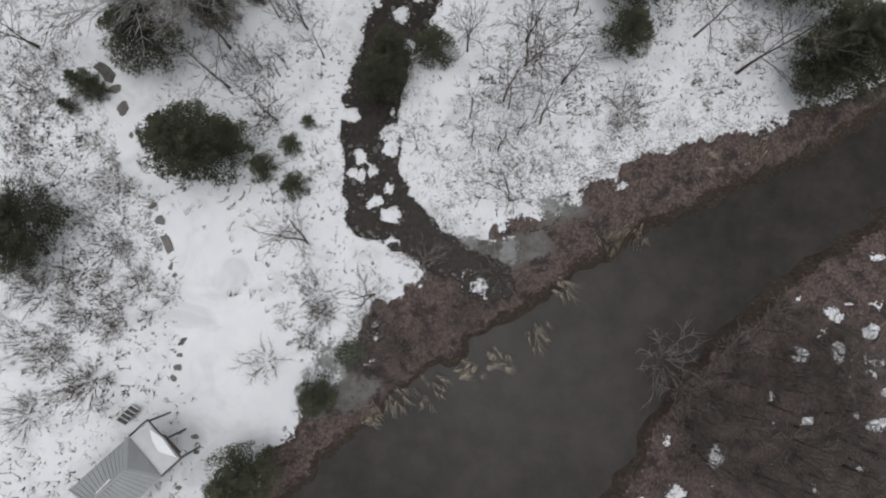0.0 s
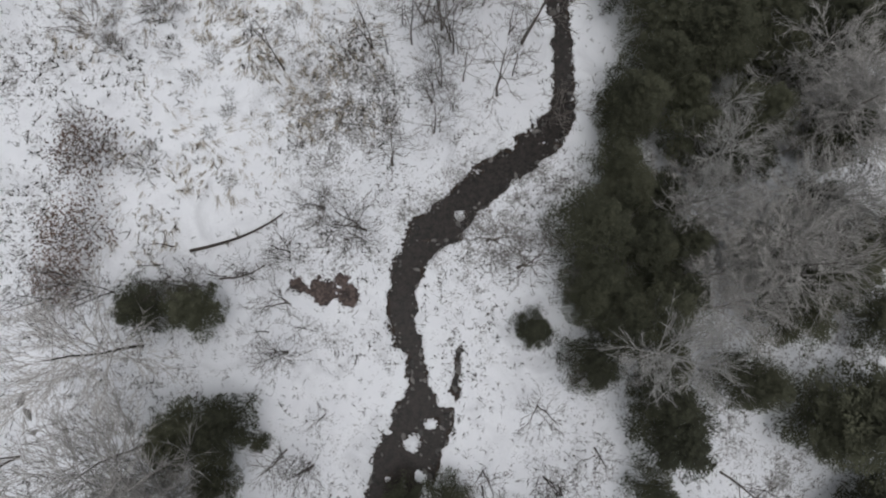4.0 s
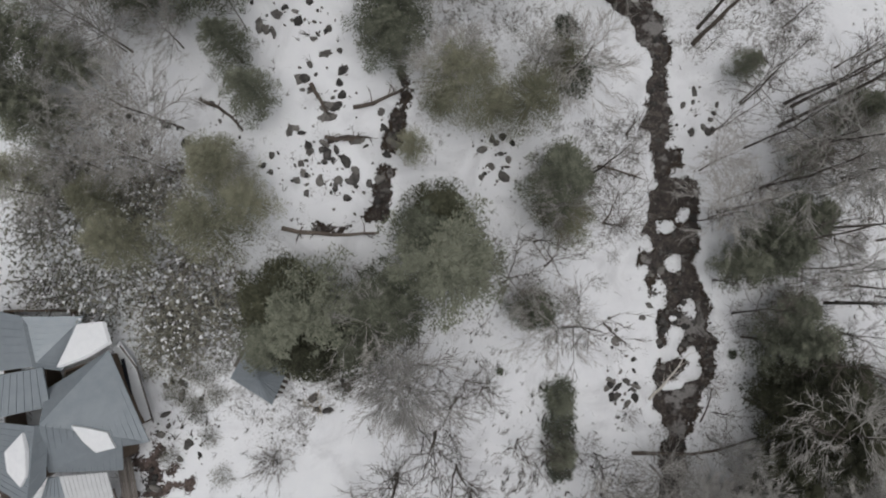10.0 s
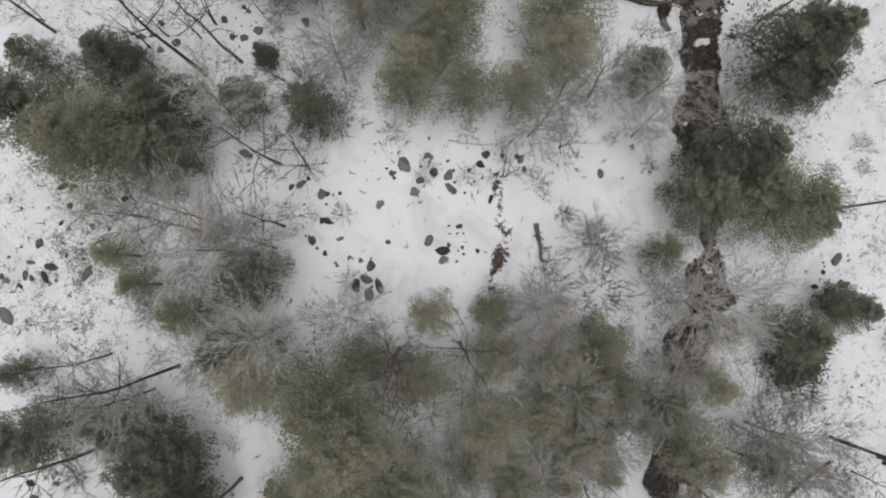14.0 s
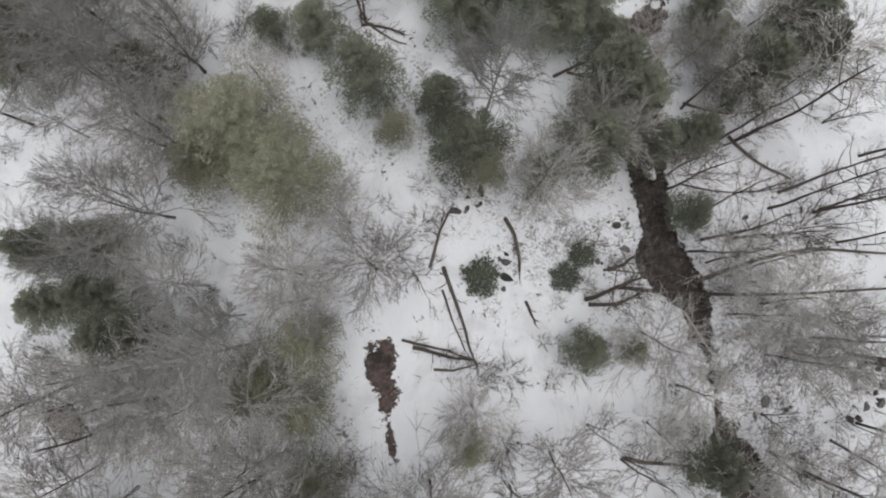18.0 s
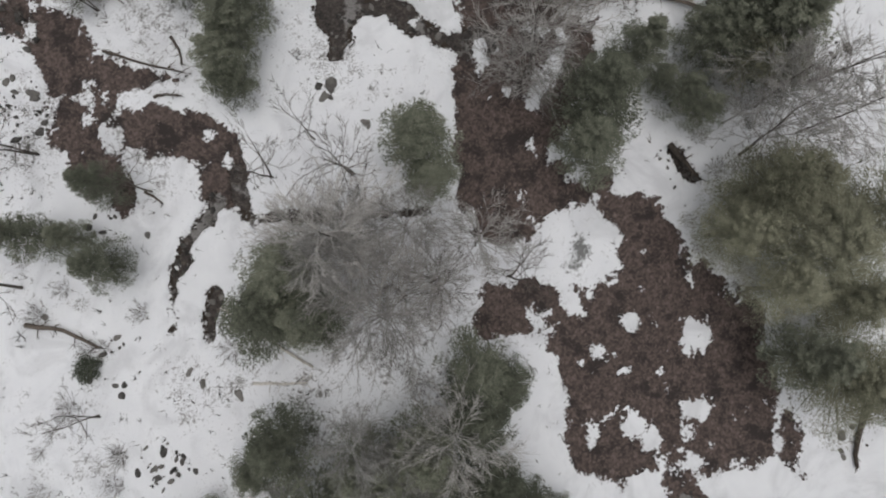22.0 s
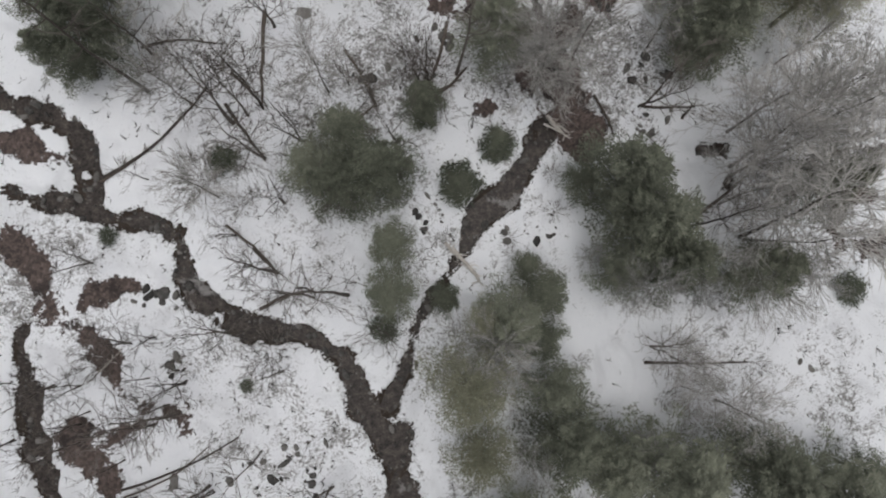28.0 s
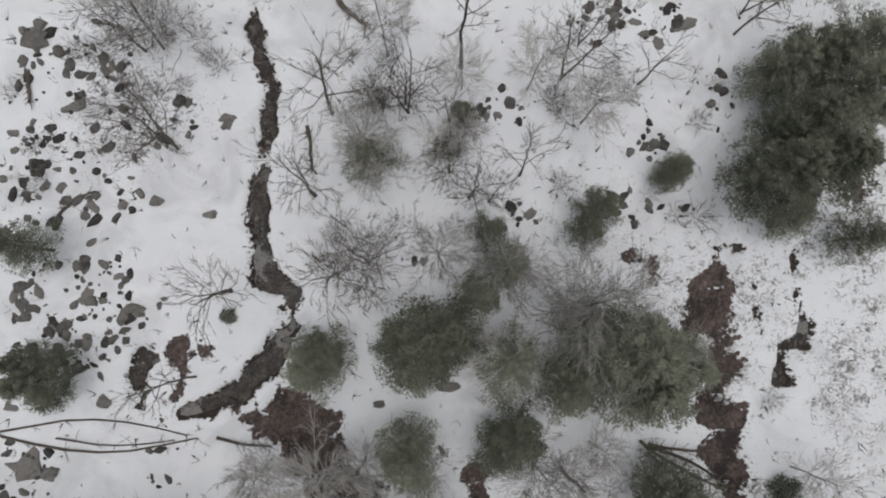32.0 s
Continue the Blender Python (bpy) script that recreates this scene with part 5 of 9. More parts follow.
seam_between((-17.83, -6.96, 8.40), (-15.73, -9.17, 8.40), 0.07, TIMBER, cabin, "beam")
seam_between((-15.73, -9.17, 8.40), (-16.86, -10.21, 8.40), 0.07, TIMBER, cabin, "beam")
seam_between((-17.83, -6.96, 8.40), (-18.89, -7.95, 8.40), 0.06, TIMBER, cabin, "beam")
seam_between((-17.74, -7.04, 8.50), (-17.74, -7.04, 5.6), 0.07, TIMBER, cabin, "post")
seam_between((-16.73, -8.08, 8.50), (-16.73, -8.08, 5.6), 0.07, TIMBER, cabin, "post")
seam_between((-15.76, -9.15, 8.50), (-15.76, -9.15, 5.6), 0.07, TIMBER, cabin, "post")
walls(cabin, [(-20.82, -10.77), (-18.85, -9.01), (-17.98, -8.40), (-16.90, -9.51), (-17.68, -10.16), (-18.90, -11.39), (-20.08, -12.36)], 5.9, 8.5, WALLWOOD)
seam_between((-18.92, -7.94, 8.60), (-18.54, -7.64, 9.40), 0.16, PALEMETAL, cabin, "vent_pipe")

frame_box = thing("cold_frame", "cold frame with dark glazed panels in a wooden frame", "cold frame")
frame_box.location = (-20.67, -7.25, 5.42)
slab("pane", [(-21.10, -7.49, 5.77), (-20.90, -7.29, 5.77), (-20.35, -7.58, 5.77), (-20.55, -7.77, 5.77)], 0.05, DARKGLASS, frame_box)
slab("pane", [(-20.87, -7.25, 5.77), (-20.67, -7.05, 5.77), (-20.12, -7.35, 5.77), (-20.31, -7.54, 5.77)], 0.05, DARKGLASS, frame_box)
slab("pane", [(-20.63, -7.01, 5.77), (-20.44, -6.81, 5.77), (-19.88, -7.12, 5.77), (-20.08, -7.31, 5.77)], 0.05, DARKGLASS, frame_box)
slab("pane", [(-20.40, -6.77, 5.77), (-20.21, -6.57, 5.77), (-19.65, -6.89, 5.77), (-19.85, -7.08, 5.77)], 0.05, DARKGLASS, frame_box)
seam_between((-21.11, -7.50, 5.79), (-20.55, -7.78, 5.79), 0.045, BIRCH, frame_box, "bar")
seam_between((-20.87, -7.26, 5.79), (-20.32, -7.55, 5.79), 0.045, BIRCH, frame_box, "bar")
seam_between((-20.64, -7.03, 5.79), (-20.09, -7.32, 5.79), 0.045, BIRCH, frame_box, "bar")
seam_between((-20.41, -6.79, 5.79), (-19.86, -7.10, 5.79), 0.045, BIRCH, frame_box, "bar")
seam_between((-20.18, -6.55, 5.79), (-19.62, -6.87, 5.79), 0.045, BIRCH, frame_box, "bar")
slab("side_board", [(-21.12, -7.51, 5.77), (-20.19, -6.55, 5.77), (-20.44, -6.64, 5.27), (-21.39, -7.60, 5.27)], 0.05, TIMBER, frame_box)
slab("side_board", [(-20.19, -6.55, 5.77), (-19.63, -6.87, 5.77), (-19.88, -6.96, 5.27), (-20.44, -6.64, 5.27)], 0.05, TIMBER, frame_box)
slab("side_board", [(-19.63, -6.87, 5.77), (-20.56, -7.79, 5.77), (-20.83, -7.88, 5.27), (-19.88, -6.96, 5.27)], 0.05, TIMBER, frame_box)
slab("side_board", [(-20.56, -7.79, 5.77), (-21.12, -7.51, 5.77), (-21.39, -7.60, 5.27), (-20.83, -7.88, 5.27)], 0.05, TIMBER, frame_box)
hoop(47.07, 233.48, 0.42, STONE, "dark old tyre lying half buried in snow")
hoop(-20.02, 64.05, 0.36, PALEMETAL, "pale metal ring lying in the snow")

UNDERGROWTH = {"bush": [], "bare": []}


def sow(kind, x, y, size, rnd):
    """Add one plant to the joined undergrowth."""
    for ob in KINDS[kind][rnd.randrange(len(KINDS[kind]))].children:
        me = ob.data
        co = np.empty(len(me.vertices) * 3, dtype=np.float32)
        me.vertices.foreach_get("co", co)
        co = co.reshape(-1, 3) * size
        a = rnd.uniform(0, 6.28)
        turned = np.stack([co[:, 0] * math.cos(a) - co[:, 1] * math.sin(a) + x, co[:, 0] * math.sin(a) + co[:, 1] * math.cos(a) + y, co[:, 2] + ground_z(x, y)], 1)
        loops = np.empty(len(me.loops), dtype=np.int32)
        me.loops.foreach_get("vertex_index", loops)
        starts = np.empty(len(me.polygons), dtype=np.int32)
        me.polygons.foreach_get("loop_start", starts)
        UNDERGROWTH[kind].append((turned, loops, starts))


def join_undergrowth(kind, name, label, category, mat):
    co, loops, starts, v, l = [], [], [], 0, 0
    for c, lo, st in UNDERGROWTH[kind]:
        co.append(c)
        loops.append(lo + v)
        starts.append(st + l)
        v, l = v + len(c), l + len(lo)
    co, loops, starts = np.concatenate(co), np.concatenate(loops), np.concatenate(starts)
    me = bpy.data.meshes.new(name)
    me.vertices.add(len(co))
    me.vertices.foreach_set("co", co.ravel().astype(np.float32))
    me.loops.add(len(loops))
    me.loops.foreach_set("vertex_index", loops.astype(np.int32))
    me.polygons.add(len(starts))
    me.polygons.foreach_set("loop_start", starts.astype(np.int32))
    me.update(calc_edges=True)
    me.materials.append(mat)
    tagged(new(name, me), label, category, kind="stuff")


def thicket(kind, x, y, rx, ry, turn, count, size):
    """Undergrowth scattered in an oval."""
    rnd = random.Random(int(x * 31 + y * 17) + count)
    for _ in range(count):
        a, d = rnd.uniform(0, 6.28), math.sqrt(rnd.random())
        u, v = rx * d * math.cos(a), ry * d * math.sin(a)
        px, py = x + u * math.cos(turn) - v * math.sin(turn), y + u * math.sin(turn) + v * math.cos(turn)
        if not in_water(px, py):
            if kind in ("bush", "bare"):
                sow(kind, px, py, size * rnd.uniform(0.7, 1.25), rnd)
            else:
                grow(kind, (px, py, size * rnd.uniform(0.7, 1.25)))


def in_water(x, y):
    i = min(max(int(np.searchsorted(gy, y)), 0), rows - 1)
    j = min(max(int(np.searchsorted(GX[i], x)), 0), cols - 1)
    return wet[i, j] < 0.1 or river[i, j] < 0.3 or trodden[i, j] > 0.5


thicket("bush", -24.2, -0.9, 6.1, 6.8, 0.00, 32, 1.00)
thicket("bush", -25.1, 6.6, 3.6, 5.4, 0.00, 9, 1.00)
thicket("bush", -13.9, 4.3, 4.6, 7.6, 0.00, 9, 1.00)
thicket("bare", 22.0, -7.0, 6.8, 5.6, 0.00, 64, 0.75)
thicket("bare", 3.4, 13.9, 4.7, 5.1, 0.00, 12, 0.75)
thicket("bush", -9.8, -0.2, 2.3, 3.8, 0.00, 5, 1.00)
thicket("bare", -12.3, 16.1, 3.9, 3.9, 0.00, 10, 0.75)
thicket("bush", -3.6, -4.0, 4.6, 2.3, 0.00, 10, 1.00)
thicket("bush", 22.0, -6.2, 7.1, 6.4, 0.00, 46, 1.00)
thicket("bare", -19.9, 30.9, 6.3, 4.8, -0.00, 14, 0.75)
thicket("bare", -10.0, 27.8, 3.9, 5.9, -0.00, 8, 0.75)
thicket("bush", -13.6, 45.3, 11.1, 8.1, -0.01, 26, 1.00)
thicket("bare", -0.6, 48.0, 4.8, 7.1, -0.01, 16, 0.75)
thicket("pale", 19.2, 43.1, 10.0, 10.0, -0.01, 5, 3.00)
thicket("bush", 19.2, 43.1, 10.0, 10.0, -0.01, 14, 1.00)
thicket("bush", -12.8, 61.4, 4.3, 7.2, -0.03, 7, 1.00)
thicket("bare", -1.0, 69.8, 5.6, 8.3, -0.03, 10, 0.75)
thicket("bush", 12.7, 71.7, 5.8, 5.8, -0.03, 14, 1.00)
thicket("bare", 22.3, 65.6, 6.2, 9.7, -0.03, 16, 0.75)
thicket("bush", -21.1, 56.7, 7.2, 6.4, -0.03, 16, 1.00)
thicket("bare", 22.0, 54.0, 6.3, 4.7, -0.03, 10, 0.75)
thicket("bare", 0.8, 74.4, 7.3, 6.6, -0.04, 9, 0.75)
thicket("bare", 20.3, 82.8, 6.3, 13.0, -0.04, 22, 0.75)
thicket("bush", 20.3, 82.8, 6.3, 13.0, -0.04, 14, 1.00)
thicket("bush", 5.4, 87.0, 4.4, 7.3, -0.04, 12, 1.00)
thicket("bush", -19.1, 88.7, 7.5, 7.2, -0.04, 14, 1.00)
thicket("bare", 17.0, 69.9, 7.5, 4.5, -0.04, 12, 0.75)
thicket("bush", 2.1, 105.8, 8.6, 9.2, -0.07, 26, 1.00)
thicket("bush", 18.0, 103.5, 7.0, 11.2, -0.07, 18, 1.00)
thicket("bush", -18.8, 109.5, 5.9, 5.3, -0.07, 12, 1.00)
thicket("bare", 19.5, 98.1, 5.6, 5.6, -0.07, 10, 0.75)
thicket("bare", -16.2, 103.4, 7.4, 7.4, -0.07, 10, 0.75)
thicket("bush", -5.0, 126.5, 9.1, 7.6, -0.13, 22, 1.00)
thicket("bush", 9.3, 121.9, 7.4, 10.1, -0.13, 26, 1.00)
thicket("bare", -16.9, 132.9, 7.5, 4.7, -0.13, 14, 0.75)
thicket("bush", 22.0, 123.8, 4.1, 8.6, -0.13, 10, 1.00)
thicket("bush", -13.2, 117.1, 7.2, 4.3, -0.13, 14, 1.00)
thicket("bush", -16.6, 149.3, 6.8, 8.0, -0.20, 22, 1.00)
thicket("bush", -5.1, 143.8, 7.4, 8.0, -0.20, 18, 1.00)
thicket("bush", 8.4, 145.2, 6.8, 8.5, -0.20, 18, 1.00)
thicket("bush", 21.6, 142.8, 6.3, 8.7, -0.20, 18, 1.00)
thicket("bare", 21.6, 142.8, 6.3, 8.7, -0.20, 12, 0.75)
thicket("bush", -4.1, 132.8, 9.0, 3.6, -0.20, 14, 1.00)
thicket("bush", -15.5, 160.0, 6.8, 9.2, -0.25, 22, 1.00)
thicket("bush", 2.2, 160.6, 8.1, 7.4, -0.25, 14, 1.00)
thicket("bush", 21.8, 154.4, 6.9, 9.6, -0.25, 18, 1.00)
thicket("bare", 21.8, 154.4, 6.9, 9.6, -0.25, 12, 0.75)
thicket("bush", -5.2, 170.3, 13.8, 3.1, -0.32, 18, 1.00)
thicket("bush", 19.4, 161.8, 7.4, 6.0, -0.32, 14, 1.00)
thicket("bush", -13.5, 188.2, 3.6, 5.2, -0.32, 8, 1.00)
thicket("bush", -10.8, 198.3, 4.2, 6.5, -0.40, 10, 1.00)
thicket("bush", 3.7, 192.2, 7.2, 6.5, -0.40, 12, 1.00)
thicket("bush", 28.9, 187.3, 6.1, 6.1, -0.40, 8, 1.00)
thicket("bush", -1.3, 221.0, 5.4, 8.3, -0.44, 14, 1.00)
thicket("bare", -1.3, 221.0, 5.4, 8.3, -0.44, 10, 0.75)
thicket("bare", 18.7, 216.3, 5.3, 5.3, -0.44, 12, 0.75)
thicket("bush", 32.5, 201.8, 6.5, 11.4, -0.44, 14, 1.00)
thicket("bare", 28.7, 209.0, 3.9, 5.9, -0.44, 8, 0.75)
thicket("bare", 18.0, 228.1, 7.9, 11.0, -0.24, 12, 0.75)
thicket("bare", 36.3, 225.1, 8.6, 7.7, -0.24, 20, 0.75)
thicket("bare", 3.0, 224.0, 6.1, 4.3, -0.24, 10, 0.75)
thicket("bush", 36.3, 225.1, 8.6, 7.7, -0.24, 10, 1.00)
thicket("bare", 18.0, 252.6, 8.4, 7.5, -0.16, 16, 0.75)
thicket("bush", 37.3, 248.1, 8.0, 9.2, -0.16, 24, 1.00)
thicket("bare", 11.2, 246.1, 6.5, 5.9, -0.16, 12, 0.75)
thicket("bush", 15.9, 270.6, 7.2, 8.3, -0.11, 26, 1.00)
thicket("bare", 15.9, 270.6, 7.2, 8.3, -0.11, 10, 0.75)
thicket("bush", 40.0, 269.6, 6.4, 8.2, -0.11, 14, 1.00)
thicket("bush", 47.4, 270.2, 5.8, 6.4, -0.11, 12, 1.00)
thicket("bare", 24.3, 260.3, 7.2, 3.4, -0.11, 10, 0.75)
thicket("bush", 30.3, 292.4, 7.4, 7.9, -0.12, 20, 1.00)
thicket("bare", 30.3, 292.4, 7.4, 7.9, -0.12, 10, 0.75)
thicket("bush", 17.3, 297.8, 6.0, 4.9, -0.12, 12, 1.00)
thicket("bush", 43.3, 293.8, 5.7, 5.7, -0.12, 14, 1.00)
thicket("bush", 34.9, 283.4, 8.4, 5.1, -0.12, 14, 1.00)
thicket("bush", 42.9, 279.6, 5.6, 3.4, -0.12, 8, 1.00)
thicket("bush", 22.7, 81.0, 6.1, 6.5, -0.03, 26, 1.00)
thicket("bush", 22.1, 82.0, 5.2, 10.4, -0.04, 24, 1.00)
thicket("bare", 21.8, 86.4, 5.6, 9.3, -0.04, 12, 0.75)
thicket("laurel", -20.0, 87.9, 6.6, 7.6, -0.04, 18, 1.20)
thicket("pale", 18.9, 71.7, 6.8, 5.6, -0.04, 3, 3.00)
thicket("pale", 22.9, 86.4, 4.4, 10.4, -0.04, 2, 3.00)
thicket("pale", 12.7, 71.7, 5.8, 5.8, -0.03, 2, 3.00)
thicket("hemlock", 22.3, 69.5, 6.2, 8.6, -0.03, 8, 2.00)
thicket("hemlock", 21.4, 45.9, 8.8, 9.2, -0.01, 8, 2.00)
join_undergrowth("bush", "brushwood", "thin leafless brushwood scattered through the snow", "brushwood", BRUSH)
join_undergrowth("bare", "saplings", "thin leafless saplings standing through the wood", "saplings", TWIGS)


# ---- plants, from the river up the valley ----
grow("hemlock", (-12.6, -10.8, 2.29), (-8.6, -6.1, 1.44), (-26.4, 3.0, 1.67), (-25.5, 5.0, 1.99), (-15.8, 9.5, 2.30), (-14.2, 10.2, 1.44), (24.5, 14.8, 1.83), (-4.4, 15.0, 1.91), (25.5, 15.6, 2.68), (-19.0, 16.5, 2.01), (-4.0, 16.9, 1.50), (27.2, 17.3, 2.18), (11.9, 17.6, 1.70), (-15.1, 19.0, 1.62), (12.9, 21.4, 2.27), (-16.6, 21.9, 1.95), (22.8, 22.2, 2.20), (-14.5, 22.3, 1.64), (24.5, 22.5, 3.06), (26.5, 23.4, 2.19), (4.6, 27.9, 1.50), (26.8, 28.7, 2.07), (20.7, 29.0, 2.09), (-16.3, 29.5, 1.49), (-19.0, 29.6, 1.59), (21.4, 30.9, 2.18), (20.6, 31.0, 2.25), (22.6, 31.1, 2.13), (21.7, 31.8, 1.85), (24.5, 32.4, 2.18))
grow("hemlock", (23.5, 36.4, 1.75), (10.4, 38.8, 1.84), (24.5, 40.7, 2.10), (19.1, 42.8, 1.86), (28.0, 47.4, 2.32), (24.8, 47.6, 1.97), (27.8, 47.8, 2.20), (25.2, 47.8, 2.16), (27.8, 50.5, 2.23), (11.7, 51.6, 1.85), (22.6, 52.7, 1.56), (11.8, 53.1, 2.26), (11.9, 54.6, 2.02), (25.8, 59.2, 1.70), (4.0, 59.2, 2.16), (14.3, 59.4, 1.50), (23.5, 59.7, 1.50), (17.5, 60.0, 1.78), (6.4, 60.1, 2.15), (11.8, 60.7, 2.25), (3.9, 61.0, 2.03), (17.6, 61.4, 1.92), (23.8, 61.8, 1.84), (-3.4, 62.0, 1.89), (11.2, 62.1, 2.26), (-3.4, 62.2, 2.17), (26.0, 62.4, 1.95), (13.7, 63.5, 1.60), (8.5, 65.7, 1.48), (20.2, 68.4, 2.08))
grow("hemlock", (27.8, 68.7, 1.82), (20.8, 68.9, 2.00), (28.0, 68.9, 1.81), (18.4, 71.2, 1.85), (27.6, 72.2, 2.07), (21.2, 73.9, 2.80), (19.0, 74.9, 2.02), (27.0, 75.6, 1.76), (20.0, 77.0, 2.64), (-9.3, 80.7, 1.97), (-6.7, 82.0, 1.66), (-11.0, 83.3, 2.14), (-2.1, 87.6, 2.23))
grow("small_hemlock", (-10.4, 7.8, 0.83), (-12.4, 8.9, 0.89), (-10.7, 10.6, 0.68), (-15.7, 11.9, 0.56), (-9.6, 12.3, 0.57), (-24.2, 12.4, 0.64), (-22.5, 13.5, 0.64), (-23.0, 13.7, 0.98), (-1.1, 17.2, 1.44), (-13.0, 20.8, 0.61), (22.2, 169.5, 0.57))
grow("green_shrub", (-6.6, -3.5, 0.84), (-26.0, 51.9, 0.53), (-21.7, 58.5, 0.43), (-3.9, 69.5, 0.64), (-3.8, 69.6, 0.73), (5.0, 71.6, 0.93), (5.4, 72.5, 0.84), (5.1, 74.4, 1.11), (5.1, 76.4, 1.30), (1.3, 78.2, 0.43), (16.7, 78.5, 0.37), (6.6, 96.6, 1.39), (6.4, 99.7, 1.38), (18.2, 109.0, 1.83), (21.2, 111.9, 1.39), (-10.0, 129.1, 0.76), (-17.8, 130.0, 0.98), (0.4, 133.7, 1.23), (8.1, 151.1, 0.92), (9.5, 152.1, 0.93), (3.3, 152.3, 1.10), (22.5, 169.4, 0.61), (-12.4, 184.6, 0.95), (-10.7, 185.0, 0.80), (-10.7, 195.7, 1.28), (38.9, 200.9, 0.71), (31.6, 211.8, 1.13), (31.0, 212.1, 0.75), (28.7, 216.3, 0.61), (24.7, 219.7, 1.24))
grow("green_shrub", (21.2, 220.3, 0.93), (40.0, 223.0, 0.66), (44.7, 223.9, 0.90), (42.3, 224.4, 0.75), (32.7, 227.3, 0.47), (3.1, 228.8, 0.61), (1.1, 228.8, 1.06), (46.9, 229.4, 0.62), (9.7, 237.4, 0.73), (17.1, 246.2, 0.45), (49.4, 247.0, 0.91), (24.6, 248.2, 0.91), (32.7, 250.6, 0.92), (11.3, 254.8, 0.58), (29.6, 255.3, 1.22), (29.5, 255.4, 0.86), (31.9, 256.7, 0.61), (31.8, 257.1, 1.15), (17.5, 258.0, 0.89), (28.2, 259.1, 1.23), (11.8, 263.6, 1.09), (45.0, 268.6, 0.64), (22.6, 269.3, 0.85), (50.0, 271.3, 1.10), (48.0, 271.5, 1.10), (46.8, 274.3, 1.10), (47.6, 275.8, 0.83), (13.4, 284.8, 0.91), (21.6, 287.5, 0.41), (44.4, 292.1, 0.99))
grow("green_shrub", (33.1, 294.6, 0.85), (34.0, 296.5, 0.57))
grow("bare", (-4.5, -0.0, 0.87), (-5.2, 0.5, 1.13), (-1.9, 2.5, 1.04), (-9.7, 4.0, 1.13), (4.1, 6.8, 1.09), (2.8, 10.3, 0.63), (-2.2, 10.5, 0.79), (6.3, 12.3, 1.32), (-11.8, 12.4, 0.82), (1.6, 13.5, 0.89), (3.8, 13.9, 1.42), (-14.9, 14.4, 0.86), (-14.9, 14.5, 0.96), (7.9, 15.0, 0.89), (20.0, 15.8, 1.33), (-26.5, 16.4, 1.04), (5.4, 16.6, 1.34), (-14.9, 17.2, 1.15), (1.3, 17.5, 0.80), (17.1, 18.4, 1.03), (-11.8, 19.7, 1.02), (8.8, 20.0, 0.68), (-11.6, 20.1, 1.03), (-27.3, 20.4, 1.07), (5.1, 22.7, 0.87), (11.6, 24.7, 0.72), (7.7, 25.1, 0.81), (-11.5, 29.7, 0.89), (-15.4, 31.5, 0.76), (4.0, 32.0, 1.08))
grow("bare", (1.8, 33.9, 1.09), (-6.9, 34.2, 0.79), (-6.6, 34.8, 1.14), (-9.2, 36.1, 0.96), (-4.6, 39.2, 0.95), (-1.8, 41.6, 0.86), (-1.4, 41.7, 0.83), (6.6, 42.7, 0.91), (2.7, 44.5, 1.15), (-1.3, 45.0, 0.97), (-11.7, 45.2, 1.17), (0.3, 45.5, 0.81), (-6.0, 47.2, 0.89), (-0.4, 47.4, 0.80), (-3.3, 47.7, 0.84), (4.6, 48.1, 1.18), (-0.6, 48.2, 0.93), (-1.2, 49.0, 1.13), (-2.4, 49.4, 1.16), (-1.4, 50.2, 1.07), (-4.2, 50.6, 1.13), (-0.3, 51.0, 0.79), (-1.0, 51.3, 1.17), (-28.0, 51.9, 0.95), (-28.7, 51.9, 0.88), (2.8, 52.0, 1.13), (16.1, 52.2, 1.12), (-8.5, 52.6, 1.03), (0.2, 53.0, 1.02), (2.0, 53.2, 1.20))
grow("bare", (2.0, 53.4, 1.11), (1.1, 53.6, 0.87), (-1.5, 54.0, 0.76), (16.3, 54.8, 0.85), (21.8, 55.4, 1.00), (-0.8, 55.9, 1.16), (22.1, 55.9, 0.85), (16.4, 56.3, 0.90), (-3.8, 56.8, 1.06), (-4.0, 57.4, 1.05), (-3.6, 57.7, 1.16), (-23.3, 58.6, 0.80), (-23.4, 58.7, 0.98), (-1.0, 58.8, 1.14), (-12.2, 62.1, 1.07), (0.4, 65.7, 1.01), (2.9, 66.9, 1.05), (-8.9, 67.3, 0.77), (2.4, 67.6, 0.98), (-7.6, 70.2, 0.91), (-5.4, 72.0, 1.10), (-5.4, 72.3, 1.01), (-1.7, 72.4, 1.18), (2.3, 73.7, 0.82), (-3.1, 74.6, 1.14), (-1.6, 76.8, 1.02), (0.2, 77.2, 0.93), (-0.9, 77.8, 0.77), (5.6, 80.8, 1.18), (1.5, 83.8, 1.11))
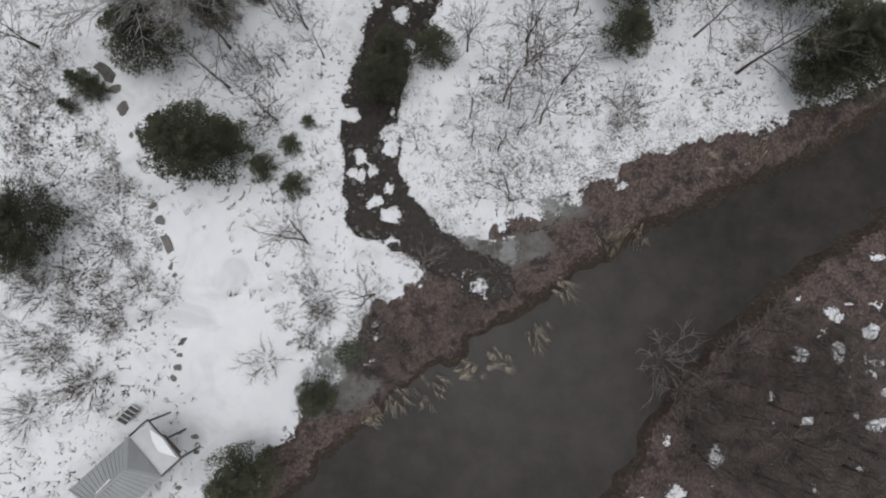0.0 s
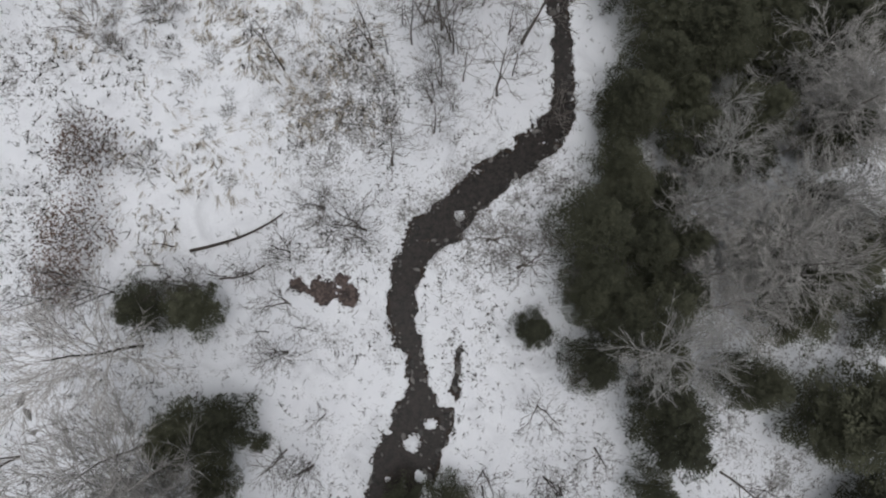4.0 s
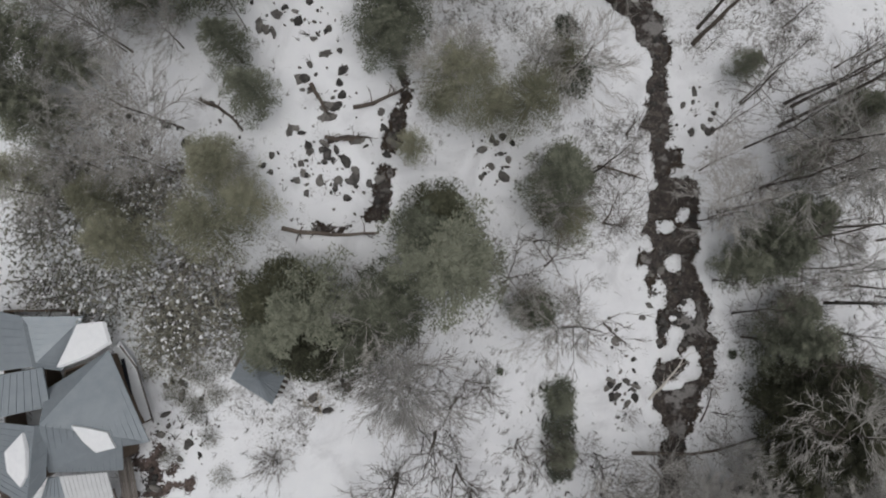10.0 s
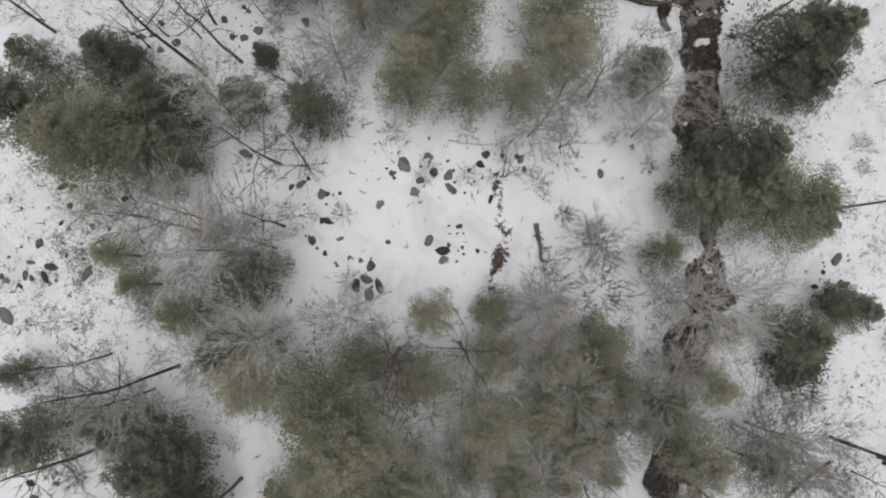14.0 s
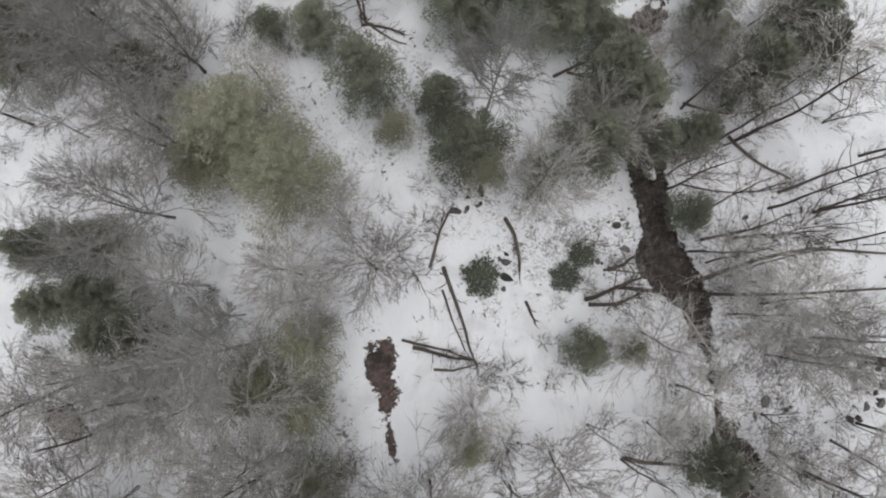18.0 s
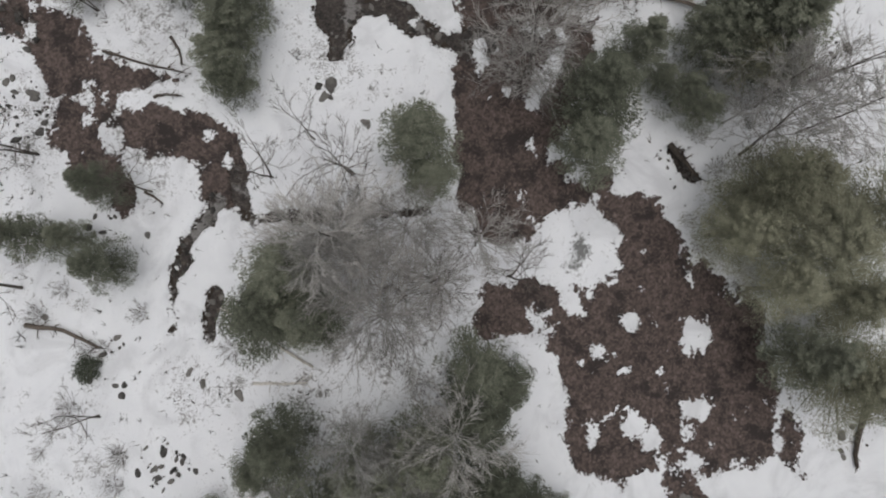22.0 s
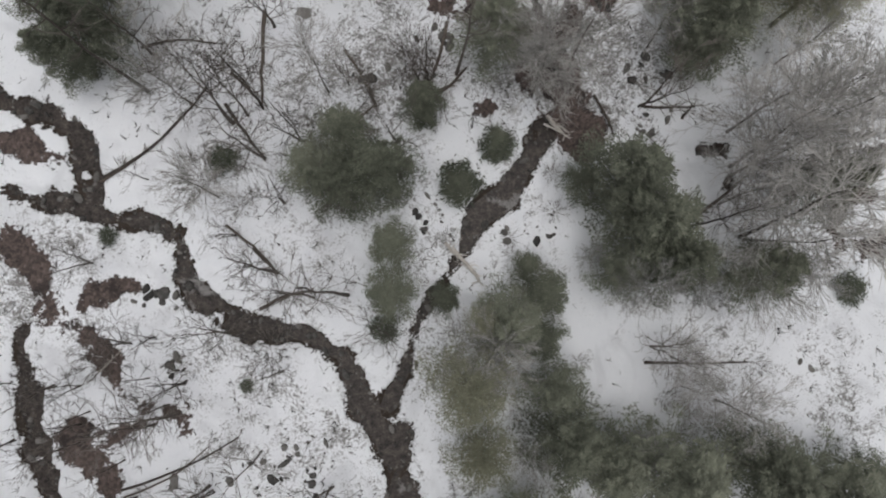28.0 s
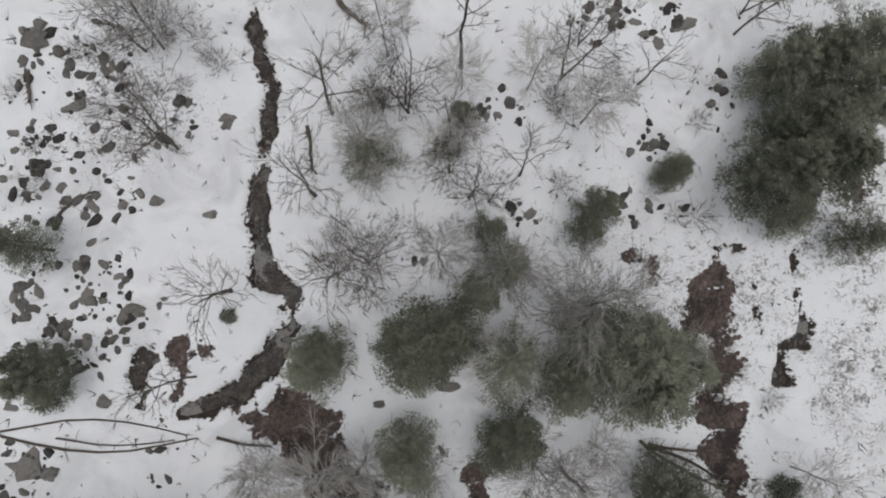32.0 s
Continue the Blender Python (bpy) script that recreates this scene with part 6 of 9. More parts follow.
grow("bare", (4.5, 84.8, 0.93), (3.8, 86.3, 0.84), (8.4, 87.3, 1.14), (7.8, 90.6, 0.89), (15.6, 92.9, 0.90), (10.1, 93.1, 0.77), (17.5, 94.6, 1.15), (1.9, 101.9, 0.94), (-0.2, 104.2, 1.04), (4.5, 105.0, 1.02), (9.8, 106.8, 0.76), (5.8, 107.6, 1.01), (-19.9, 109.6, 1.15), (-4.6, 111.9, 0.96), (-1.4, 112.6, 1.00), (-4.6, 112.8, 1.07), (-9.8, 119.7, 0.91), (-13.9, 119.8, 1.08), (2.0, 121.3, 0.76), (5.8, 122.9, 0.78), (-8.3, 122.9, 0.96), (-9.8, 123.1, 1.06), (26.1, 125.0, 1.02), (-7.7, 126.2, 1.02), (11.5, 132.4, 1.05), (3.1, 133.6, 0.92), (-12.8, 135.9, 1.03), (-15.3, 139.2, 0.89), (8.7, 140.1, 1.10), (1.9, 140.9, 1.06))
grow("bare", (7.2, 142.6, 0.80), (1.8, 147.9, 0.89), (10.7, 150.9, 0.95), (-0.1, 153.0, 0.83), (23.8, 162.1, 0.99), (28.0, 165.6, 0.75), (26.4, 165.8, 0.91), (-18.8, 166.8, 1.15), (-8.9, 167.3, 1.04), (0.6, 168.4, 1.13), (-1.5, 171.0, 0.88), (20.5, 171.4, 1.16), (-18.0, 171.6, 0.90), (13.9, 173.2, 0.93), (31.2, 174.0, 1.11), (33.3, 175.9, 0.87), (-1.0, 177.7, 0.82), (-3.8, 178.0, 0.94), (-2.7, 178.6, 0.94), (36.3, 186.7, 1.17), (-13.1, 186.8, 0.91), (13.2, 190.9, 1.09), (9.4, 192.4, 1.13), (-11.0, 193.0, 0.81), (33.8, 194.0, 1.15), (7.1, 200.0, 1.19), (-12.7, 201.6, 1.18), (2.8, 201.7, 0.95), (6.0, 202.8, 1.15), (-3.8, 203.7, 0.85))
grow("bare", (-9.0, 208.3, 1.17), (15.1, 208.5, 0.88), (35.5, 209.3, 0.77), (35.8, 209.4, 0.83), (27.0, 209.8, 1.05), (18.7, 213.0, 1.15), (27.7, 213.9, 1.06), (29.4, 214.2, 1.16), (-1.0, 214.5, 0.83), (16.0, 216.6, 0.84), (16.1, 216.7, 1.11), (17.6, 217.3, 1.01), (41.5, 217.5, 0.75), (17.5, 219.0, 0.88), (15.4, 220.7, 1.17), (18.6, 221.9, 1.14), (23.5, 223.1, 1.10), (33.8, 223.2, 1.16), (18.2, 223.4, 1.12), (21.7, 225.0, 0.96), (19.1, 225.6, 0.75), (15.6, 225.7, 0.90), (-2.7, 225.9, 0.85), (31.7, 226.0, 1.11), (29.2, 226.0, 1.13), (27.9, 226.0, 0.94), (16.9, 227.1, 0.77), (14.3, 227.4, 1.11), (29.6, 228.9, 1.19), (29.1, 230.0, 1.12))
grow("bare", (12.7, 230.2, 0.86), (27.6, 233.2, 0.99), (19.7, 235.3, 1.17), (19.9, 235.6, 0.92), (-0.2, 236.1, 0.81), (1.0, 236.5, 0.78), (21.6, 236.5, 1.03), (17.6, 236.8, 0.94), (15.4, 237.6, 1.12), (20.2, 238.9, 0.87), (20.8, 240.3, 1.00), (12.4, 240.6, 0.99), (14.7, 241.0, 0.90), (10.8, 241.3, 0.87), (9.5, 241.3, 0.81), (14.5, 241.4, 0.83), (17.4, 242.7, 0.79), (8.3, 244.5, 0.92), (51.2, 244.9, 1.01), (38.4, 245.4, 0.91), (13.4, 245.4, 1.07), (7.6, 247.6, 0.83), (16.9, 249.1, 0.84), (21.1, 250.3, 1.04), (26.6, 257.0, 0.91), (26.5, 257.7, 0.86), (19.5, 257.9, 0.89), (39.8, 258.2, 1.17), (18.3, 259.9, 1.06), (28.5, 260.1, 0.97))
grow("bare", (25.7, 260.1, 1.07), (19.0, 260.2, 0.89), (20.0, 260.6, 0.94), (14.8, 263.6, 0.94), (20.9, 264.6, 0.92), (43.2, 266.7, 0.99), (53.5, 268.4, 0.94), (51.4, 268.6, 0.94), (38.4, 268.9, 1.15), (37.2, 269.6, 1.11), (45.9, 270.4, 1.15), (30.6, 275.3, 0.87), (35.0, 277.2, 0.81), (12.3, 279.2, 1.03), (14.2, 279.6, 1.11), (21.8, 288.6, 1.00), (27.0, 288.8, 1.05), (28.5, 289.5, 1.08), (27.6, 291.3, 0.80), (33.9, 292.0, 0.83), (36.6, 292.8, 0.75), (26.4, 293.0, 1.01), (20.1, 295.8, 1.12), (31.3, 296.6, 1.05), (43.1, 296.7, 1.10), (27.6, 297.0, 1.15), (39.2, 297.5, 1.11), (48.3, 298.7, 0.81), (40.3, 299.1, 0.79), (48.8, 299.8, 0.79))
grow("bare", (19.1, 300.8, 0.77))
grow("bush", (13.9, -12.0, 1.39), (19.8, -12.0, 1.66), (27.8, -12.0, 1.66), (16.1, -10.6, 1.95), (23.2, -9.8, 1.95), (19.9, -8.4, 1.95), (26.2, -8.4, 1.67), (-7.7, -7.4, 1.13), (-26.4, -7.2, 1.31), (15.9, -6.2, 1.68), (-22.9, -5.2, 1.33), (-5.9, -4.4, 1.42), (14.5, -4.0, 1.69), (27.2, -4.0, 1.69), (-12.3, -4.0, 1.12), (-25.3, -3.7, 1.59), (-3.6, -3.3, 1.42), (19.0, -3.2, 1.41), (-9.7, -2.5, 1.14), (24.7, -2.5, 1.69), (-25.3, -2.3, 1.33), (-27.0, -2.3, 1.06), (-6.0, -2.2, 1.89), (-9.0, -1.0, 1.43), (1.0, -1.0, 1.14), (22.1, -1.0, 1.42), (-21.5, -0.9, 1.22), (-23.7, -0.9, 1.07), (-21.5, -0.2, 1.08), (-9.0, 0.4, 1.89))
grow("bush", (-26.1, 0.5, 1.33), (-18.2, 0.5, 0.69), (-20.2, 1.2, 1.37), (-9.7, 1.3, 1.15), (-26.2, 1.9, 1.34), (-24.2, 1.9, 1.07), (3.3, 2.0, 1.15), (-21.9, 3.4, 1.09), (10.2, 5.1, 1.15), (-23.2, 5.5, 1.08), (-20.6, 7.4, 0.82), (16.7, 8.9, 0.86), (-27.1, 10.2, 0.81), (-23.0, 10.2, 0.82), (-12.5, 12.4, 0.87), (-12.2, 12.6, 1.15), (11.7, 12.7, 0.87), (12.4, 13.0, 1.31), (-26.4, 13.5, 1.43), (13.8, 14.5, 0.73), (-13.6, 15.5, 1.15), (-25.2, 15.7, 1.09), (-19.5, 35.1, 0.66), (-20.3, 38.6, 1.60), (-21.4, 38.6, 0.53), (-16.2, 40.7, 0.81), (-24.8, 41.5, 1.08), (-10.4, 45.7, 0.70), (-7.1, 46.3, 1.00), (-18.9, 46.3, 0.82))
grow("bush", (-23.0, 46.7, 1.10), (-24.4, 48.2, 1.64), (-19.7, 48.9, 1.37), (-20.1, 49.6, 1.33), (-16.0, 51.4, 1.10), (-26.3, 51.5, 0.55), (-16.5, 51.6, 1.59), (-14.6, 53.3, 1.37), (-14.3, 53.7, 1.33), (-19.2, 58.1, 0.80), (-23.5, 58.7, 1.58), (-14.0, 59.1, 1.58), (-6.7, 60.8, 1.61), (-24.4, 63.2, 0.67), (-12.1, 63.2, 1.84), (-12.7, 63.2, 1.87), (-6.7, 63.5, 1.36), (5.4, 64.1, 1.43), (-27.9, 64.3, 1.07), (10.4, 65.1, 2.01), (-22.0, 65.2, 0.59), (8.2, 67.0, 2.01), (-8.9, 67.1, 1.19), (11.3, 68.1, 1.72), (-3.5, 69.6, 0.68), (8.6, 69.7, 1.72), (-7.4, 70.1, 1.34), (-5.2, 72.2, 0.81), (4.8, 72.8, 1.13), (-13.0, 73.3, 1.07))
grow("bush", (-13.2, 73.4, 0.68), (-6.7, 78.5, 1.76), (-5.3, 78.8, 2.11), (2.9, 82.3, 1.36), (3.1, 83.0, 1.64), (-18.6, 83.4, 1.55), (-25.2, 84.3, 1.53), (-15.3, 86.1, 1.25), (-21.0, 87.3, 1.48), (18.1, 107.3, 1.30), (2.8, 107.4, 1.48), (7.2, 114.2, 1.69), (4.4, 114.7, 1.87), (-6.6, 125.1, 1.12), (-8.1, 127.8, 1.14), (-17.7, 134.6, 0.59), (-13.8, 135.1, 0.71), (5.0, 141.5, 1.46), (2.2, 142.9, 1.19), (20.6, 143.6, 1.82), (24.3, 144.7, 1.56), (0.1, 145.1, 1.41), (19.2, 145.7, 1.56), (7.7, 145.9, 1.51), (3.4, 146.7, 0.97), (18.3, 148.3, 1.30), (23.5, 150.3, 1.52), (16.5, 150.4, 0.50), (-1.5, 154.8, 1.60), (0.7, 155.9, 0.93))
grow("bush", (22.7, 159.1, 1.55), (28.2, 163.8, 1.25), (-15.2, 185.5, 1.19), (-15.4, 187.6, 0.96), (-9.9, 199.3, 0.61), (26.4, 203.2, 1.32), (28.6, 203.6, 1.09), (26.3, 204.0, 1.46), (25.2, 205.1, 1.45), (22.1, 206.9, 1.45), (24.8, 207.6, 1.23), (23.0, 208.4, 1.96), (28.1, 208.5, 0.73), (21.5, 210.5, 1.23), (18.2, 211.5, 1.08), (19.6, 211.5, 1.21), (1.4, 219.7, 1.43), (1.6, 221.0, 1.19), (19.7, 223.2, 0.93), (36.3, 223.5, 0.68), (5.8, 223.6, 1.13), (34.5, 224.6, 0.92), (2.7, 229.0, 0.95), (1.4, 229.2, 1.19), (24.9, 230.0, 1.18), (0.3, 232.2, 1.19), (9.4, 237.3, 0.58), (27.5, 238.7, 0.96), (13.9, 247.8, 0.66), (18.4, 247.9, 1.32))
grow("bush", (9.7, 248.4, 1.32), (46.1, 254.4, 1.38), (18.0, 255.5, 1.12), (16.0, 257.3, 1.55), (17.0, 259.8, 0.89), (40.5, 261.9, 0.65), (19.1, 262.7, 1.26), (43.4, 264.8, 1.52), (46.3, 265.0, 1.30), (40.9, 265.6, 1.30), (32.4, 267.5, 0.87), (38.4, 271.7, 0.87), (35.9, 273.4, 1.08), (13.0, 273.5, 1.01), (21.8, 279.6, 1.01), (28.4, 287.8, 1.25), (39.2, 295.6, 1.06), (41.0, 296.5, 1.27), (29.7, 297.6, 0.85), (16.7, 300.8, 1.01), (21.6, 301.4, 0.62), (20.4, 302.0, 1.24), (19.1, 302.0, 1.43))
grow("pale", (-16.2, 18.5, 3.89), (-17.8, 19.9, 4.13), (-20.1, 20.9, 3.52), (-20.2, 27.1, 3.89), (15.8, 29.0, 2.37), (15.6, 31.2, 3.18), (18.4, 31.4, 2.85), (20.9, 31.8, 2.92), (19.3, 33.0, 3.00), (20.7, 33.3, 2.73), (19.3, 33.4, 2.55), (22.2, 33.6, 2.38), (25.0, 35.2, 2.85), (14.2, 35.8, 3.12), (21.9, 36.1, 3.21), (22.8, 40.1, 3.14), (18.4, 40.2, 2.47), (24.5, 40.8, 2.79), (23.4, 42.2, 2.57), (21.9, 44.4, 2.67), (10.6, 65.0, 2.14), (25.4, 66.3, 2.79), (15.8, 66.5, 2.75), (24.5, 67.9, 2.77), (23.8, 67.9, 2.74), (15.1, 68.5, 2.49), (16.1, 68.5, 2.93), (13.3, 69.2, 3.09), (7.8, 69.6, 3.24), (20.6, 70.5, 2.94))
grow("pale", (16.3, 70.9, 2.78), (11.1, 71.4, 2.77), (22.9, 71.6, 3.08), (22.6, 74.8, 2.76), (-4.7, 78.5, 2.25), (4.5, 81.6, 1.96), (-6.3, 81.9, 2.94), (2.8, 82.4, 1.69), (21.0, 83.9, 2.48), (18.7, 85.3, 2.03), (15.3, 87.4, 2.00), (4.7, 88.1, 1.93), (22.6, 88.5, 1.97), (23.3, 89.1, 2.33), (-22.5, 89.3, 2.23), (20.3, 89.9, 2.20), (-13.2, 90.2, 1.58), (23.0, 90.2, 2.29), (14.8, 90.5, 1.97), (-16.8, 90.7, 2.16), (-20.5, 90.8, 1.96), (-16.2, 93.1, 2.18), (-22.2, 94.0, 1.78), (-1.6, 95.4, 2.02), (5.7, 96.2, 2.25), (-0.5, 96.3, 1.87), (4.2, 96.7, 1.88), (-18.9, 97.3, 1.59), (-18.6, 97.3, 1.99), (-15.8, 97.4, 1.63))
grow("pale", (-0.8, 100.7, 2.38), (9.8, 101.5, 1.99), (2.9, 102.8, 2.60), (10.4, 103.2, 2.37), (-0.2, 104.0, 1.98), (13.8, 104.1, 1.92), (15.1, 105.5, 3.25), (-2.8, 105.6, 2.28), (2.2, 106.0, 2.53), (-1.7, 106.7, 2.03), (4.7, 107.0, 2.17), (7.0, 107.7, 2.11), (8.7, 108.3, 2.08), (10.7, 109.8, 2.16), (4.1, 109.8, 2.41), (-16.7, 110.6, 1.67), (-0.9, 111.0, 2.46), (-9.7, 111.4, 1.67), (-16.9, 112.2, 1.82), (2.5, 112.3, 2.14), (3.7, 112.5, 1.92), (11.3, 113.1, 2.49), (11.2, 113.2, 2.04), (-13.2, 113.7, 1.69), (2.6, 114.1, 2.38), (-6.5, 114.4, 1.35), (-10.5, 114.6, 2.00), (6.5, 117.1, 1.96), (-11.7, 118.6, 2.48), (-10.3, 118.6, 1.63))
grow("pale", (-13.5, 120.3, 2.14), (-18.7, 121.3, 1.39), (14.4, 123.2, 1.88), (10.5, 123.3, 1.86), (3.9, 123.6, 2.02), (5.3, 124.9, 2.19), (-11.6, 125.4, 1.64), (11.3, 125.4, 2.49), (8.1, 125.9, 2.43), (-5.9, 127.4, 1.90), (-5.9, 127.5, 1.66), (-1.6, 129.7, 1.80), (-3.7, 130.4, 2.10), (5.7, 131.5, 1.91), (-7.1, 132.1, 1.70), (15.0, 132.8, 1.95), (-6.9, 132.9, 2.35), (8.6, 133.8, 2.44), (10.7, 136.0, 1.87), (-6.7, 136.3, 3.34), (-14.4, 136.9, 2.49), (21.4, 137.6, 2.20), (16.5, 137.7, 2.40), (14.2, 138.1, 1.90), (-6.6, 138.8, 1.91), (-11.1, 139.6, 2.27), (-16.9, 139.6, 2.69), (-16.9, 140.7, 2.25), (-21.8, 141.4, 1.86), (10.8, 141.6, 1.82))
grow("pale", (4.6, 141.9, 2.49), (-2.1, 142.6, 3.54), (13.2, 143.2, 2.40), (20.6, 143.2, 2.07), (18.8, 143.6, 2.27), (21.8, 143.9, 2.31), (-6.9, 144.5, 1.82), (-19.8, 144.7, 2.27), (-9.4, 145.4, 2.55), (1.0, 145.8, 2.18), (-9.7, 146.1, 2.44), (-16.8, 146.2, 2.64), (17.3, 146.5, 2.27), (19.3, 146.6, 2.00), (11.8, 146.9, 2.23), (-18.2, 147.9, 2.31), (-7.8, 149.3, 2.31), (16.8, 149.8, 2.42), (-14.4, 150.0, 2.26), (-13.3, 150.2, 2.38), (-13.9, 150.4, 3.12), (-11.4, 150.4, 2.57), (-16.7, 151.2, 2.33), (-18.9, 152.2, 2.64), (-15.9, 152.3, 2.31), (-5.9, 153.5, 2.53), (-2.1, 154.1, 2.29), (-6.0, 154.8, 2.33), (7.2, 156.1, 2.22), (-2.9, 156.9, 1.94))
grow("pale", (13.0, 157.8, 2.25), (11.1, 158.6, 2.71), (20.1, 158.7, 2.61), (23.9, 158.7, 2.61), (-12.1, 159.6, 2.53), (-18.4, 159.8, 1.93), (19.8, 160.1, 1.71), (18.6, 162.0, 2.21), (23.5, 162.4, 2.12), (-10.9, 162.8, 2.77), (-10.6, 162.9, 2.78), (16.2, 163.1, 1.74), (-5.3, 164.8, 2.25), (-11.5, 165.1, 2.60), (-9.9, 166.3, 2.50), (11.8, 167.6, 2.39), (-13.3, 168.4, 2.34), (-14.5, 168.6, 2.09), (-13.2, 169.6, 2.10), (-12.5, 170.2, 2.45), (-0.2, 170.4, 1.96), (-9.6, 170.6, 2.23), (-14.3, 170.9, 2.75), (-11.1, 172.0, 2.16), (-1.7, 173.3, 1.70), (-11.6, 176.0, 1.95), (-15.0, 178.9, 1.44), (3.6, 184.0, 3.12), (6.3, 185.3, 2.38), (6.5, 191.4, 2.56))
grow("pale", (32.2, 191.7, 2.10), (28.7, 191.9, 2.52), (7.1, 191.9, 2.17), (8.8, 192.3, 2.20), (12.1, 193.3, 2.62), (30.6, 194.1, 2.25), (5.4, 194.6, 2.30), (31.0, 195.5, 2.28), (8.8, 195.5, 2.73), (5.6, 196.1, 3.34), (5.4, 196.5, 2.43), (6.2, 197.2, 2.29), (3.6, 197.7, 2.33), (18.3, 200.8, 2.79), (19.3, 201.5, 2.55), (22.7, 205.5, 2.56), (33.7, 205.8, 2.01), (21.3, 207.4, 2.81), (2.0, 218.4, 1.85), (-0.6, 219.2, 1.72), (39.8, 234.0, 2.11), (37.9, 234.0, 1.99), (3.6, 237.9, 1.69), (3.7, 241.0, 1.70), (41.3, 242.2, 2.23), (39.7, 243.1, 1.62), (39.4, 244.7, 1.76), (29.8, 246.6, 2.26), (43.4, 248.0, 2.26), (44.3, 250.3, 2.27))
grow("pale", (44.1, 250.5, 2.98), (43.2, 252.4, 2.13), (44.0, 253.8, 2.54), (47.8, 254.0, 1.93), (44.1, 254.3, 2.50), (48.0, 255.6, 2.23), (17.0, 256.1, 1.61), (44.3, 256.2, 3.11), (48.0, 256.5, 2.53), (48.8, 256.8, 1.89), (34.1, 259.5, 1.92), (47.4, 259.5, 2.17), (35.3, 259.8, 2.53), (16.5, 260.9, 1.84), (23.3, 261.0, 1.89), (40.6, 261.3, 1.67), (34.2, 261.3, 2.56), (32.3, 262.4, 1.85), (45.0, 264.6, 1.61), (43.2, 265.2, 1.98), (17.3, 266.4, 1.78), (24.3, 267.2, 1.59), (47.8, 267.5, 1.86), (14.2, 271.3, 2.31), (16.0, 271.9, 1.88), (12.5, 272.9, 1.51), (28.3, 274.1, 2.01), (28.3, 274.5, 2.68), (37.6, 274.8, 1.79), (45.8, 275.0, 1.19))
grow("pale", (30.1, 276.5, 1.67), (48.1, 276.9, 1.36), (27.7, 277.7, 2.13), (18.4, 278.1, 1.94), (36.8, 278.4, 1.56), (25.8, 278.7, 2.01), (35.2, 279.2, 1.75), (38.4, 279.3, 1.32), (30.0, 279.8, 1.75), (27.4, 279.9, 1.55), (25.6, 280.1, 2.34), (22.9, 280.4, 1.49), (39.5, 283.5, 1.99), (34.3, 284.3, 1.81), (37.7, 285.7, 2.22), (35.1, 288.0, 1.77), (32.1, 289.1, 1.54), (28.5, 289.3, 1.53), (29.4, 293.7, 1.89), (32.7, 294.0, 1.43), (33.9, 294.8, 1.19), (29.2, 294.9, 1.55), (40.0, 295.1, 1.79), (29.6, 296.9, 1.26), (37.5, 297.1, 1.56), (34.2, 297.5, 1.56), (30.7, 299.6, 1.31), (19.9, 300.8, 1.50))
grow("big_hemlock", (12.3, 23.7, 2.16), (17.5, 24.7, 2.26), (8.1, 25.8, 2.43), (12.7, 26.0, 2.20), (9.9, 28.6, 2.72), (11.9, 29.0, 2.54), (10.4, 29.9, 2.13), (8.0, 29.9, 2.27), (23.4, 30.3, 2.10), (13.1, 30.5, 2.50), (8.6, 31.0, 2.77), (19.4, 32.8, 2.12), (12.2, 33.1, 2.29), (13.9, 33.3, 2.46), (25.4, 33.6, 2.48), (11.6, 33.6, 2.53), (8.1, 34.4, 2.74), (10.1, 36.1, 2.39), (12.8, 36.4, 2.44), (10.8, 36.7, 2.50), (16.9, 38.8, 1.83), (19.0, 41.7, 2.34), (11.2, 41.8, 2.68), (11.5, 42.4, 2.24), (10.8, 42.8, 2.55), (15.1, 43.2, 2.28), (13.0, 45.3, 2.91), (20.8, 45.6, 2.60), (17.5, 46.7, 2.51), (23.3, 46.9, 2.86))
grow("big_hemlock", (16.1, 47.0, 3.18), (15.7, 47.2, 2.76), (19.8, 48.1, 2.91), (13.2, 48.5, 2.36), (23.3, 49.7, 2.29), (8.1, 58.5, 2.01), (12.6, 58.6, 1.84), (10.5, 59.7, 2.59), (23.9, 59.8, 2.19), (19.6, 59.8, 2.75), (4.4, 59.9, 2.78), (25.9, 60.7, 2.18), (18.6, 60.9, 2.22), (26.6, 61.1, 2.88), (15.0, 61.2, 2.39), (20.3, 61.2, 2.45), (23.2, 61.2, 2.77), (23.2, 61.8, 2.52), (17.9, 62.0, 2.39), (8.2, 62.3, 2.18), (16.9, 63.7, 2.90), (21.2, 65.1, 2.85), (24.4, 65.3, 2.84), (21.8, 65.5, 2.56), (23.7, 66.5, 2.09), (23.1, 67.5, 2.27), (20.1, 73.0, 2.50), (-8.0, 133.6, 2.55), (-9.9, 135.5, 1.76))
grow("russet", (-24.8, 31.3, 1.73), (-23.9, 34.2, 2.10), (-23.4, 39.3, 1.00), (-25.0, 65.1, 1.00), (-19.5, 65.2, 0.78))
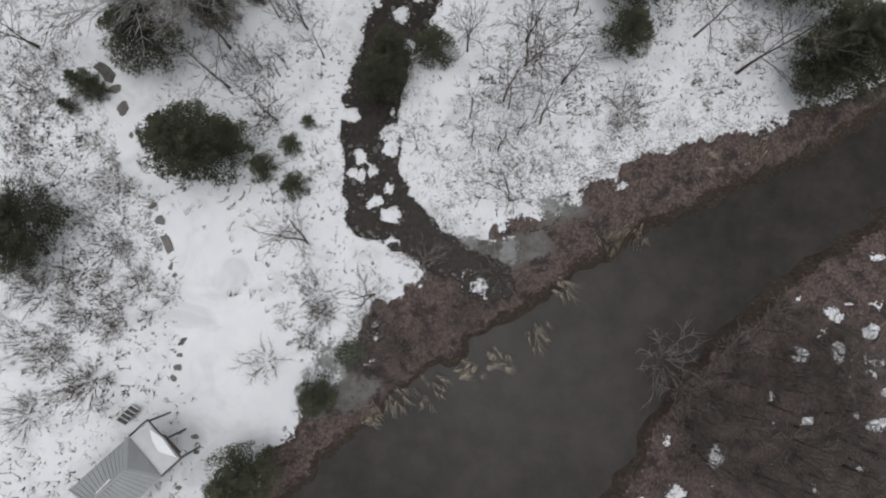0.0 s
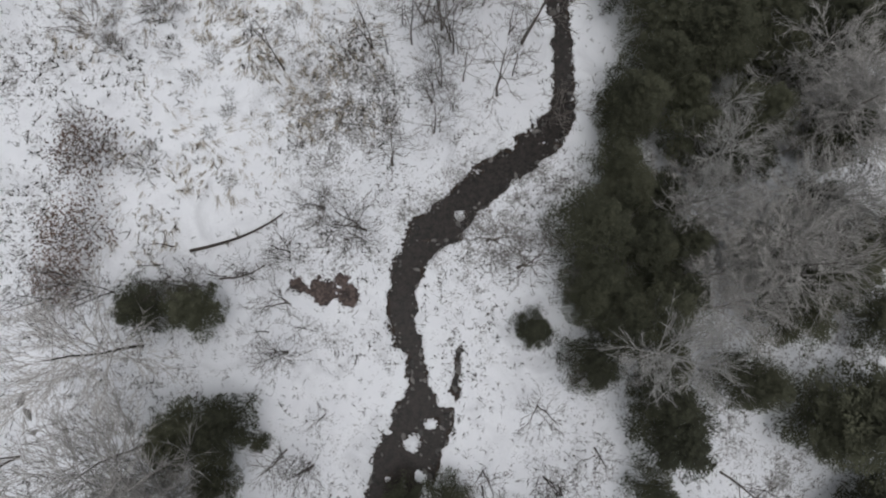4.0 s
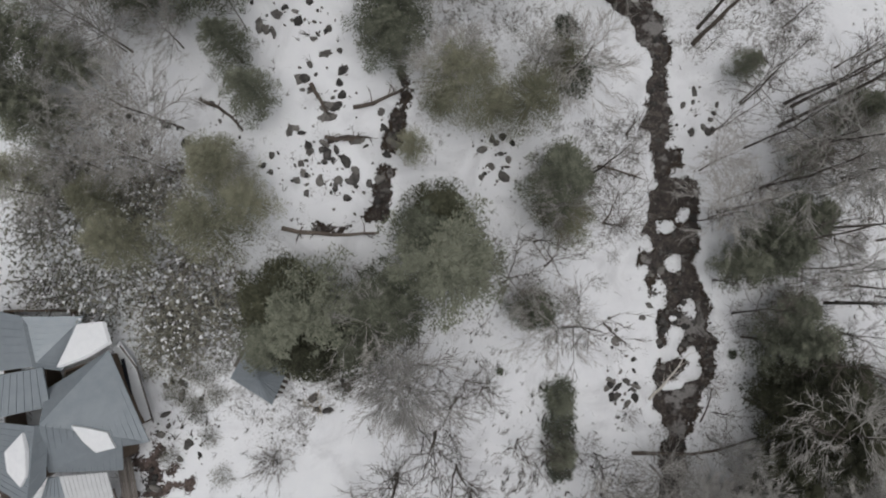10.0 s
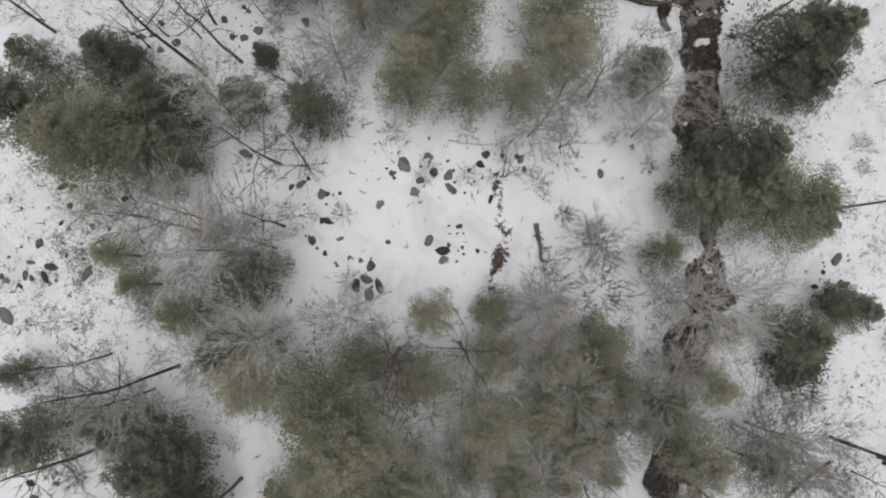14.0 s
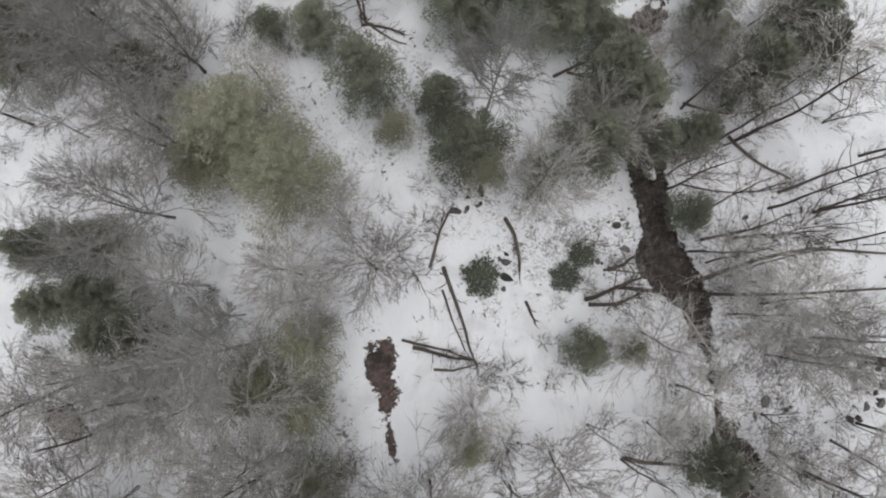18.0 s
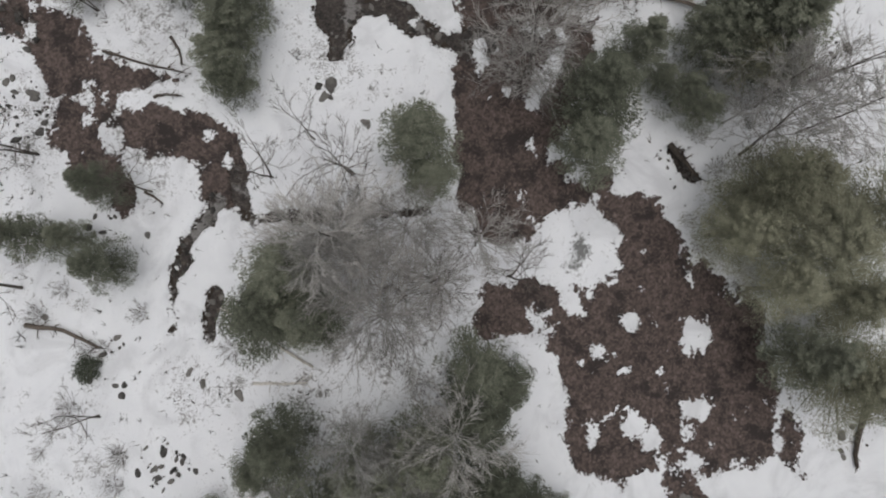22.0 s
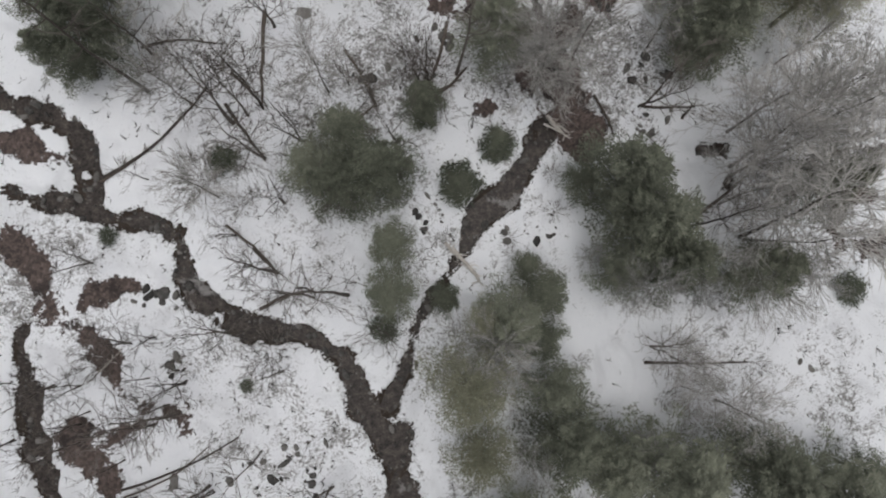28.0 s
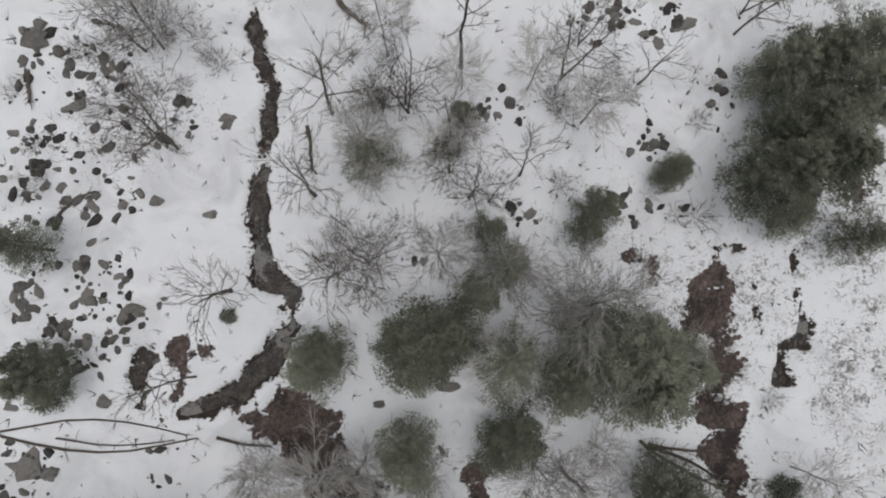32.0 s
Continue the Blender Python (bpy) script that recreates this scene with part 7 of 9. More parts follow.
grow("tall", (27.7, 48.6, 0.96), (17.5, 49.1, 0.99), (19.7, 50.8, 1.05), (24.1, 50.8, 1.15), (16.3, 51.8, 0.98), (22.8, 53.9, 0.98), (19.6, 56.1, 1.25), (19.8, 58.3, 0.97), (17.5, 75.5, 0.98), (23.9, 77.3, 0.82), (22.8, 81.6, 0.98), (24.1, 82.7, 0.81), (18.1, 85.5, 1.10), (26.2, 85.5, 0.89), (22.5, 86.4, 0.95), (19.2, 89.3, 1.02), (24.0, 89.6, 0.81), (20.0, 93.1, 1.08), (24.4, 93.9, 1.06), (22.5, 94.2, 0.93), (20.8, 94.3, 1.02), (23.2, 94.4, 0.95), (20.4, 94.5, 1.09), (14.9, 99.5, 1.09), (25.2, 101.6, 0.87), (23.1, 102.1, 0.99), (22.8, 102.5, 0.96), (20.1, 104.0, 0.96), (24.0, 104.1, 0.89), (-13.0, 107.3, 0.96))
grow("tall", (-15.6, 113.2, 0.91), (21.7, 117.5, 0.91), (13.5, 121.4, 0.89), (-13.5, 128.6, 0.98), (-11.5, 129.1, 0.99), (19.8, 129.9, 0.90), (23.5, 130.2, 0.88), (23.2, 130.6, 0.94), (-21.7, 132.1, 0.81), (19.5, 133.4, 1.09), (20.4, 133.8, 0.86), (21.2, 134.0, 0.89), (26.2, 135.5, 1.05), (-16.0, 135.8, 0.82), (19.3, 136.3, 1.02), (23.2, 138.2, 0.81), (25.4, 140.3, 0.97), (25.3, 141.5, 1.04), (24.2, 141.8, 1.05), (23.7, 142.3, 1.04), (23.7, 142.4, 0.87), (27.5, 143.0, 0.87), (28.1, 146.8, 0.90), (24.7, 149.0, 0.86), (-14.4, 149.9, 0.91), (19.5, 150.7, 0.86), (23.9, 151.1, 0.94), (24.3, 151.2, 0.87), (16.9, 151.2, 0.93), (21.4, 152.0, 0.99))
grow("tall", (22.3, 152.8, 1.04), (27.6, 153.7, 0.88), (20.6, 156.5, 1.04), (19.6, 156.8, 0.84), (16.9, 211.5, 0.82), (5.0, 214.2, 0.90), (5.1, 215.9, 0.89), (-2.0, 218.5, 0.97), (-3.0, 218.6, 1.02), (17.0, 219.0, 0.91), (6.5, 221.9, 0.81), (5.9, 222.4, 0.96), (18.5, 222.9, 0.88), (-0.3, 223.0, 0.84), (-2.0, 223.5, 0.80), (3.7, 224.3, 0.99), (5.4, 224.5, 1.06), (3.6, 224.9, 1.00), (19.6, 228.1, 0.96), (35.3, 229.0, 0.94), (37.0, 229.5, 1.03), (22.9, 250.2, 0.95), (19.4, 251.9, 0.83), (30.2, 261.2, 0.91), (14.2, 261.9, 0.94), (18.4, 269.4, 0.98), (49.2, 272.9, 1.01), (18.6, 273.4, 1.03), (20.9, 274.2, 0.91), (48.5, 274.5, 0.82))
grow("tall", (54.0, 275.7, 0.94), (34.3, 298.6, 1.07))
grow("laurel", (-16.1, 72.7, 0.55), (-19.3, 74.0, 0.60), (-16.8, 75.1, 0.53), (-17.4, 76.7, 0.57), (-17.8, 76.9, 0.54), (-17.6, 77.2, 0.47), (-16.4, 77.7, 0.54), (-16.2, 77.8, 0.49), (-18.8, 77.8, 0.51), (-8.6, 77.8, 0.62), (-18.7, 78.2, 0.63), (-9.6, 78.7, 0.49), (-17.3, 78.9, 0.53), (-16.6, 78.9, 0.46), (-17.3, 79.1, 0.59), (-20.5, 79.2, 0.43), (-9.0, 79.3, 0.52), (-9.4, 79.4, 0.67), (-18.2, 79.6, 0.54), (-15.9, 79.7, 0.61), (-18.3, 79.8, 0.52), (-19.8, 80.1, 0.43), (-20.3, 80.6, 0.47), (-18.4, 80.9, 0.54), (-18.7, 81.1, 0.44), (-19.0, 81.7, 1.69), (-14.1, 82.3, 1.77), (-17.6, 82.4, 2.13), (-15.9, 83.3, 1.38), (-16.2, 84.2, 2.09))
grow("laurel", (-19.7, 84.3, 1.74), (-21.7, 84.8, 2.03), (-25.7, 85.0, 1.69), (-23.3, 85.0, 1.38), (-17.0, 86.2, 2.00), (-25.4, 87.7, 1.63), (-20.7, 88.2, 1.58), (-19.0, 88.7, 1.94), (-23.1, 88.8, 1.93), (-17.3, 89.2, 1.61), (-22.8, 90.8, 1.55), (-21.6, 90.9, 1.28))
grow("spruce", (22.1, 76.3, 1.71), (18.7, 79.6, 2.35), (-7.2, 80.8, 1.91), (-11.7, 81.0, 1.91), (19.8, 81.3, 1.15), (3.4, 82.0, 1.42), (-9.5, 82.2, 2.92), (-5.2, 82.7, 2.22), (16.3, 84.3, 1.37), (-1.9, 84.9, 2.85), (17.8, 85.1, 2.20), (0.1, 85.1, 1.63), (18.2, 85.1, 1.48), (-2.8, 86.7, 1.87), (19.7, 86.8, 1.91), (4.9, 87.9, 1.58), (4.9, 89.4, 1.90), (6.8, 89.8, 1.19), (20.6, 90.6, 1.68), (5.5, 90.9, 1.18), (22.8, 92.8, 1.51), (-22.9, 93.2, 1.58), (-11.6, 94.1, 1.22), (-23.7, 94.9, 1.70), (-20.7, 96.0, 1.29), (-12.6, 96.5, 1.27), (17.2, 96.5, 1.35), (-22.3, 96.8, 1.69), (-4.3, 97.0, 1.76), (-4.1, 98.3, 1.91))
grow("spruce", (-17.2, 99.1, 1.82), (-14.2, 99.7, 2.10), (-23.1, 100.3, 1.52), (-18.6, 100.6, 2.11), (-19.5, 101.1, 1.73), (-19.1, 101.6, 1.82), (-13.8, 102.2, 1.88), (-18.0, 103.1, 2.15), (15.2, 103.5, 1.61), (-18.6, 104.1, 1.33), (-16.6, 105.2, 1.48), (-17.6, 105.7, 1.33), (-16.6, 106.1, 1.58), (-14.9, 107.1, 1.83), (-15.3, 109.5, 1.79), (17.0, 110.7, 1.67), (-17.1, 110.8, 1.44), (-21.2, 111.0, 1.60), (-18.9, 111.1, 1.35), (20.3, 111.8, 1.36), (-11.6, 111.9, 1.35), (-12.5, 113.8, 1.49), (-22.4, 113.9, 1.23), (19.3, 116.7, 1.68), (-11.0, 117.1, 1.51), (13.0, 119.1, 1.99), (14.8, 120.6, 2.19), (-14.8, 123.6, 1.91), (20.1, 124.7, 1.93), (-16.7, 125.0, 2.47))
grow("spruce", (-7.4, 125.2, 1.27), (-19.5, 125.8, 2.18), (-14.3, 125.8, 2.18), (18.8, 126.2, 2.47), (-11.0, 126.3, 1.41), (11.1, 126.7, 1.61), (21.6, 127.3, 2.01), (-17.0, 128.8, 1.64), (-9.9, 128.8, 0.65), (-21.2, 129.5, 1.65), (5.7, 133.9, 1.38), (7.3, 135.4, 1.70), (12.9, 139.2, 1.57), (-9.8, 140.1, 1.42), (-10.4, 142.2, 1.72), (7.9, 147.0, 1.53), (15.8, 152.8, 1.29), (-14.3, 153.9, 1.66), (-15.6, 156.2, 1.68), (-18.1, 156.3, 1.41), (-17.6, 156.4, 1.29), (14.7, 157.1, 1.37), (17.4, 157.1, 1.37), (8.0, 157.1, 1.86), (11.2, 157.8, 1.90), (-15.0, 159.0, 1.58), (-15.6, 159.0, 1.47), (-17.5, 159.0, 1.39), (4.3, 159.2, 1.87), (21.1, 159.6, 2.08))
grow("spruce", (24.8, 160.0, 1.85), (14.8, 160.1, 1.62), (13.3, 161.4, 1.93), (24.9, 161.8, 1.94), (3.5, 161.9, 1.81), (20.1, 162.7, 1.95), (26.3, 163.7, 1.58), (0.0, 163.8, 1.72), (19.8, 163.9, 1.43), (14.0, 164.2, 1.86), (21.2, 165.4, 1.73), (6.7, 165.6, 1.88), (11.7, 165.7, 2.24), (13.0, 165.8, 1.57), (-11.1, 167.0, 1.49), (-1.9, 167.1, 1.78), (5.9, 167.1, 2.01), (8.4, 167.7, 2.00), (-4.5, 168.2, 1.50), (-17.8, 169.1, 1.49), (12.5, 169.3, 1.82), (6.1, 169.5, 1.99), (-16.4, 170.5, 1.78), (11.3, 170.7, 1.74), (7.9, 170.8, 1.55), (1.2, 171.4, 1.53), (-0.8, 172.7, 1.73), (4.9, 173.0, 1.38), (-3.3, 173.2, 1.72), (-8.2, 174.2, 1.58))
grow("spruce", (-1.6, 174.2, 1.32), (-4.7, 174.9, 1.59), (-10.7, 175.7, 1.67), (-14.1, 176.2, 1.72), (-6.9, 176.5, 1.74), (-15.9, 176.8, 1.59), (-11.4, 177.7, 1.94), (10.2, 178.1, 0.91), (3.0, 179.2, 1.57), (8.6, 179.7, 1.93), (25.5, 180.5, 1.92), (1.1, 181.3, 2.34), (7.6, 181.7, 1.87), (4.6, 181.9, 2.33), (-2.7, 181.9, 1.55), (-1.0, 183.5, 2.49), (3.3, 184.1, 1.83), (5.0, 184.4, 1.94), (1.8, 185.0, 2.53), (8.4, 185.1, 1.88), (-7.7, 185.3, 1.45), (10.3, 185.7, 1.75), (-6.6, 186.0, 0.93), (9.2, 186.9, 1.85), (-3.4, 187.0, 1.67), (-1.3, 188.0, 1.69), (2.6, 193.1, 1.78), (1.7, 193.4, 1.61), (0.3, 194.1, 2.05), (1.2, 194.8, 1.71))
grow("spruce", (26.9, 195.0, 1.64), (2.1, 195.6, 2.03), (19.8, 195.7, 1.82), (2.3, 195.8, 1.72), (26.2, 196.3, 1.79), (30.7, 196.7, 2.27), (11.1, 197.5, 1.32), (25.6, 197.6, 1.10), (30.9, 197.8, 2.44), (21.1, 197.8, 2.12), (29.9, 198.3, 1.94), (28.4, 198.4, 2.28), (22.8, 198.7, 1.74), (24.4, 199.3, 1.51), (11.3, 199.5, 1.92), (31.2, 199.6, 1.78), (33.1, 199.7, 2.27), (-6.9, 200.3, 1.29), (-8.1, 202.5, 0.99), (-9.7, 203.2, 1.37), (35.1, 203.3, 1.35), (-5.5, 204.4, 1.17), (38.2, 205.5, 1.73), (32.7, 206.3, 2.00), (35.8, 206.6, 1.49), (3.3, 206.9, 1.53), (32.3, 207.6, 1.21), (3.3, 207.7, 1.40), (4.0, 209.4, 1.34), (4.9, 209.5, 1.78))
grow("spruce", (40.1, 209.8, 1.73), (5.6, 211.3, 1.65), (31.1, 211.6, 0.98), (2.8, 213.5, 1.41), (41.9, 213.8, 1.21), (33.0, 214.1, 1.64), (32.2, 215.2, 2.20), (-2.7, 215.7, 1.68), (35.1, 216.5, 1.50), (36.5, 217.0, 1.78), (-1.0, 221.7, 1.14), (26.1, 222.2, 1.25), (6.6, 223.5, 1.04), (41.2, 224.6, 0.64), (40.8, 229.2, 2.04), (45.5, 229.6, 1.12), (42.7, 229.6, 1.31), (4.9, 230.0, 1.57), (33.4, 231.3, 1.26), (4.1, 231.8, 2.02), (35.8, 233.0, 2.31), (40.6, 233.9, 1.74), (35.8, 234.4, 1.76), (32.0, 234.6, 1.96), (38.0, 235.5, 1.63), (10.5, 235.9, 1.35), (30.8, 236.4, 2.76), (30.0, 238.2, 1.52), (44.2, 238.3, 2.07), (47.0, 238.3, 1.63))
grow("spruce", (41.5, 239.4, 2.08), (37.2, 240.0, 2.30), (34.7, 240.5, 2.31), (32.8, 241.7, 1.92), (32.6, 244.3, 2.13), (32.5, 246.7, 1.62), (30.9, 247.8, 1.62), (43.1, 248.6, 1.67), (32.8, 248.9, 1.62), (28.0, 249.3, 0.98), (36.7, 249.5, 1.89), (39.0, 249.7, 1.94), (25.3, 249.9, 1.35), (32.3, 250.4, 0.98), (38.0, 251.5, 2.15), (25.6, 252.4, 1.41), (47.0, 252.4, 1.55), (37.5, 253.8, 2.15), (35.6, 254.3, 1.42), (29.4, 254.9, 1.09), (23.5, 255.5, 1.67), (25.8, 255.7, 1.88), (22.4, 256.6, 2.17), (31.8, 257.3, 0.70), (24.3, 257.7, 1.41), (28.2, 259.3, 1.37), (42.4, 260.1, 1.59), (42.6, 260.6, 1.85), (43.7, 261.3, 1.79), (32.0, 262.0, 1.85))
grow("spruce", (11.5, 262.9, 1.22), (42.1, 262.9, 1.59), (12.9, 263.8, 1.90), (13.1, 264.4, 1.25), (11.2, 265.9, 1.49), (13.4, 266.3, 1.74), (47.2, 266.8, 1.59), (48.7, 267.3, 1.29), (11.9, 267.4, 1.96), (47.6, 268.3, 1.83), (44.8, 269.0, 0.55), (49.0, 269.6, 1.12), (11.8, 270.1, 1.29), (47.8, 270.4, 1.33), (48.4, 271.6, 1.48), (30.1, 271.7, 0.92), (14.9, 272.7, 1.94), (12.9, 272.9, 1.47), (43.3, 274.6, 1.20), (40.8, 274.6, 1.49), (41.7, 275.7, 2.13), (18.0, 276.0, 1.65), (30.1, 276.6, 1.28), (19.3, 277.1, 2.10), (41.1, 277.2, 1.54), (33.7, 279.9, 1.55), (29.6, 280.4, 1.42), (34.6, 280.6, 1.46), (37.1, 282.3, 1.55), (41.8, 282.5, 1.60))
grow("spruce", (40.3, 282.5, 1.91), (37.7, 282.9, 1.85), (42.2, 283.0, 1.43), (39.8, 283.8, 2.39), (34.7, 283.9, 1.56), (30.6, 284.5, 1.91), (38.7, 284.5, 1.56), (25.9, 284.8, 1.25), (26.2, 285.3, 1.28), (31.3, 285.3, 2.04), (29.7, 285.4, 1.54), (32.2, 285.5, 1.56), (14.3, 285.6, 1.21), (13.8, 286.5, 0.99), (33.8, 287.1, 1.32), (51.9, 287.7, 1.53), (35.2, 288.3, 1.32), (48.7, 288.9, 1.33), (39.2, 289.5, 1.02), (34.6, 290.0, 1.27), (39.8, 290.5, 1.23), (47.4, 290.8, 1.73), (49.2, 291.0, 2.17), (14.1, 291.5, 1.15), (43.4, 291.7, 0.81), (43.6, 291.9, 1.02), (48.9, 293.1, 1.49), (53.0, 293.4, 1.54), (29.3, 294.0, 1.62), (51.4, 294.1, 1.59))
grow("spruce", (34.0, 295.8, 0.97), (48.8, 295.8, 1.49), (50.2, 295.9, 2.18), (53.2, 296.5, 1.80))
grow("small_spruce", (-3.8, 69.5, 0.65), (5.0, 72.8, 0.97), (5.1, 76.0, 1.19))
grow("pine", (-19.1, 86.8, 1.57), (5.6, 87.3, 1.51), (-14.2, 87.4, 1.85), (-12.1, 88.6, 1.42), (-20.5, 89.2, 1.82), (-23.4, 90.2, 1.81), (-13.5, 90.4, 1.41), (-13.5, 90.4, 1.72), (-3.5, 91.4, 1.23), (1.3, 93.7, 1.90), (-1.8, 93.8, 1.25), (3.4, 94.0, 1.93), (-0.9, 94.7, 1.91), (0.5, 96.1, 1.64), (5.6, 96.9, 1.71), (-14.9, 101.1, 2.90), (-17.1, 101.3, 2.60), (5.7, 104.7, 1.54), (10.4, 105.2, 1.98), (3.1, 105.2, 1.53), (0.6, 105.6, 1.92), (4.0, 106.8, 1.78), (-10.1, 106.9, 1.58), (-1.5, 106.9, 1.50), (4.5, 107.2, 1.51), (5.8, 107.3, 1.65), (9.2, 107.5, 2.20), (6.1, 107.6, 1.52), (12.0, 108.6, 1.91), (2.2, 108.7, 1.66))
grow("pine", (-0.6, 109.0, 1.91), (4.9, 109.0, 1.84), (6.4, 109.3, 1.76), (-7.9, 110.2, 1.82), (5.5, 110.3, 1.44), (5.2, 110.6, 1.55), (3.5, 111.2, 2.08), (-7.6, 111.4, 2.36), (13.4, 111.4, 1.46), (6.0, 111.5, 1.68), (-3.5, 111.6, 1.96), (5.5, 111.7, 1.65), (0.2, 111.9, 1.78), (-10.9, 112.6, 1.87), (-5.8, 112.7, 1.68), (0.4, 114.3, 1.45), (-2.7, 114.4, 1.19), (-13.8, 115.8, 1.68), (10.5, 116.1, 1.54), (-16.3, 117.4, 1.34), (16.5, 117.7, 2.47), (15.5, 118.9, 2.25), (-17.3, 119.0, 1.35), (3.1, 125.3, 1.64), (0.4, 125.5, 1.90), (-2.5, 125.7, 1.93), (-2.0, 127.2, 2.14), (5.8, 127.2, 2.36), (-0.8, 128.4, 2.12), (-0.0, 129.2, 2.51))
grow("pine", (5.9, 129.4, 2.37), (-4.6, 130.2, 1.45), (-2.7, 131.2, 1.74), (-0.8, 132.6, 2.45), (3.7, 133.0, 1.40), (-3.6, 133.2, 1.61), (9.1, 133.3, 1.69), (-1.8, 133.8, 1.68), (-3.4, 134.3, 2.25), (1.6, 135.7, 1.25), (-17.1, 139.2, 1.68), (-13.9, 140.0, 1.96), (-15.6, 140.4, 1.84), (-7.1, 142.3, 2.53), (-20.8, 143.7, 1.71), (0.4, 144.1, 1.21), (-21.1, 144.3, 1.73), (-7.3, 144.9, 1.94), (10.5, 146.2, 1.26), (-6.7, 148.3, 1.95), (-8.9, 149.6, 1.83), (-8.2, 150.4, 1.81), (-5.7, 151.3, 1.77), (4.9, 157.6, 1.39), (0.8, 161.0, 1.36), (28.8, 182.3, 2.24), (31.5, 186.3, 2.73), (27.2, 188.5, 2.66), (26.8, 189.8, 2.75), (31.7, 195.0, 1.47))
grow("pine", (31.6, 195.8, 1.75), (29.6, 196.1, 2.15), (28.7, 241.8, 2.14), (28.5, 245.1, 2.14), (29.8, 247.9, 1.41), (50.3, 262.5, 2.11), (29.6, 267.3, 1.33), (29.6, 272.1, 1.64))
grow("big_pine", (-14.5, 102.3, 2.30), (-17.1, 102.5, 2.30), (-6.1, 105.0, 2.74), (-4.7, 106.7, 2.03), (-8.0, 107.3, 2.23), (-6.8, 109.0, 2.90), (-17.2, 124.1, 3.36), (-4.7, 159.1, 2.78), (-8.7, 161.2, 2.28), (-6.5, 162.1, 3.33), (28.1, 177.8, 2.39), (26.6, 179.1, 2.98), (29.1, 182.3, 2.44), (25.8, 184.5, 2.57), (28.2, 185.7, 3.15), (30.1, 186.9, 2.20), (25.8, 188.1, 2.31), (24.9, 188.3, 2.49), (28.5, 189.2, 3.02), (47.5, 261.6, 2.79), (46.3, 262.9, 2.17), (27.8, 266.9, 2.06), (26.8, 268.9, 2.35), (28.1, 271.1, 2.53), (27.0, 272.5, 2.77))
grow("great_pale", (-16.5, 18.9, 0.79), (11.0, 26.9, 0.86), (16.8, 31.8, 0.52), (18.2, 35.3, 0.65), (21.9, 35.5, 0.68), (14.1, 35.8, 0.65), (16.1, 38.8, 0.58), (20.1, 39.8, 0.55), (24.6, 41.4, 0.63), (16.8, 42.2, 0.64), (21.2, 44.3, 0.60), (10.4, 64.6, 0.50), (24.9, 65.7, 0.63), (18.7, 66.8, 0.51), (15.6, 68.9, 0.68), (15.5, 69.6, 0.63), (21.1, 70.1, 0.69), (12.3, 70.9, 0.62), (15.0, 73.0, 0.55), (23.5, 73.2, 0.62), (-4.6, 78.3, 0.70), (1.6, 101.0, 0.73), (-0.8, 101.1, 0.56), (14.3, 105.5, 0.80), (10.8, 109.8, 0.42), (2.6, 114.4, 0.51), (6.5, 117.4, 0.41), (-11.8, 119.2, 0.48), (-6.0, 136.2, 0.80), (-3.3, 142.2, 1.00))
grow("great_pale", (-7.8, 144.1, 0.70), (-16.2, 145.0, 0.70), (-10.2, 145.2, 0.90), (-13.2, 151.2, 0.62), (-9.0, 152.0, 0.70), (-5.0, 152.1, 0.51), (-9.4, 153.5, 0.53), (-11.0, 155.5, 0.71), (-14.4, 157.8, 0.62), (5.9, 161.2, 0.75), (-14.4, 161.4, 0.70), (21.5, 165.0, 0.42), (-15.9, 165.3, 0.56), (-11.4, 166.4, 0.81), (-8.0, 168.0, 0.57), (11.8, 168.1, 0.79), (11.0, 168.5, 0.70), (-9.7, 169.0, 0.63), (-13.3, 171.1, 0.80), (-14.6, 171.8, 0.66), (-2.7, 174.2, 0.30), (-11.3, 176.5, 0.44), (3.3, 181.5, 0.43), (3.8, 183.9, 0.79), (6.2, 184.9, 0.53), (-2.0, 185.5, 0.37), (2.6, 186.6, 0.59), (28.5, 194.0, 0.48), (4.1, 195.2, 0.66), (5.9, 196.0, 0.63))
grow("great_pale", (30.5, 196.4, 0.51), (37.3, 205.8, 0.39), (32.3, 215.6, 0.34), (36.4, 241.0, 0.48), (31.0, 241.1, 0.58), (30.0, 246.6, 0.46), (40.3, 248.1, 0.43), (37.0, 248.6, 0.48), (35.6, 250.5, 0.37), (38.0, 253.6, 0.49), (34.1, 260.0, 0.43), (44.5, 265.0, 0.37), (46.5, 265.8, 0.37), (14.2, 271.1, 0.45), (37.6, 285.2, 0.59), (37.4, 286.2, 0.40))
grow("great", (21.9, 76.2, 0.60), (19.3, 78.5, 0.70), (16.8, 81.2, 0.50), (23.5, 81.7, 0.60), (20.2, 82.9, 0.60), (17.2, 85.6, 0.70), (20.2, 85.9, 0.70), (20.7, 85.9, 0.57), (21.3, 86.6, 0.60), (14.5, 87.3, 0.69), (15.8, 87.9, 0.80), (16.4, 88.5, 0.61), (18.7, 89.2, 0.80), (20.6, 91.0, 0.70), (17.7, 91.8, 0.80), (-20.9, 99.8, 0.50), (-18.9, 114.2, 0.60), (19.0, 128.3, 0.60), (19.2, 133.4, 0.60), (19.0, 136.5, 0.60), (-18.4, 137.2, 0.50), (22.9, 138.2, 0.60), (-15.0, 139.2, 0.60), (19.5, 148.9, 0.70), (9.6, 149.1, 0.70), (11.2, 149.7, 0.70), (16.0, 150.7, 0.90), (19.0, 150.8, 0.70), (17.7, 152.9, 0.80), (21.3, 153.2, 0.70))
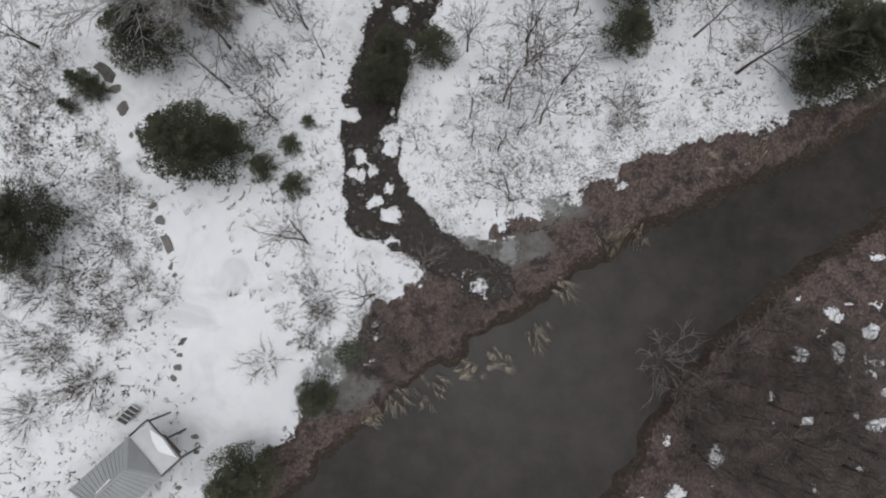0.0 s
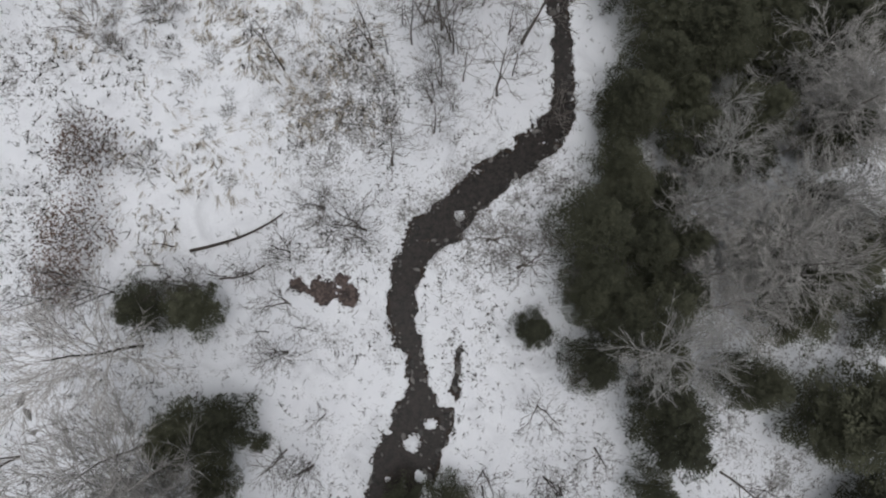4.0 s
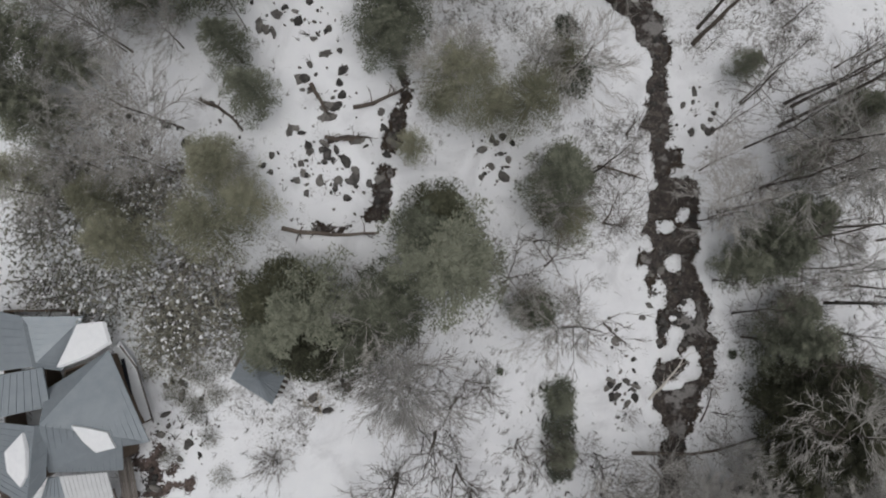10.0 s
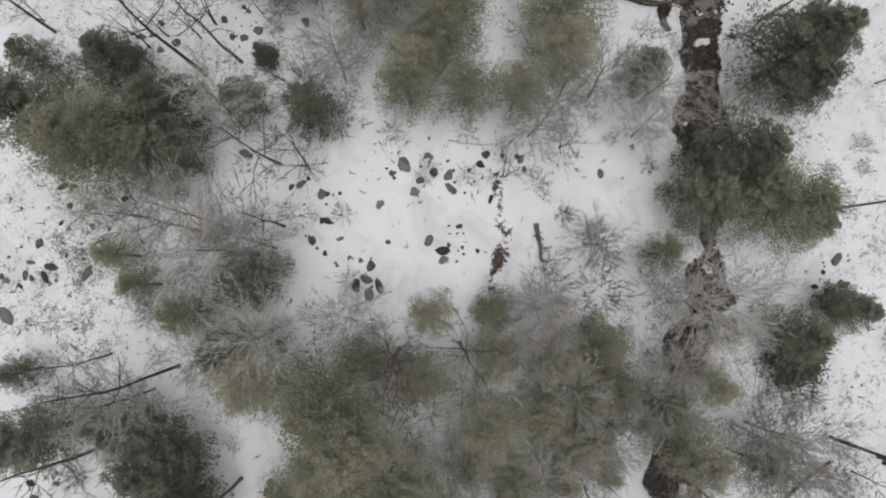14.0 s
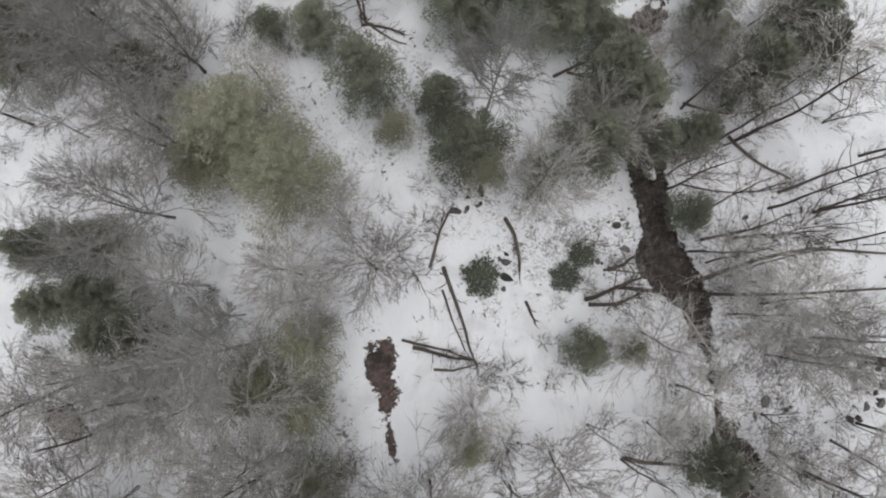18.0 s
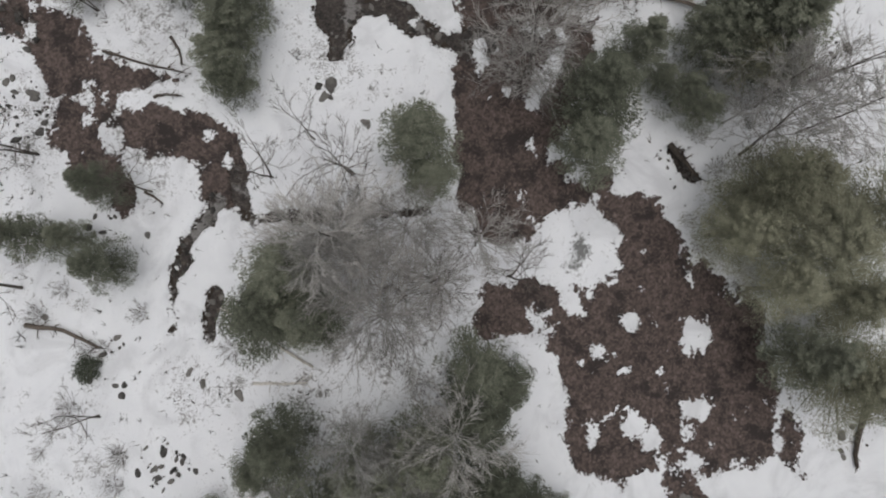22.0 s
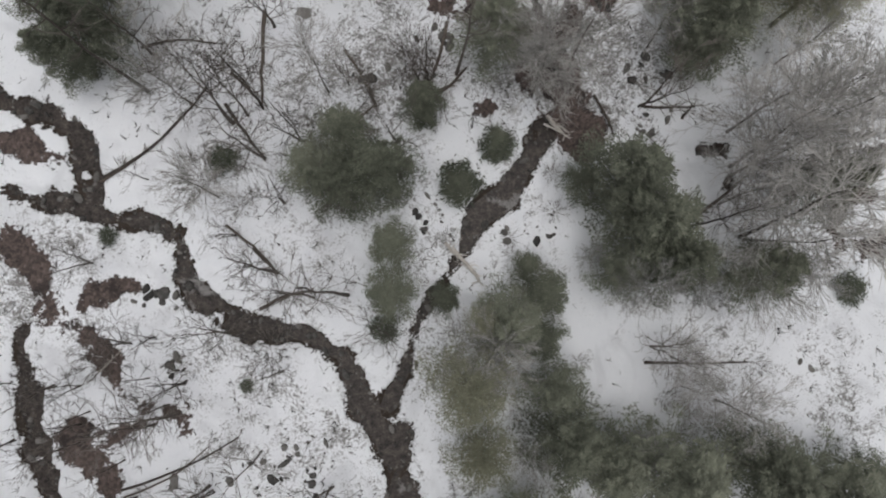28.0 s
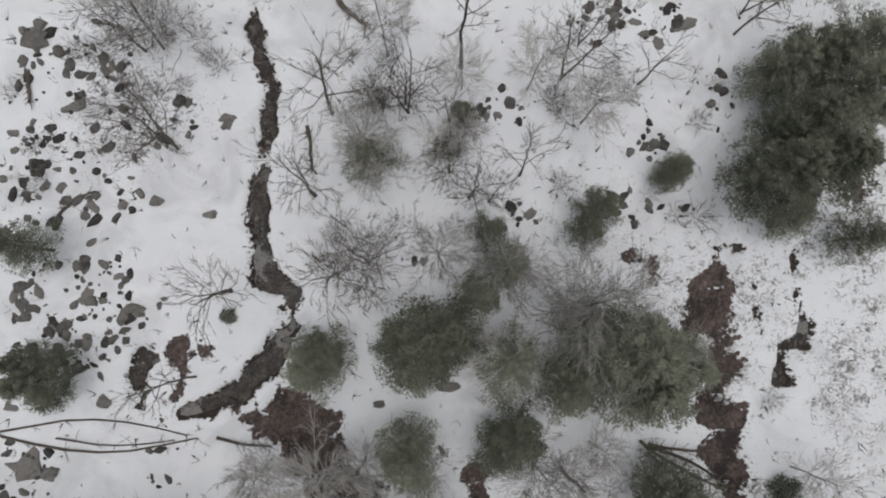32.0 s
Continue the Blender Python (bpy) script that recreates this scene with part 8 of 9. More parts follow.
grow("great", (15.8, 154.7, 0.90), (15.1, 155.3, 0.80), (2.0, 155.9, 0.50), (19.9, 156.4, 0.60), (18.1, 159.3, 0.80), (5.1, 214.1, 0.80), (5.4, 215.5, 0.70), (4.6, 224.0, 0.70), (5.5, 224.6, 0.80), (41.9, 251.5, 0.70), (19.4, 251.8, 0.60), (19.6, 257.9, 0.50), (25.6, 260.3, 0.60), (28.6, 260.5, 0.60), (19.8, 260.5, 0.70), (39.4, 272.1, 0.95), (20.8, 273.8, 0.85), (48.5, 274.9, 0.70), (48.5, 275.2, 0.80), (41.2, 278.4, 0.80), (19.8, 284.8, 0.60))
boulders((-17.5, -12.0, 0.18), (-16.5, -9.8, 0.19), (-16.6, -8.8, 0.22), (-18.0, -5.0, 0.22), (-17.8, -4.3, 0.25), (-17.7, -3.5, 0.19), (-17.5, -2.6, 0.31), (-18.1, 1.7, 0.22), (-18.3, 2.3, 0.25), (-18.6, 3.8, 0.56), (-19.1, 5.3, 0.44), (-19.5, 6.2, 0.31), (-20.8, 10.8, 0.25), (-21.4, 12.5, 0.50), (-21.9, 13.8, 0.44), (-22.5, 14.9, 0.62), (-26.3, 22.0, 0.30), (-26.8, 23.1, 0.42), (-27.2, 24.0, 0.42), (-25.5, 51.5, 0.31), (0.3, 73.1, 0.25), (0.2, 73.3, 0.19), (-9.6, 90.3, 0.22), (-10.0, 92.9, 0.26), (-8.3, 93.5, 0.32), (-8.1, 94.0, 0.36), (-8.9, 103.5, 0.35), (-6.9, 118.7, 0.22), (-2.9, 120.8, 0.25), (-3.3, 122.4, 0.40))
boulders((-11.4, 123.7, 0.25), (-7.8, 131.0, 0.31), (-12.3, 131.7, 0.26), (9.2, 202.4, 0.27), (38.2, 220.4, 0.35), (38.1, 221.8, 0.36), (36.4, 236.1, 0.20), (18.5, 237.8, 0.24), (18.6, 238.1, 0.23), (19.3, 239.5, 0.24), (19.3, 239.7, 0.30), (12.8, 241.8, 0.37), (12.8, 242.0, 0.30), (22.5, 265.3, 0.38), (36.2, 268.3, 0.20), (35.5, 271.0, 0.25), (32.8, 271.0, 0.22), (18.0, 272.9, 0.33), (31.5, 273.3, 0.25), (13.2, 281.3, 0.26), (12.3, 281.9, 0.48), (28.3, 282.3, 0.28), (17.5, 288.1, 0.27), (22.5, 297.0, 0.33))

boulders((14.1, 301.7, 0.64), (15.6, 298.2, 0.54), (16.0, 293.4, 0.38), (21.2, 292.5, 0.41), (18.8, 293.4, 0.33), (17.3, 293.3, 0.32), (12.0, 281.6, 0.63), (12.9, 281.2, 0.37), (11.6, 284.5, 0.31), (12.6, 289.1, 0.39), (13.9, 286.6, 0.42), (15.1, 287.0, 0.42), (14.2, 285.9, 0.21), (15.6, 284.2, 0.37), (17.3, 288.1, 0.27), (18.5, 288.4, 0.22), (22.4, 297.2, 0.39), (13.3, 289.6, 0.45), (15.3, 289.3, 0.37), (15.8, 291.7, 0.24), (16.8, 290.0, 0.27), (44.4, 298.7, 0.34), (43.8, 299.2, 0.34), (43.3, 299.9, 0.29), (41.1, 299.1, 0.23), (46.1, 299.5, 0.40), (45.4, 299.5, 0.29), (42.4, 300.3, 0.40), (36.9, 290.8, 0.28), (35.8, 296.0, 0.26), (42.8, 290.8, 0.28), (43.0, 293.5, 0.23), (31.3, 289.1, 0.25), (12.8, 297.2, 0.27), (13.6, 295.7, 0.27), (20.7, 298.1, 0.25), (20.6, 296.5, 0.22), (16.0, 297.2, 0.27), (14.6, 295.3, 0.24))
boulders((12.1, 281.8, 0.62), (12.9, 281.2, 0.32), (11.5, 285.6, 0.38), (17.2, 288.4, 0.47), (15.2, 289.0, 0.27), (12.9, 288.9, 0.43), (16.8, 287.4, 0.33), (15.8, 286.2, 0.27), (14.3, 286.6, 0.22), (31.7, 282.8, 0.49), (13.7, 288.0, 0.33), (12.2, 289.5, 0.38), (16.0, 288.9, 0.25), (17.7, 288.1, 0.25), (18.7, 288.7, 0.19), (11.4, 275.5, 0.24), (31.1, 279.7, 0.23))
boulders((3.4, 221.2, 0.29), (4.9, 220.7, 0.41), (7.6, 220.0, 0.42), (5.2, 219.8, 0.35), (6.4, 219.5, 0.22), (5.8, 213.3, 0.22), (8.6, 217.4, 0.32), (5.4, 218.7, 0.29), (5.7, 228.8, 0.52), (5.8, 216.8, 0.32), (6.9, 212.3, 0.32), (4.2, 222.4, 0.25), (4.4, 229.4, 0.32), (6.1, 214.9, 0.22), (9.2, 202.5, 0.35), (7.5, 204.9, 0.38), (7.5, 214.6, 0.25))
boulders((-8.9, 103.4, 0.42), (-8.0, 101.3, 0.33), (-10.5, 99.0, 0.39), (-8.1, 96.9, 0.31), (-8.2, 94.1, 0.34), (-10.3, 92.8, 0.34), (-20.9, 94.3, 0.31), (-10.8, 98.0, 0.24), (-10.3, 100.5, 0.21), (-13.7, 105.2, 0.27), (-10.5, 106.0, 0.24), (-9.7, 102.4, 0.24), (-7.9, 100.0, 0.21), (-19.5, 95.7, 0.28), (-16.4, 90.8, 0.25), (-9.7, 90.5, 0.22))
boulders((-11.6, 123.9, 0.30), (-2.9, 120.8, 0.33), (-3.3, 122.2, 0.45), (-7.0, 118.7, 0.26), (-10.2, 129.1, 0.37), (13.9, 130.2, 0.46), (8.1, 121.2, 0.30), (-24.3, 116.7, 0.43), (-20.1, 118.4, 0.41), (-1.8, 117.0, 0.27), (-4.8, 120.2, 0.35), (-20.7, 115.6, 0.20), (-22.0, 118.1, 0.20), (-10.4, 113.5, 0.34), (-3.7, 135.4, 0.25), (-13.9, 135.4, 0.57))
boulders((-5.6, 193.2, 0.29), (-7.3, 202.7, 0.23), (-5.0, 201.5, 0.23), (-3.4, 190.9, 0.38), (-8.7, 196.7, 0.22), (-12.1, 199.4, 0.26), (-5.1, 192.3, 0.22))

# ---- fallen wood ----
log("dark", -15.79, 31.33, -12.97, 32.27, 0.06)
log("dark", -17.45, 33.11, -11.82, 35.58, 0.10)
log("dark", 9.87, 72.35, 17.98, 72.92, 0.11)
log("dark", 14.45, 74.12, 15.26, 76.34, 0.05)
log("pale", 11.11, 75.76, 13.44, 78.28, 0.08)
log("dark", 23.86, 77.29, 27.11, 76.22, 0.09)
log("dark", 17.23, 79.62, 23.18, 79.74, 0.07)
log("dark", 8.24, 80.91, 9.72, 79.56, 0.06)
log("dark", -11.19, 87.41, -5.64, 86.99, 0.13)
log("dark", 8.19, 91.08, 11.03, 90.14, 0.07)
log("dark", -8.17, 92.06, -5.96, 92.29, 0.10)
log("dark", -8.31, 92.36, -6.50, 92.32, 0.11)
log("dark", -6.67, 93.93, -3.83, 95.20, 0.11)
log("dark", -15.09, 94.59, -12.84, 92.87, 0.10)
log("dark", -8.96, 95.24, -8.19, 93.77, 0.12)
log("dark", 14.49, 98.40, 19.62, 102.55, 0.14)
log("pale", 9.47, 104.22, 10.42, 105.43, 0.07)
log("pale", 9.03, 104.30, 10.00, 105.51, 0.09)
log("dark", 7.02, 109.21, 8.76, 108.69, 0.12)
log("pale", 11.33, 112.50, 14.58, 111.39, 0.07)
log("pale", -6.74, 115.16, -4.69, 115.70, 0.05)
log("dark", 3.74, 118.58, 3.73, 116.37, 0.13)
log("pale", -0.74, 123.51, 1.43, 123.14, 0.05)
log("dark", 19.05, 127.95, 24.17, 126.88, 0.09)
log("dark", 20.46, 130.31, 24.89, 129.10, 0.07)
log("dark", 11.13, 132.40, 14.04, 131.58, 0.08)
log("dark", 11.01, 132.47, 15.59, 131.72, 0.11)
log("dark", -19.23, 137.89, -13.02, 136.56, 0.06)
log("dark", -20.08, 139.97, -16.27, 138.96, 0.06)
log("dark", 8.85, 140.06, 12.24, 138.62, 0.12)
log("dark", -17.71, 141.20, -15.30, 139.17, 0.07)
log("pale", 14.75, 147.36, 16.53, 142.02, 0.05)
log("dark", -0.42, 148.13, 1.58, 147.79, 0.07)
log("dark", 15.84, 148.82, 27.44, 147.57, 0.12)
log("dark", 9.10, 149.18, 12.34, 149.03, 0.11)
log("dark", 9.07, 149.49, 12.64, 149.93, 0.12)
log("dark", -1.24, 149.60, 1.80, 147.94, 0.10)
log("dark", 11.07, 149.70, 26.93, 145.61, 0.11)
log("dark", -1.72, 150.12, 1.65, 148.11, 0.07)
log("dark", 5.53, 150.36, 5.73, 148.97, 0.08)
log("dark", 10.90, 150.96, 12.61, 151.23, 0.11)
log("dark", 1.07, 152.15, 1.44, 148.63, 0.06)
log("dark", 1.40, 153.41, 1.80, 147.94, 0.10)
log("dark", 0.71, 153.55, 2.43, 156.25, 0.09)
log("dark", 16.55, 154.84, 22.77, 153.03, 0.05)
log("dark", 5.61, 155.23, 5.58, 152.08, 0.11)
log("dark", 20.32, 156.86, 23.13, 153.43, 0.09)
log("pale", 14.15, 157.76, 14.63, 158.68, 0.08)
log("pale", 8.94, 158.08, 11.09, 159.00, 0.07)
log("pale", 13.20, 158.74, 14.19, 159.52, 0.11)
log("dark", 18.21, 159.60, 23.56, 157.94, 0.07)
log("dark", 12.08, 159.77, 13.58, 160.41, 0.11)
log("pale", 16.25, 161.45, 17.79, 162.67, 0.07)
log("pale", 15.77, 161.61, 18.74, 163.76, 0.08)
log("dark", 23.87, 162.01, 25.85, 162.03, 0.10)
log("pale", 16.48, 162.07, 18.64, 163.63, 0.11)
log("dark", 23.88, 162.27, 25.93, 161.66, 0.11)
log("pale", 16.63, 162.35, 18.85, 163.66, 0.10)
log("dark", 10.96, 163.10, 13.33, 163.53, 0.10)
log("dark", 11.82, 163.12, 13.57, 162.41, 0.08)
log("dark", 22.60, 166.15, 26.19, 167.12, 0.08)
log("dark", 0.43, 168.09, 2.63, 167.12, 0.08)
log("dark", 0.40, 168.71, 2.61, 166.47, 0.07)
log("dark", 0.32, 170.70, 0.43, 168.09, 0.06)
log("dark", -10.42, 172.20, -9.34, 169.27, 0.09)
log("dark", 7.75, 174.58, 7.74, 173.53, 0.11)
log("dark", 6.52, 174.60, 7.91, 174.53, 0.08)
log("dark", 30.14, 176.19, 27.07, 172.50, 0.19)
log("dark", -10.66, 176.95, -10.89, 174.42, 0.06)
log("dark", 1.71, 176.98, 5.57, 175.93, 0.14)
log("dark", 4.74, 177.56, 4.69, 176.36, 0.13)
log("pale", -18.86, 178.75, -12.73, 177.64, 0.05)
log("dark", -17.66, 181.09, -14.52, 182.06, 0.15)
log("dark", -12.45, 181.13, -8.85, 180.50, 0.13)
log("dark", -11.50, 181.50, -8.67, 180.65, 0.10)
log("dark", -16.75, 181.99, -14.31, 182.52, 0.12)
log("dark", -13.58, 182.59, -10.89, 182.45, 0.13)
log("dark", -13.61, 182.68, -11.28, 182.60, 0.12)
log("pale", -2.48, 191.24, 0.29, 190.01, 0.08)
log("dark", 25.16, 194.10, 25.79, 191.67, 0.16)
log("pale", -2.54, 195.87, 0.89, 190.70, 0.12)
log("dark", -13.15, 199.45, -9.75, 196.58, 0.13)
fell(30.20, 200.55, 18.51, 211.35)
log("pale", 29.02, 202.35, 30.43, 200.43, 0.07)
log("dark", 26.92, 203.27, 30.53, 200.51, 0.08)
log("pale", 21.79, 203.76, 23.61, 204.90, 0.07)
log("dark", -4.14, 203.81, -3.48, 202.82, 0.08)
log("pale", 26.11, 206.12, 30.48, 208.89, 0.12)
log("pale", 26.12, 206.26, 30.71, 209.11, 0.09)
log("dark", -1.56, 208.68, -0.08, 208.15, 0.08)
log("dark", 17.02, 211.02, 20.01, 209.65, 0.07)
log("dark", 16.77, 211.43, 19.40, 209.00, 0.09)
log("dark", 13.27, 211.48, 14.78, 210.86, 0.09)
log("dark", 0.78, 211.59, 0.69, 209.88, 0.08)
log("dark", 17.30, 211.62, 20.15, 209.95, 0.08)
log("dark", -3.14, 212.37, 0.50, 209.45, 0.08)
log("dark", 18.16, 212.93, 21.23, 208.69, 0.05)
log("pale", 25.62, 216.80, 31.37, 220.33, 0.10)
log("pale", 25.82, 216.89, 27.72, 218.21, 0.08)
log("pale", 25.81, 217.03, 31.79, 220.84, 0.12)
log("dark", 17.28, 217.26, 18.85, 216.01, 0.06)
log("dark", 16.95, 217.27, 16.96, 214.72, 0.09)
log("dark", 17.59, 217.32, 18.53, 218.57, 0.11)
log("dark", 38.02, 218.41, 43.31, 215.85, 0.08)
log("dark", 17.07, 219.15, 21.90, 219.90, 0.12)
log("dark", 17.18, 219.18, 21.19, 220.73, 0.12)
log("dark", -5.13, 219.32, -6.78, 220.18, 0.09)
log("dark", 20.42, 226.90, 22.87, 229.56, 0.13)
log("dark", -3.99, 227.12, 4.56, 223.98, 0.05)
log("dark", 15.71, 228.14, 18.54, 223.23, 0.07)
log("dark", 12.65, 228.49, 10.96, 232.12, 0.15)
log("dark", 32.54, 230.40, 41.06, 227.70, 0.08)
log("pale", 22.80, 231.23, 24.50, 232.14, 0.06)
log("dark", 38.28, 232.73, 39.80, 231.82, 0.12)
log("dark", 39.91, 239.05, 43.97, 238.35, 0.05)
log("dark", 10.22, 241.41, 14.78, 243.36, 0.05)
log("dark", 10.17, 241.78, 16.33, 243.60, 0.06)
log("dark", 38.02, 244.62, 43.30, 243.92, 0.08)
log("pale", 9.87, 247.96, 11.02, 248.82, 0.06)
log("dark", 18.27, 250.05, 21.00, 250.68, 0.10)
log("dark", 41.40, 251.61, 44.95, 253.74, 0.10)
log("pale", 28.72, 251.93, 29.98, 249.93, 0.11)
log("pale", 28.37, 252.26, 29.97, 250.20, 0.10)
log("dark", 18.40, 253.26, 19.52, 251.77, 0.09)
log("dark", 17.13, 254.60, 19.40, 251.94, 0.07)
log("dark", 41.90, 257.22, 42.55, 257.73, 0.07)
log("dark", 11.30, 257.53, 17.16, 261.72, 0.06)
log("dark", 11.47, 257.77, 17.26, 261.97, 0.07)
log("pale", 34.52, 257.91, 35.34, 257.38, 0.05)
log("dark", 39.96, 258.11, 42.71, 257.80, 0.07)
log("pale", 34.68, 258.28, 35.78, 257.31, 0.07)
log("pale", 34.68, 258.37, 35.59, 257.17, 0.09)
log("dark", 37.41, 259.10, 38.16, 256.82, 0.07)
log("dark", 23.62, 259.23, 25.72, 260.11, 0.08)
log("dark", 28.48, 260.13, 30.81, 261.40, 0.10)
log("dark", 17.97, 260.87, 19.58, 257.74, 0.08)
log("dark", 18.47, 262.45, 19.80, 260.55, 0.07)
log("dark", 24.42, 263.13, 25.56, 260.27, 0.07)
log("dark", 30.04, 264.04, 28.49, 260.55, 0.09)
log("dark", 14.22, 264.09, 17.93, 263.99, 0.07)
log("dark", 20.60, 265.55, 19.80, 260.55, 0.10)
log("dark", 39.42, 272.57, 42.47, 273.54, 0.09)
log("dark", 34.22, 273.44, 37.47, 273.52, 0.06)
log("dark", 36.80, 278.25, 37.89, 276.87, 0.09)
log("dark", 41.08, 278.72, 44.94, 276.05, 0.09)
log("dark", 41.24, 278.84, 44.39, 278.20, 0.08)
log("dark", 40.84, 279.03, 45.22, 276.02, 0.08)
log("dark", 20.50, 281.78, 22.92, 281.01, 0.07)
log("dark", 13.45, 282.83, 18.60, 281.99, 0.04)
log("dark", 11.02, 283.30, 19.61, 281.91, 0.06)
log("dark", 11.03, 283.43, 19.12, 282.12, 0.05)
log("dark", 14.50, 293.03, 16.21, 294.08, 0.07)
log("dark", 26.31, 296.43, 26.28, 294.28, 0.09)
log("dark", 13.77, 300.11, 13.75, 298.49, 0.11)
log("dark", 28.54, 302.60, 29.69, 301.31, 0.14)

# take away the patterns that no place used
for kind, made in KINDS.items():
    for pick, ob in enumerate(made):
        if kind != "windfall" and (kind, pick) not in USED:
            for piece in (*ob.children_recursive, ob):
                bpy.data.objects.remove(piece)

# ---- scattered stones, straw and weeds ----
HEAPS = {"stones": Shape(501), "straw": Shape(502), "weeds": Shape(503)}


def lump(s, x, y, z, r):
    n, sides = len(s.v), 8
    grow_x, grow_y, turn = s.rnd.uniform(0.8, 1.5), s.rnd.uniform(0.6, 1.0), s.rnd.uniform(0, 6.28)
    jag = [s.rnd.uniform(0.7, 1.2) for _ in range(sides)]
    for level, wide in ((-0.3, 1.0), (0.22, 0.9), (0.45, 0.5)):
        for k in range(sides):
            c = 2 * math.pi * k / sides
            a, b = math.cos(c) * grow_x * wide * jag[k] * s.rnd.uniform(0.9, 1.1), math.sin(c) * grow_y * wide * jag[k] * s.rnd.uniform(0.9, 1.1)
            s.v.append((x + r * (a * math.cos(turn) - b * math.sin(turn)), y + r * (a * math.sin(turn) + b * math.cos(turn)), z + r * level))
    for ring in (0, sides):
        for k in range(sides):
            j = (k + 1) % sides
            s.f.append((n + ring + k, n + ring + j, n + ring + sides + j, n + ring + sides + k))
    s.f.append(tuple(n + 2 * sides + k for k in range(sides)))


def pebbles(x, y, rx, ry, count):
    s = HEAPS["stones"]
    for _ in range(int(count * 1.7)):
        a, d = s.rnd.uniform(0, 6.28), math.sqrt(s.rnd.random())
        px, py = x + rx * d * math.cos(a), y + ry * d * math.sin(a)
        lump(s, px, py, ground_z(px, py), 0.07 + 0.28 * s.rnd.random() ** 2.4)


def tuft(s, x, y, size, blades, lean):
    z = ground_z(x, y)
    for _ in range(blades):
        a = s.rnd.uniform(0, 6.28)
        out = s.rnd.uniform(0.3, 1.0) * size
        s.twig((x, y, z - 0.05), (x + math.cos(a) * out + lean[0] * size, y + math.sin(a) * out + lean[1] * size, z + size * s.rnd.uniform(0.3, 1.0)), 0.013 + 0.016 * s.rnd.random())


def straw(x, y, r):
    s = HEAPS["straw"]
    for _ in range(int(6 * r * r) + 8):
        a, d = s.rnd.uniform(0, 6.28), math.sqrt(s.rnd.random()) * r
        px, py = x + d * math.cos(a), y + d * math.sin(a)
        # beaten down by the snow, the blades of a patch lie one way
        lie = 2.6 * noise.noise(Vector((px * 0.3, py * 0.3, 3.0))) - 1.2
        size = s.rnd.uniform(0.4, 0.95)
        for _ in range(6):
            b = lie + s.rnd.gauss(0, 0.3)
            qx, qy = px + s.rnd.gauss(0, 0.07), py + s.rnd.gauss(0, 0.07)
            z = ground_z(qx, qy)
            s.twig((qx, qy, z - 0.02), (qx + math.cos(b) * size, qy + math.sin(b) * size, z + s.rnd.uniform(0.03, 0.2)), 0.009 + 0.012 * s.rnd.random())


def stubble(x, y, r, lie):
    """Dark dead stalks beaten down one way."""
    s = HEAPS["weeds"]
    for _ in range(int(2.6 * r * r) + 4):
        a, d = s.rnd.uniform(0, 6.28), math.sqrt(s.rnd.random()) * r
        px, py = x + d * math.cos(a), y + d * math.sin(a)
        size = 0.25 + 0.5 * s.rnd.random()
        for _ in range(4):
            b = math.radians(lie) + s.rnd.gauss(0, 0.45)
            qx, qy = px + s.rnd.gauss(0, 0.06), py + s.rnd.gauss(0, 0.06)
            z = ground_z(qx, qy)
            s.twig((qx, qy, z - 0.02), (qx + math.cos(b) * size, qy + math.sin(b) * size, z + s.rnd.uniform(0.04, 0.25)), 0.014 + 0.014 * s.rnd.random())


def finish_fields():
    # weeds over the whole valley, thicker where the snow lies thin
    s = HEAPS["weeds"]
    pick = np.random.RandomState(77)
    rows_at, cols_at = pick.randint(40, rows - 40, 120000), pick.randint(40, cols - 40, 120000)
    for i, j in zip(rows_at, cols_at):
        if abs(GU[i, j]) > 34 or wet[i, j] < 0.1 or river[i, j] < 0.5 or leafy[i, j] < 0 or trodden[i, j] > 0.6 or not -25 < GY[i, j] < 311:
            continue
        if pick.rand() < (0.22 + 1.2 * max(0.0, THIN[i, j] + 0.05)) * np.interp(GY[i, j], [25, 60, 85, 200, 230], [2.3, 1.0, 0.4, 0.4, 0.55]):
            x, y = GX[i, j], GY[i, j]
            tuft(s, x, y, s.rnd.uniform(0.14, 0.5), s.rnd.randint(2, 5), (s.rnd.uniform(-0.6, 0.6), s.rnd.uniform(-0.6, 0.6)))
    banks = np.argwhere((wet < 0.05) & (wet > -0.55) & (np.abs(GU) < 34) & (river > 0.5) & (GY > -20) & (GY < 311))
    for i, j in banks[pick.permutation(len(banks))[:2600]]:
        lump(HEAPS["stones"], GX[i, j], GY[i, j], BASE[i, j] - 0.24, 0.07 + 0.2 * pick.rand() ** 3)
    for key, mat, name, label, category in (
            ("stones", STONE, "scattered_stones", "dark stones scattered through the snow", "stones"),
            ("straw", STRAW, "dry_grass", "flattened straw-coloured dry grass", "grass"),
            ("weeds", STALKS, "weed_stalks", "dark weed stalks poking through the snow", "weeds")):
        tagged(new(name, HEAPS[key].mesh(name, mat)), label, category, kind="stuff")



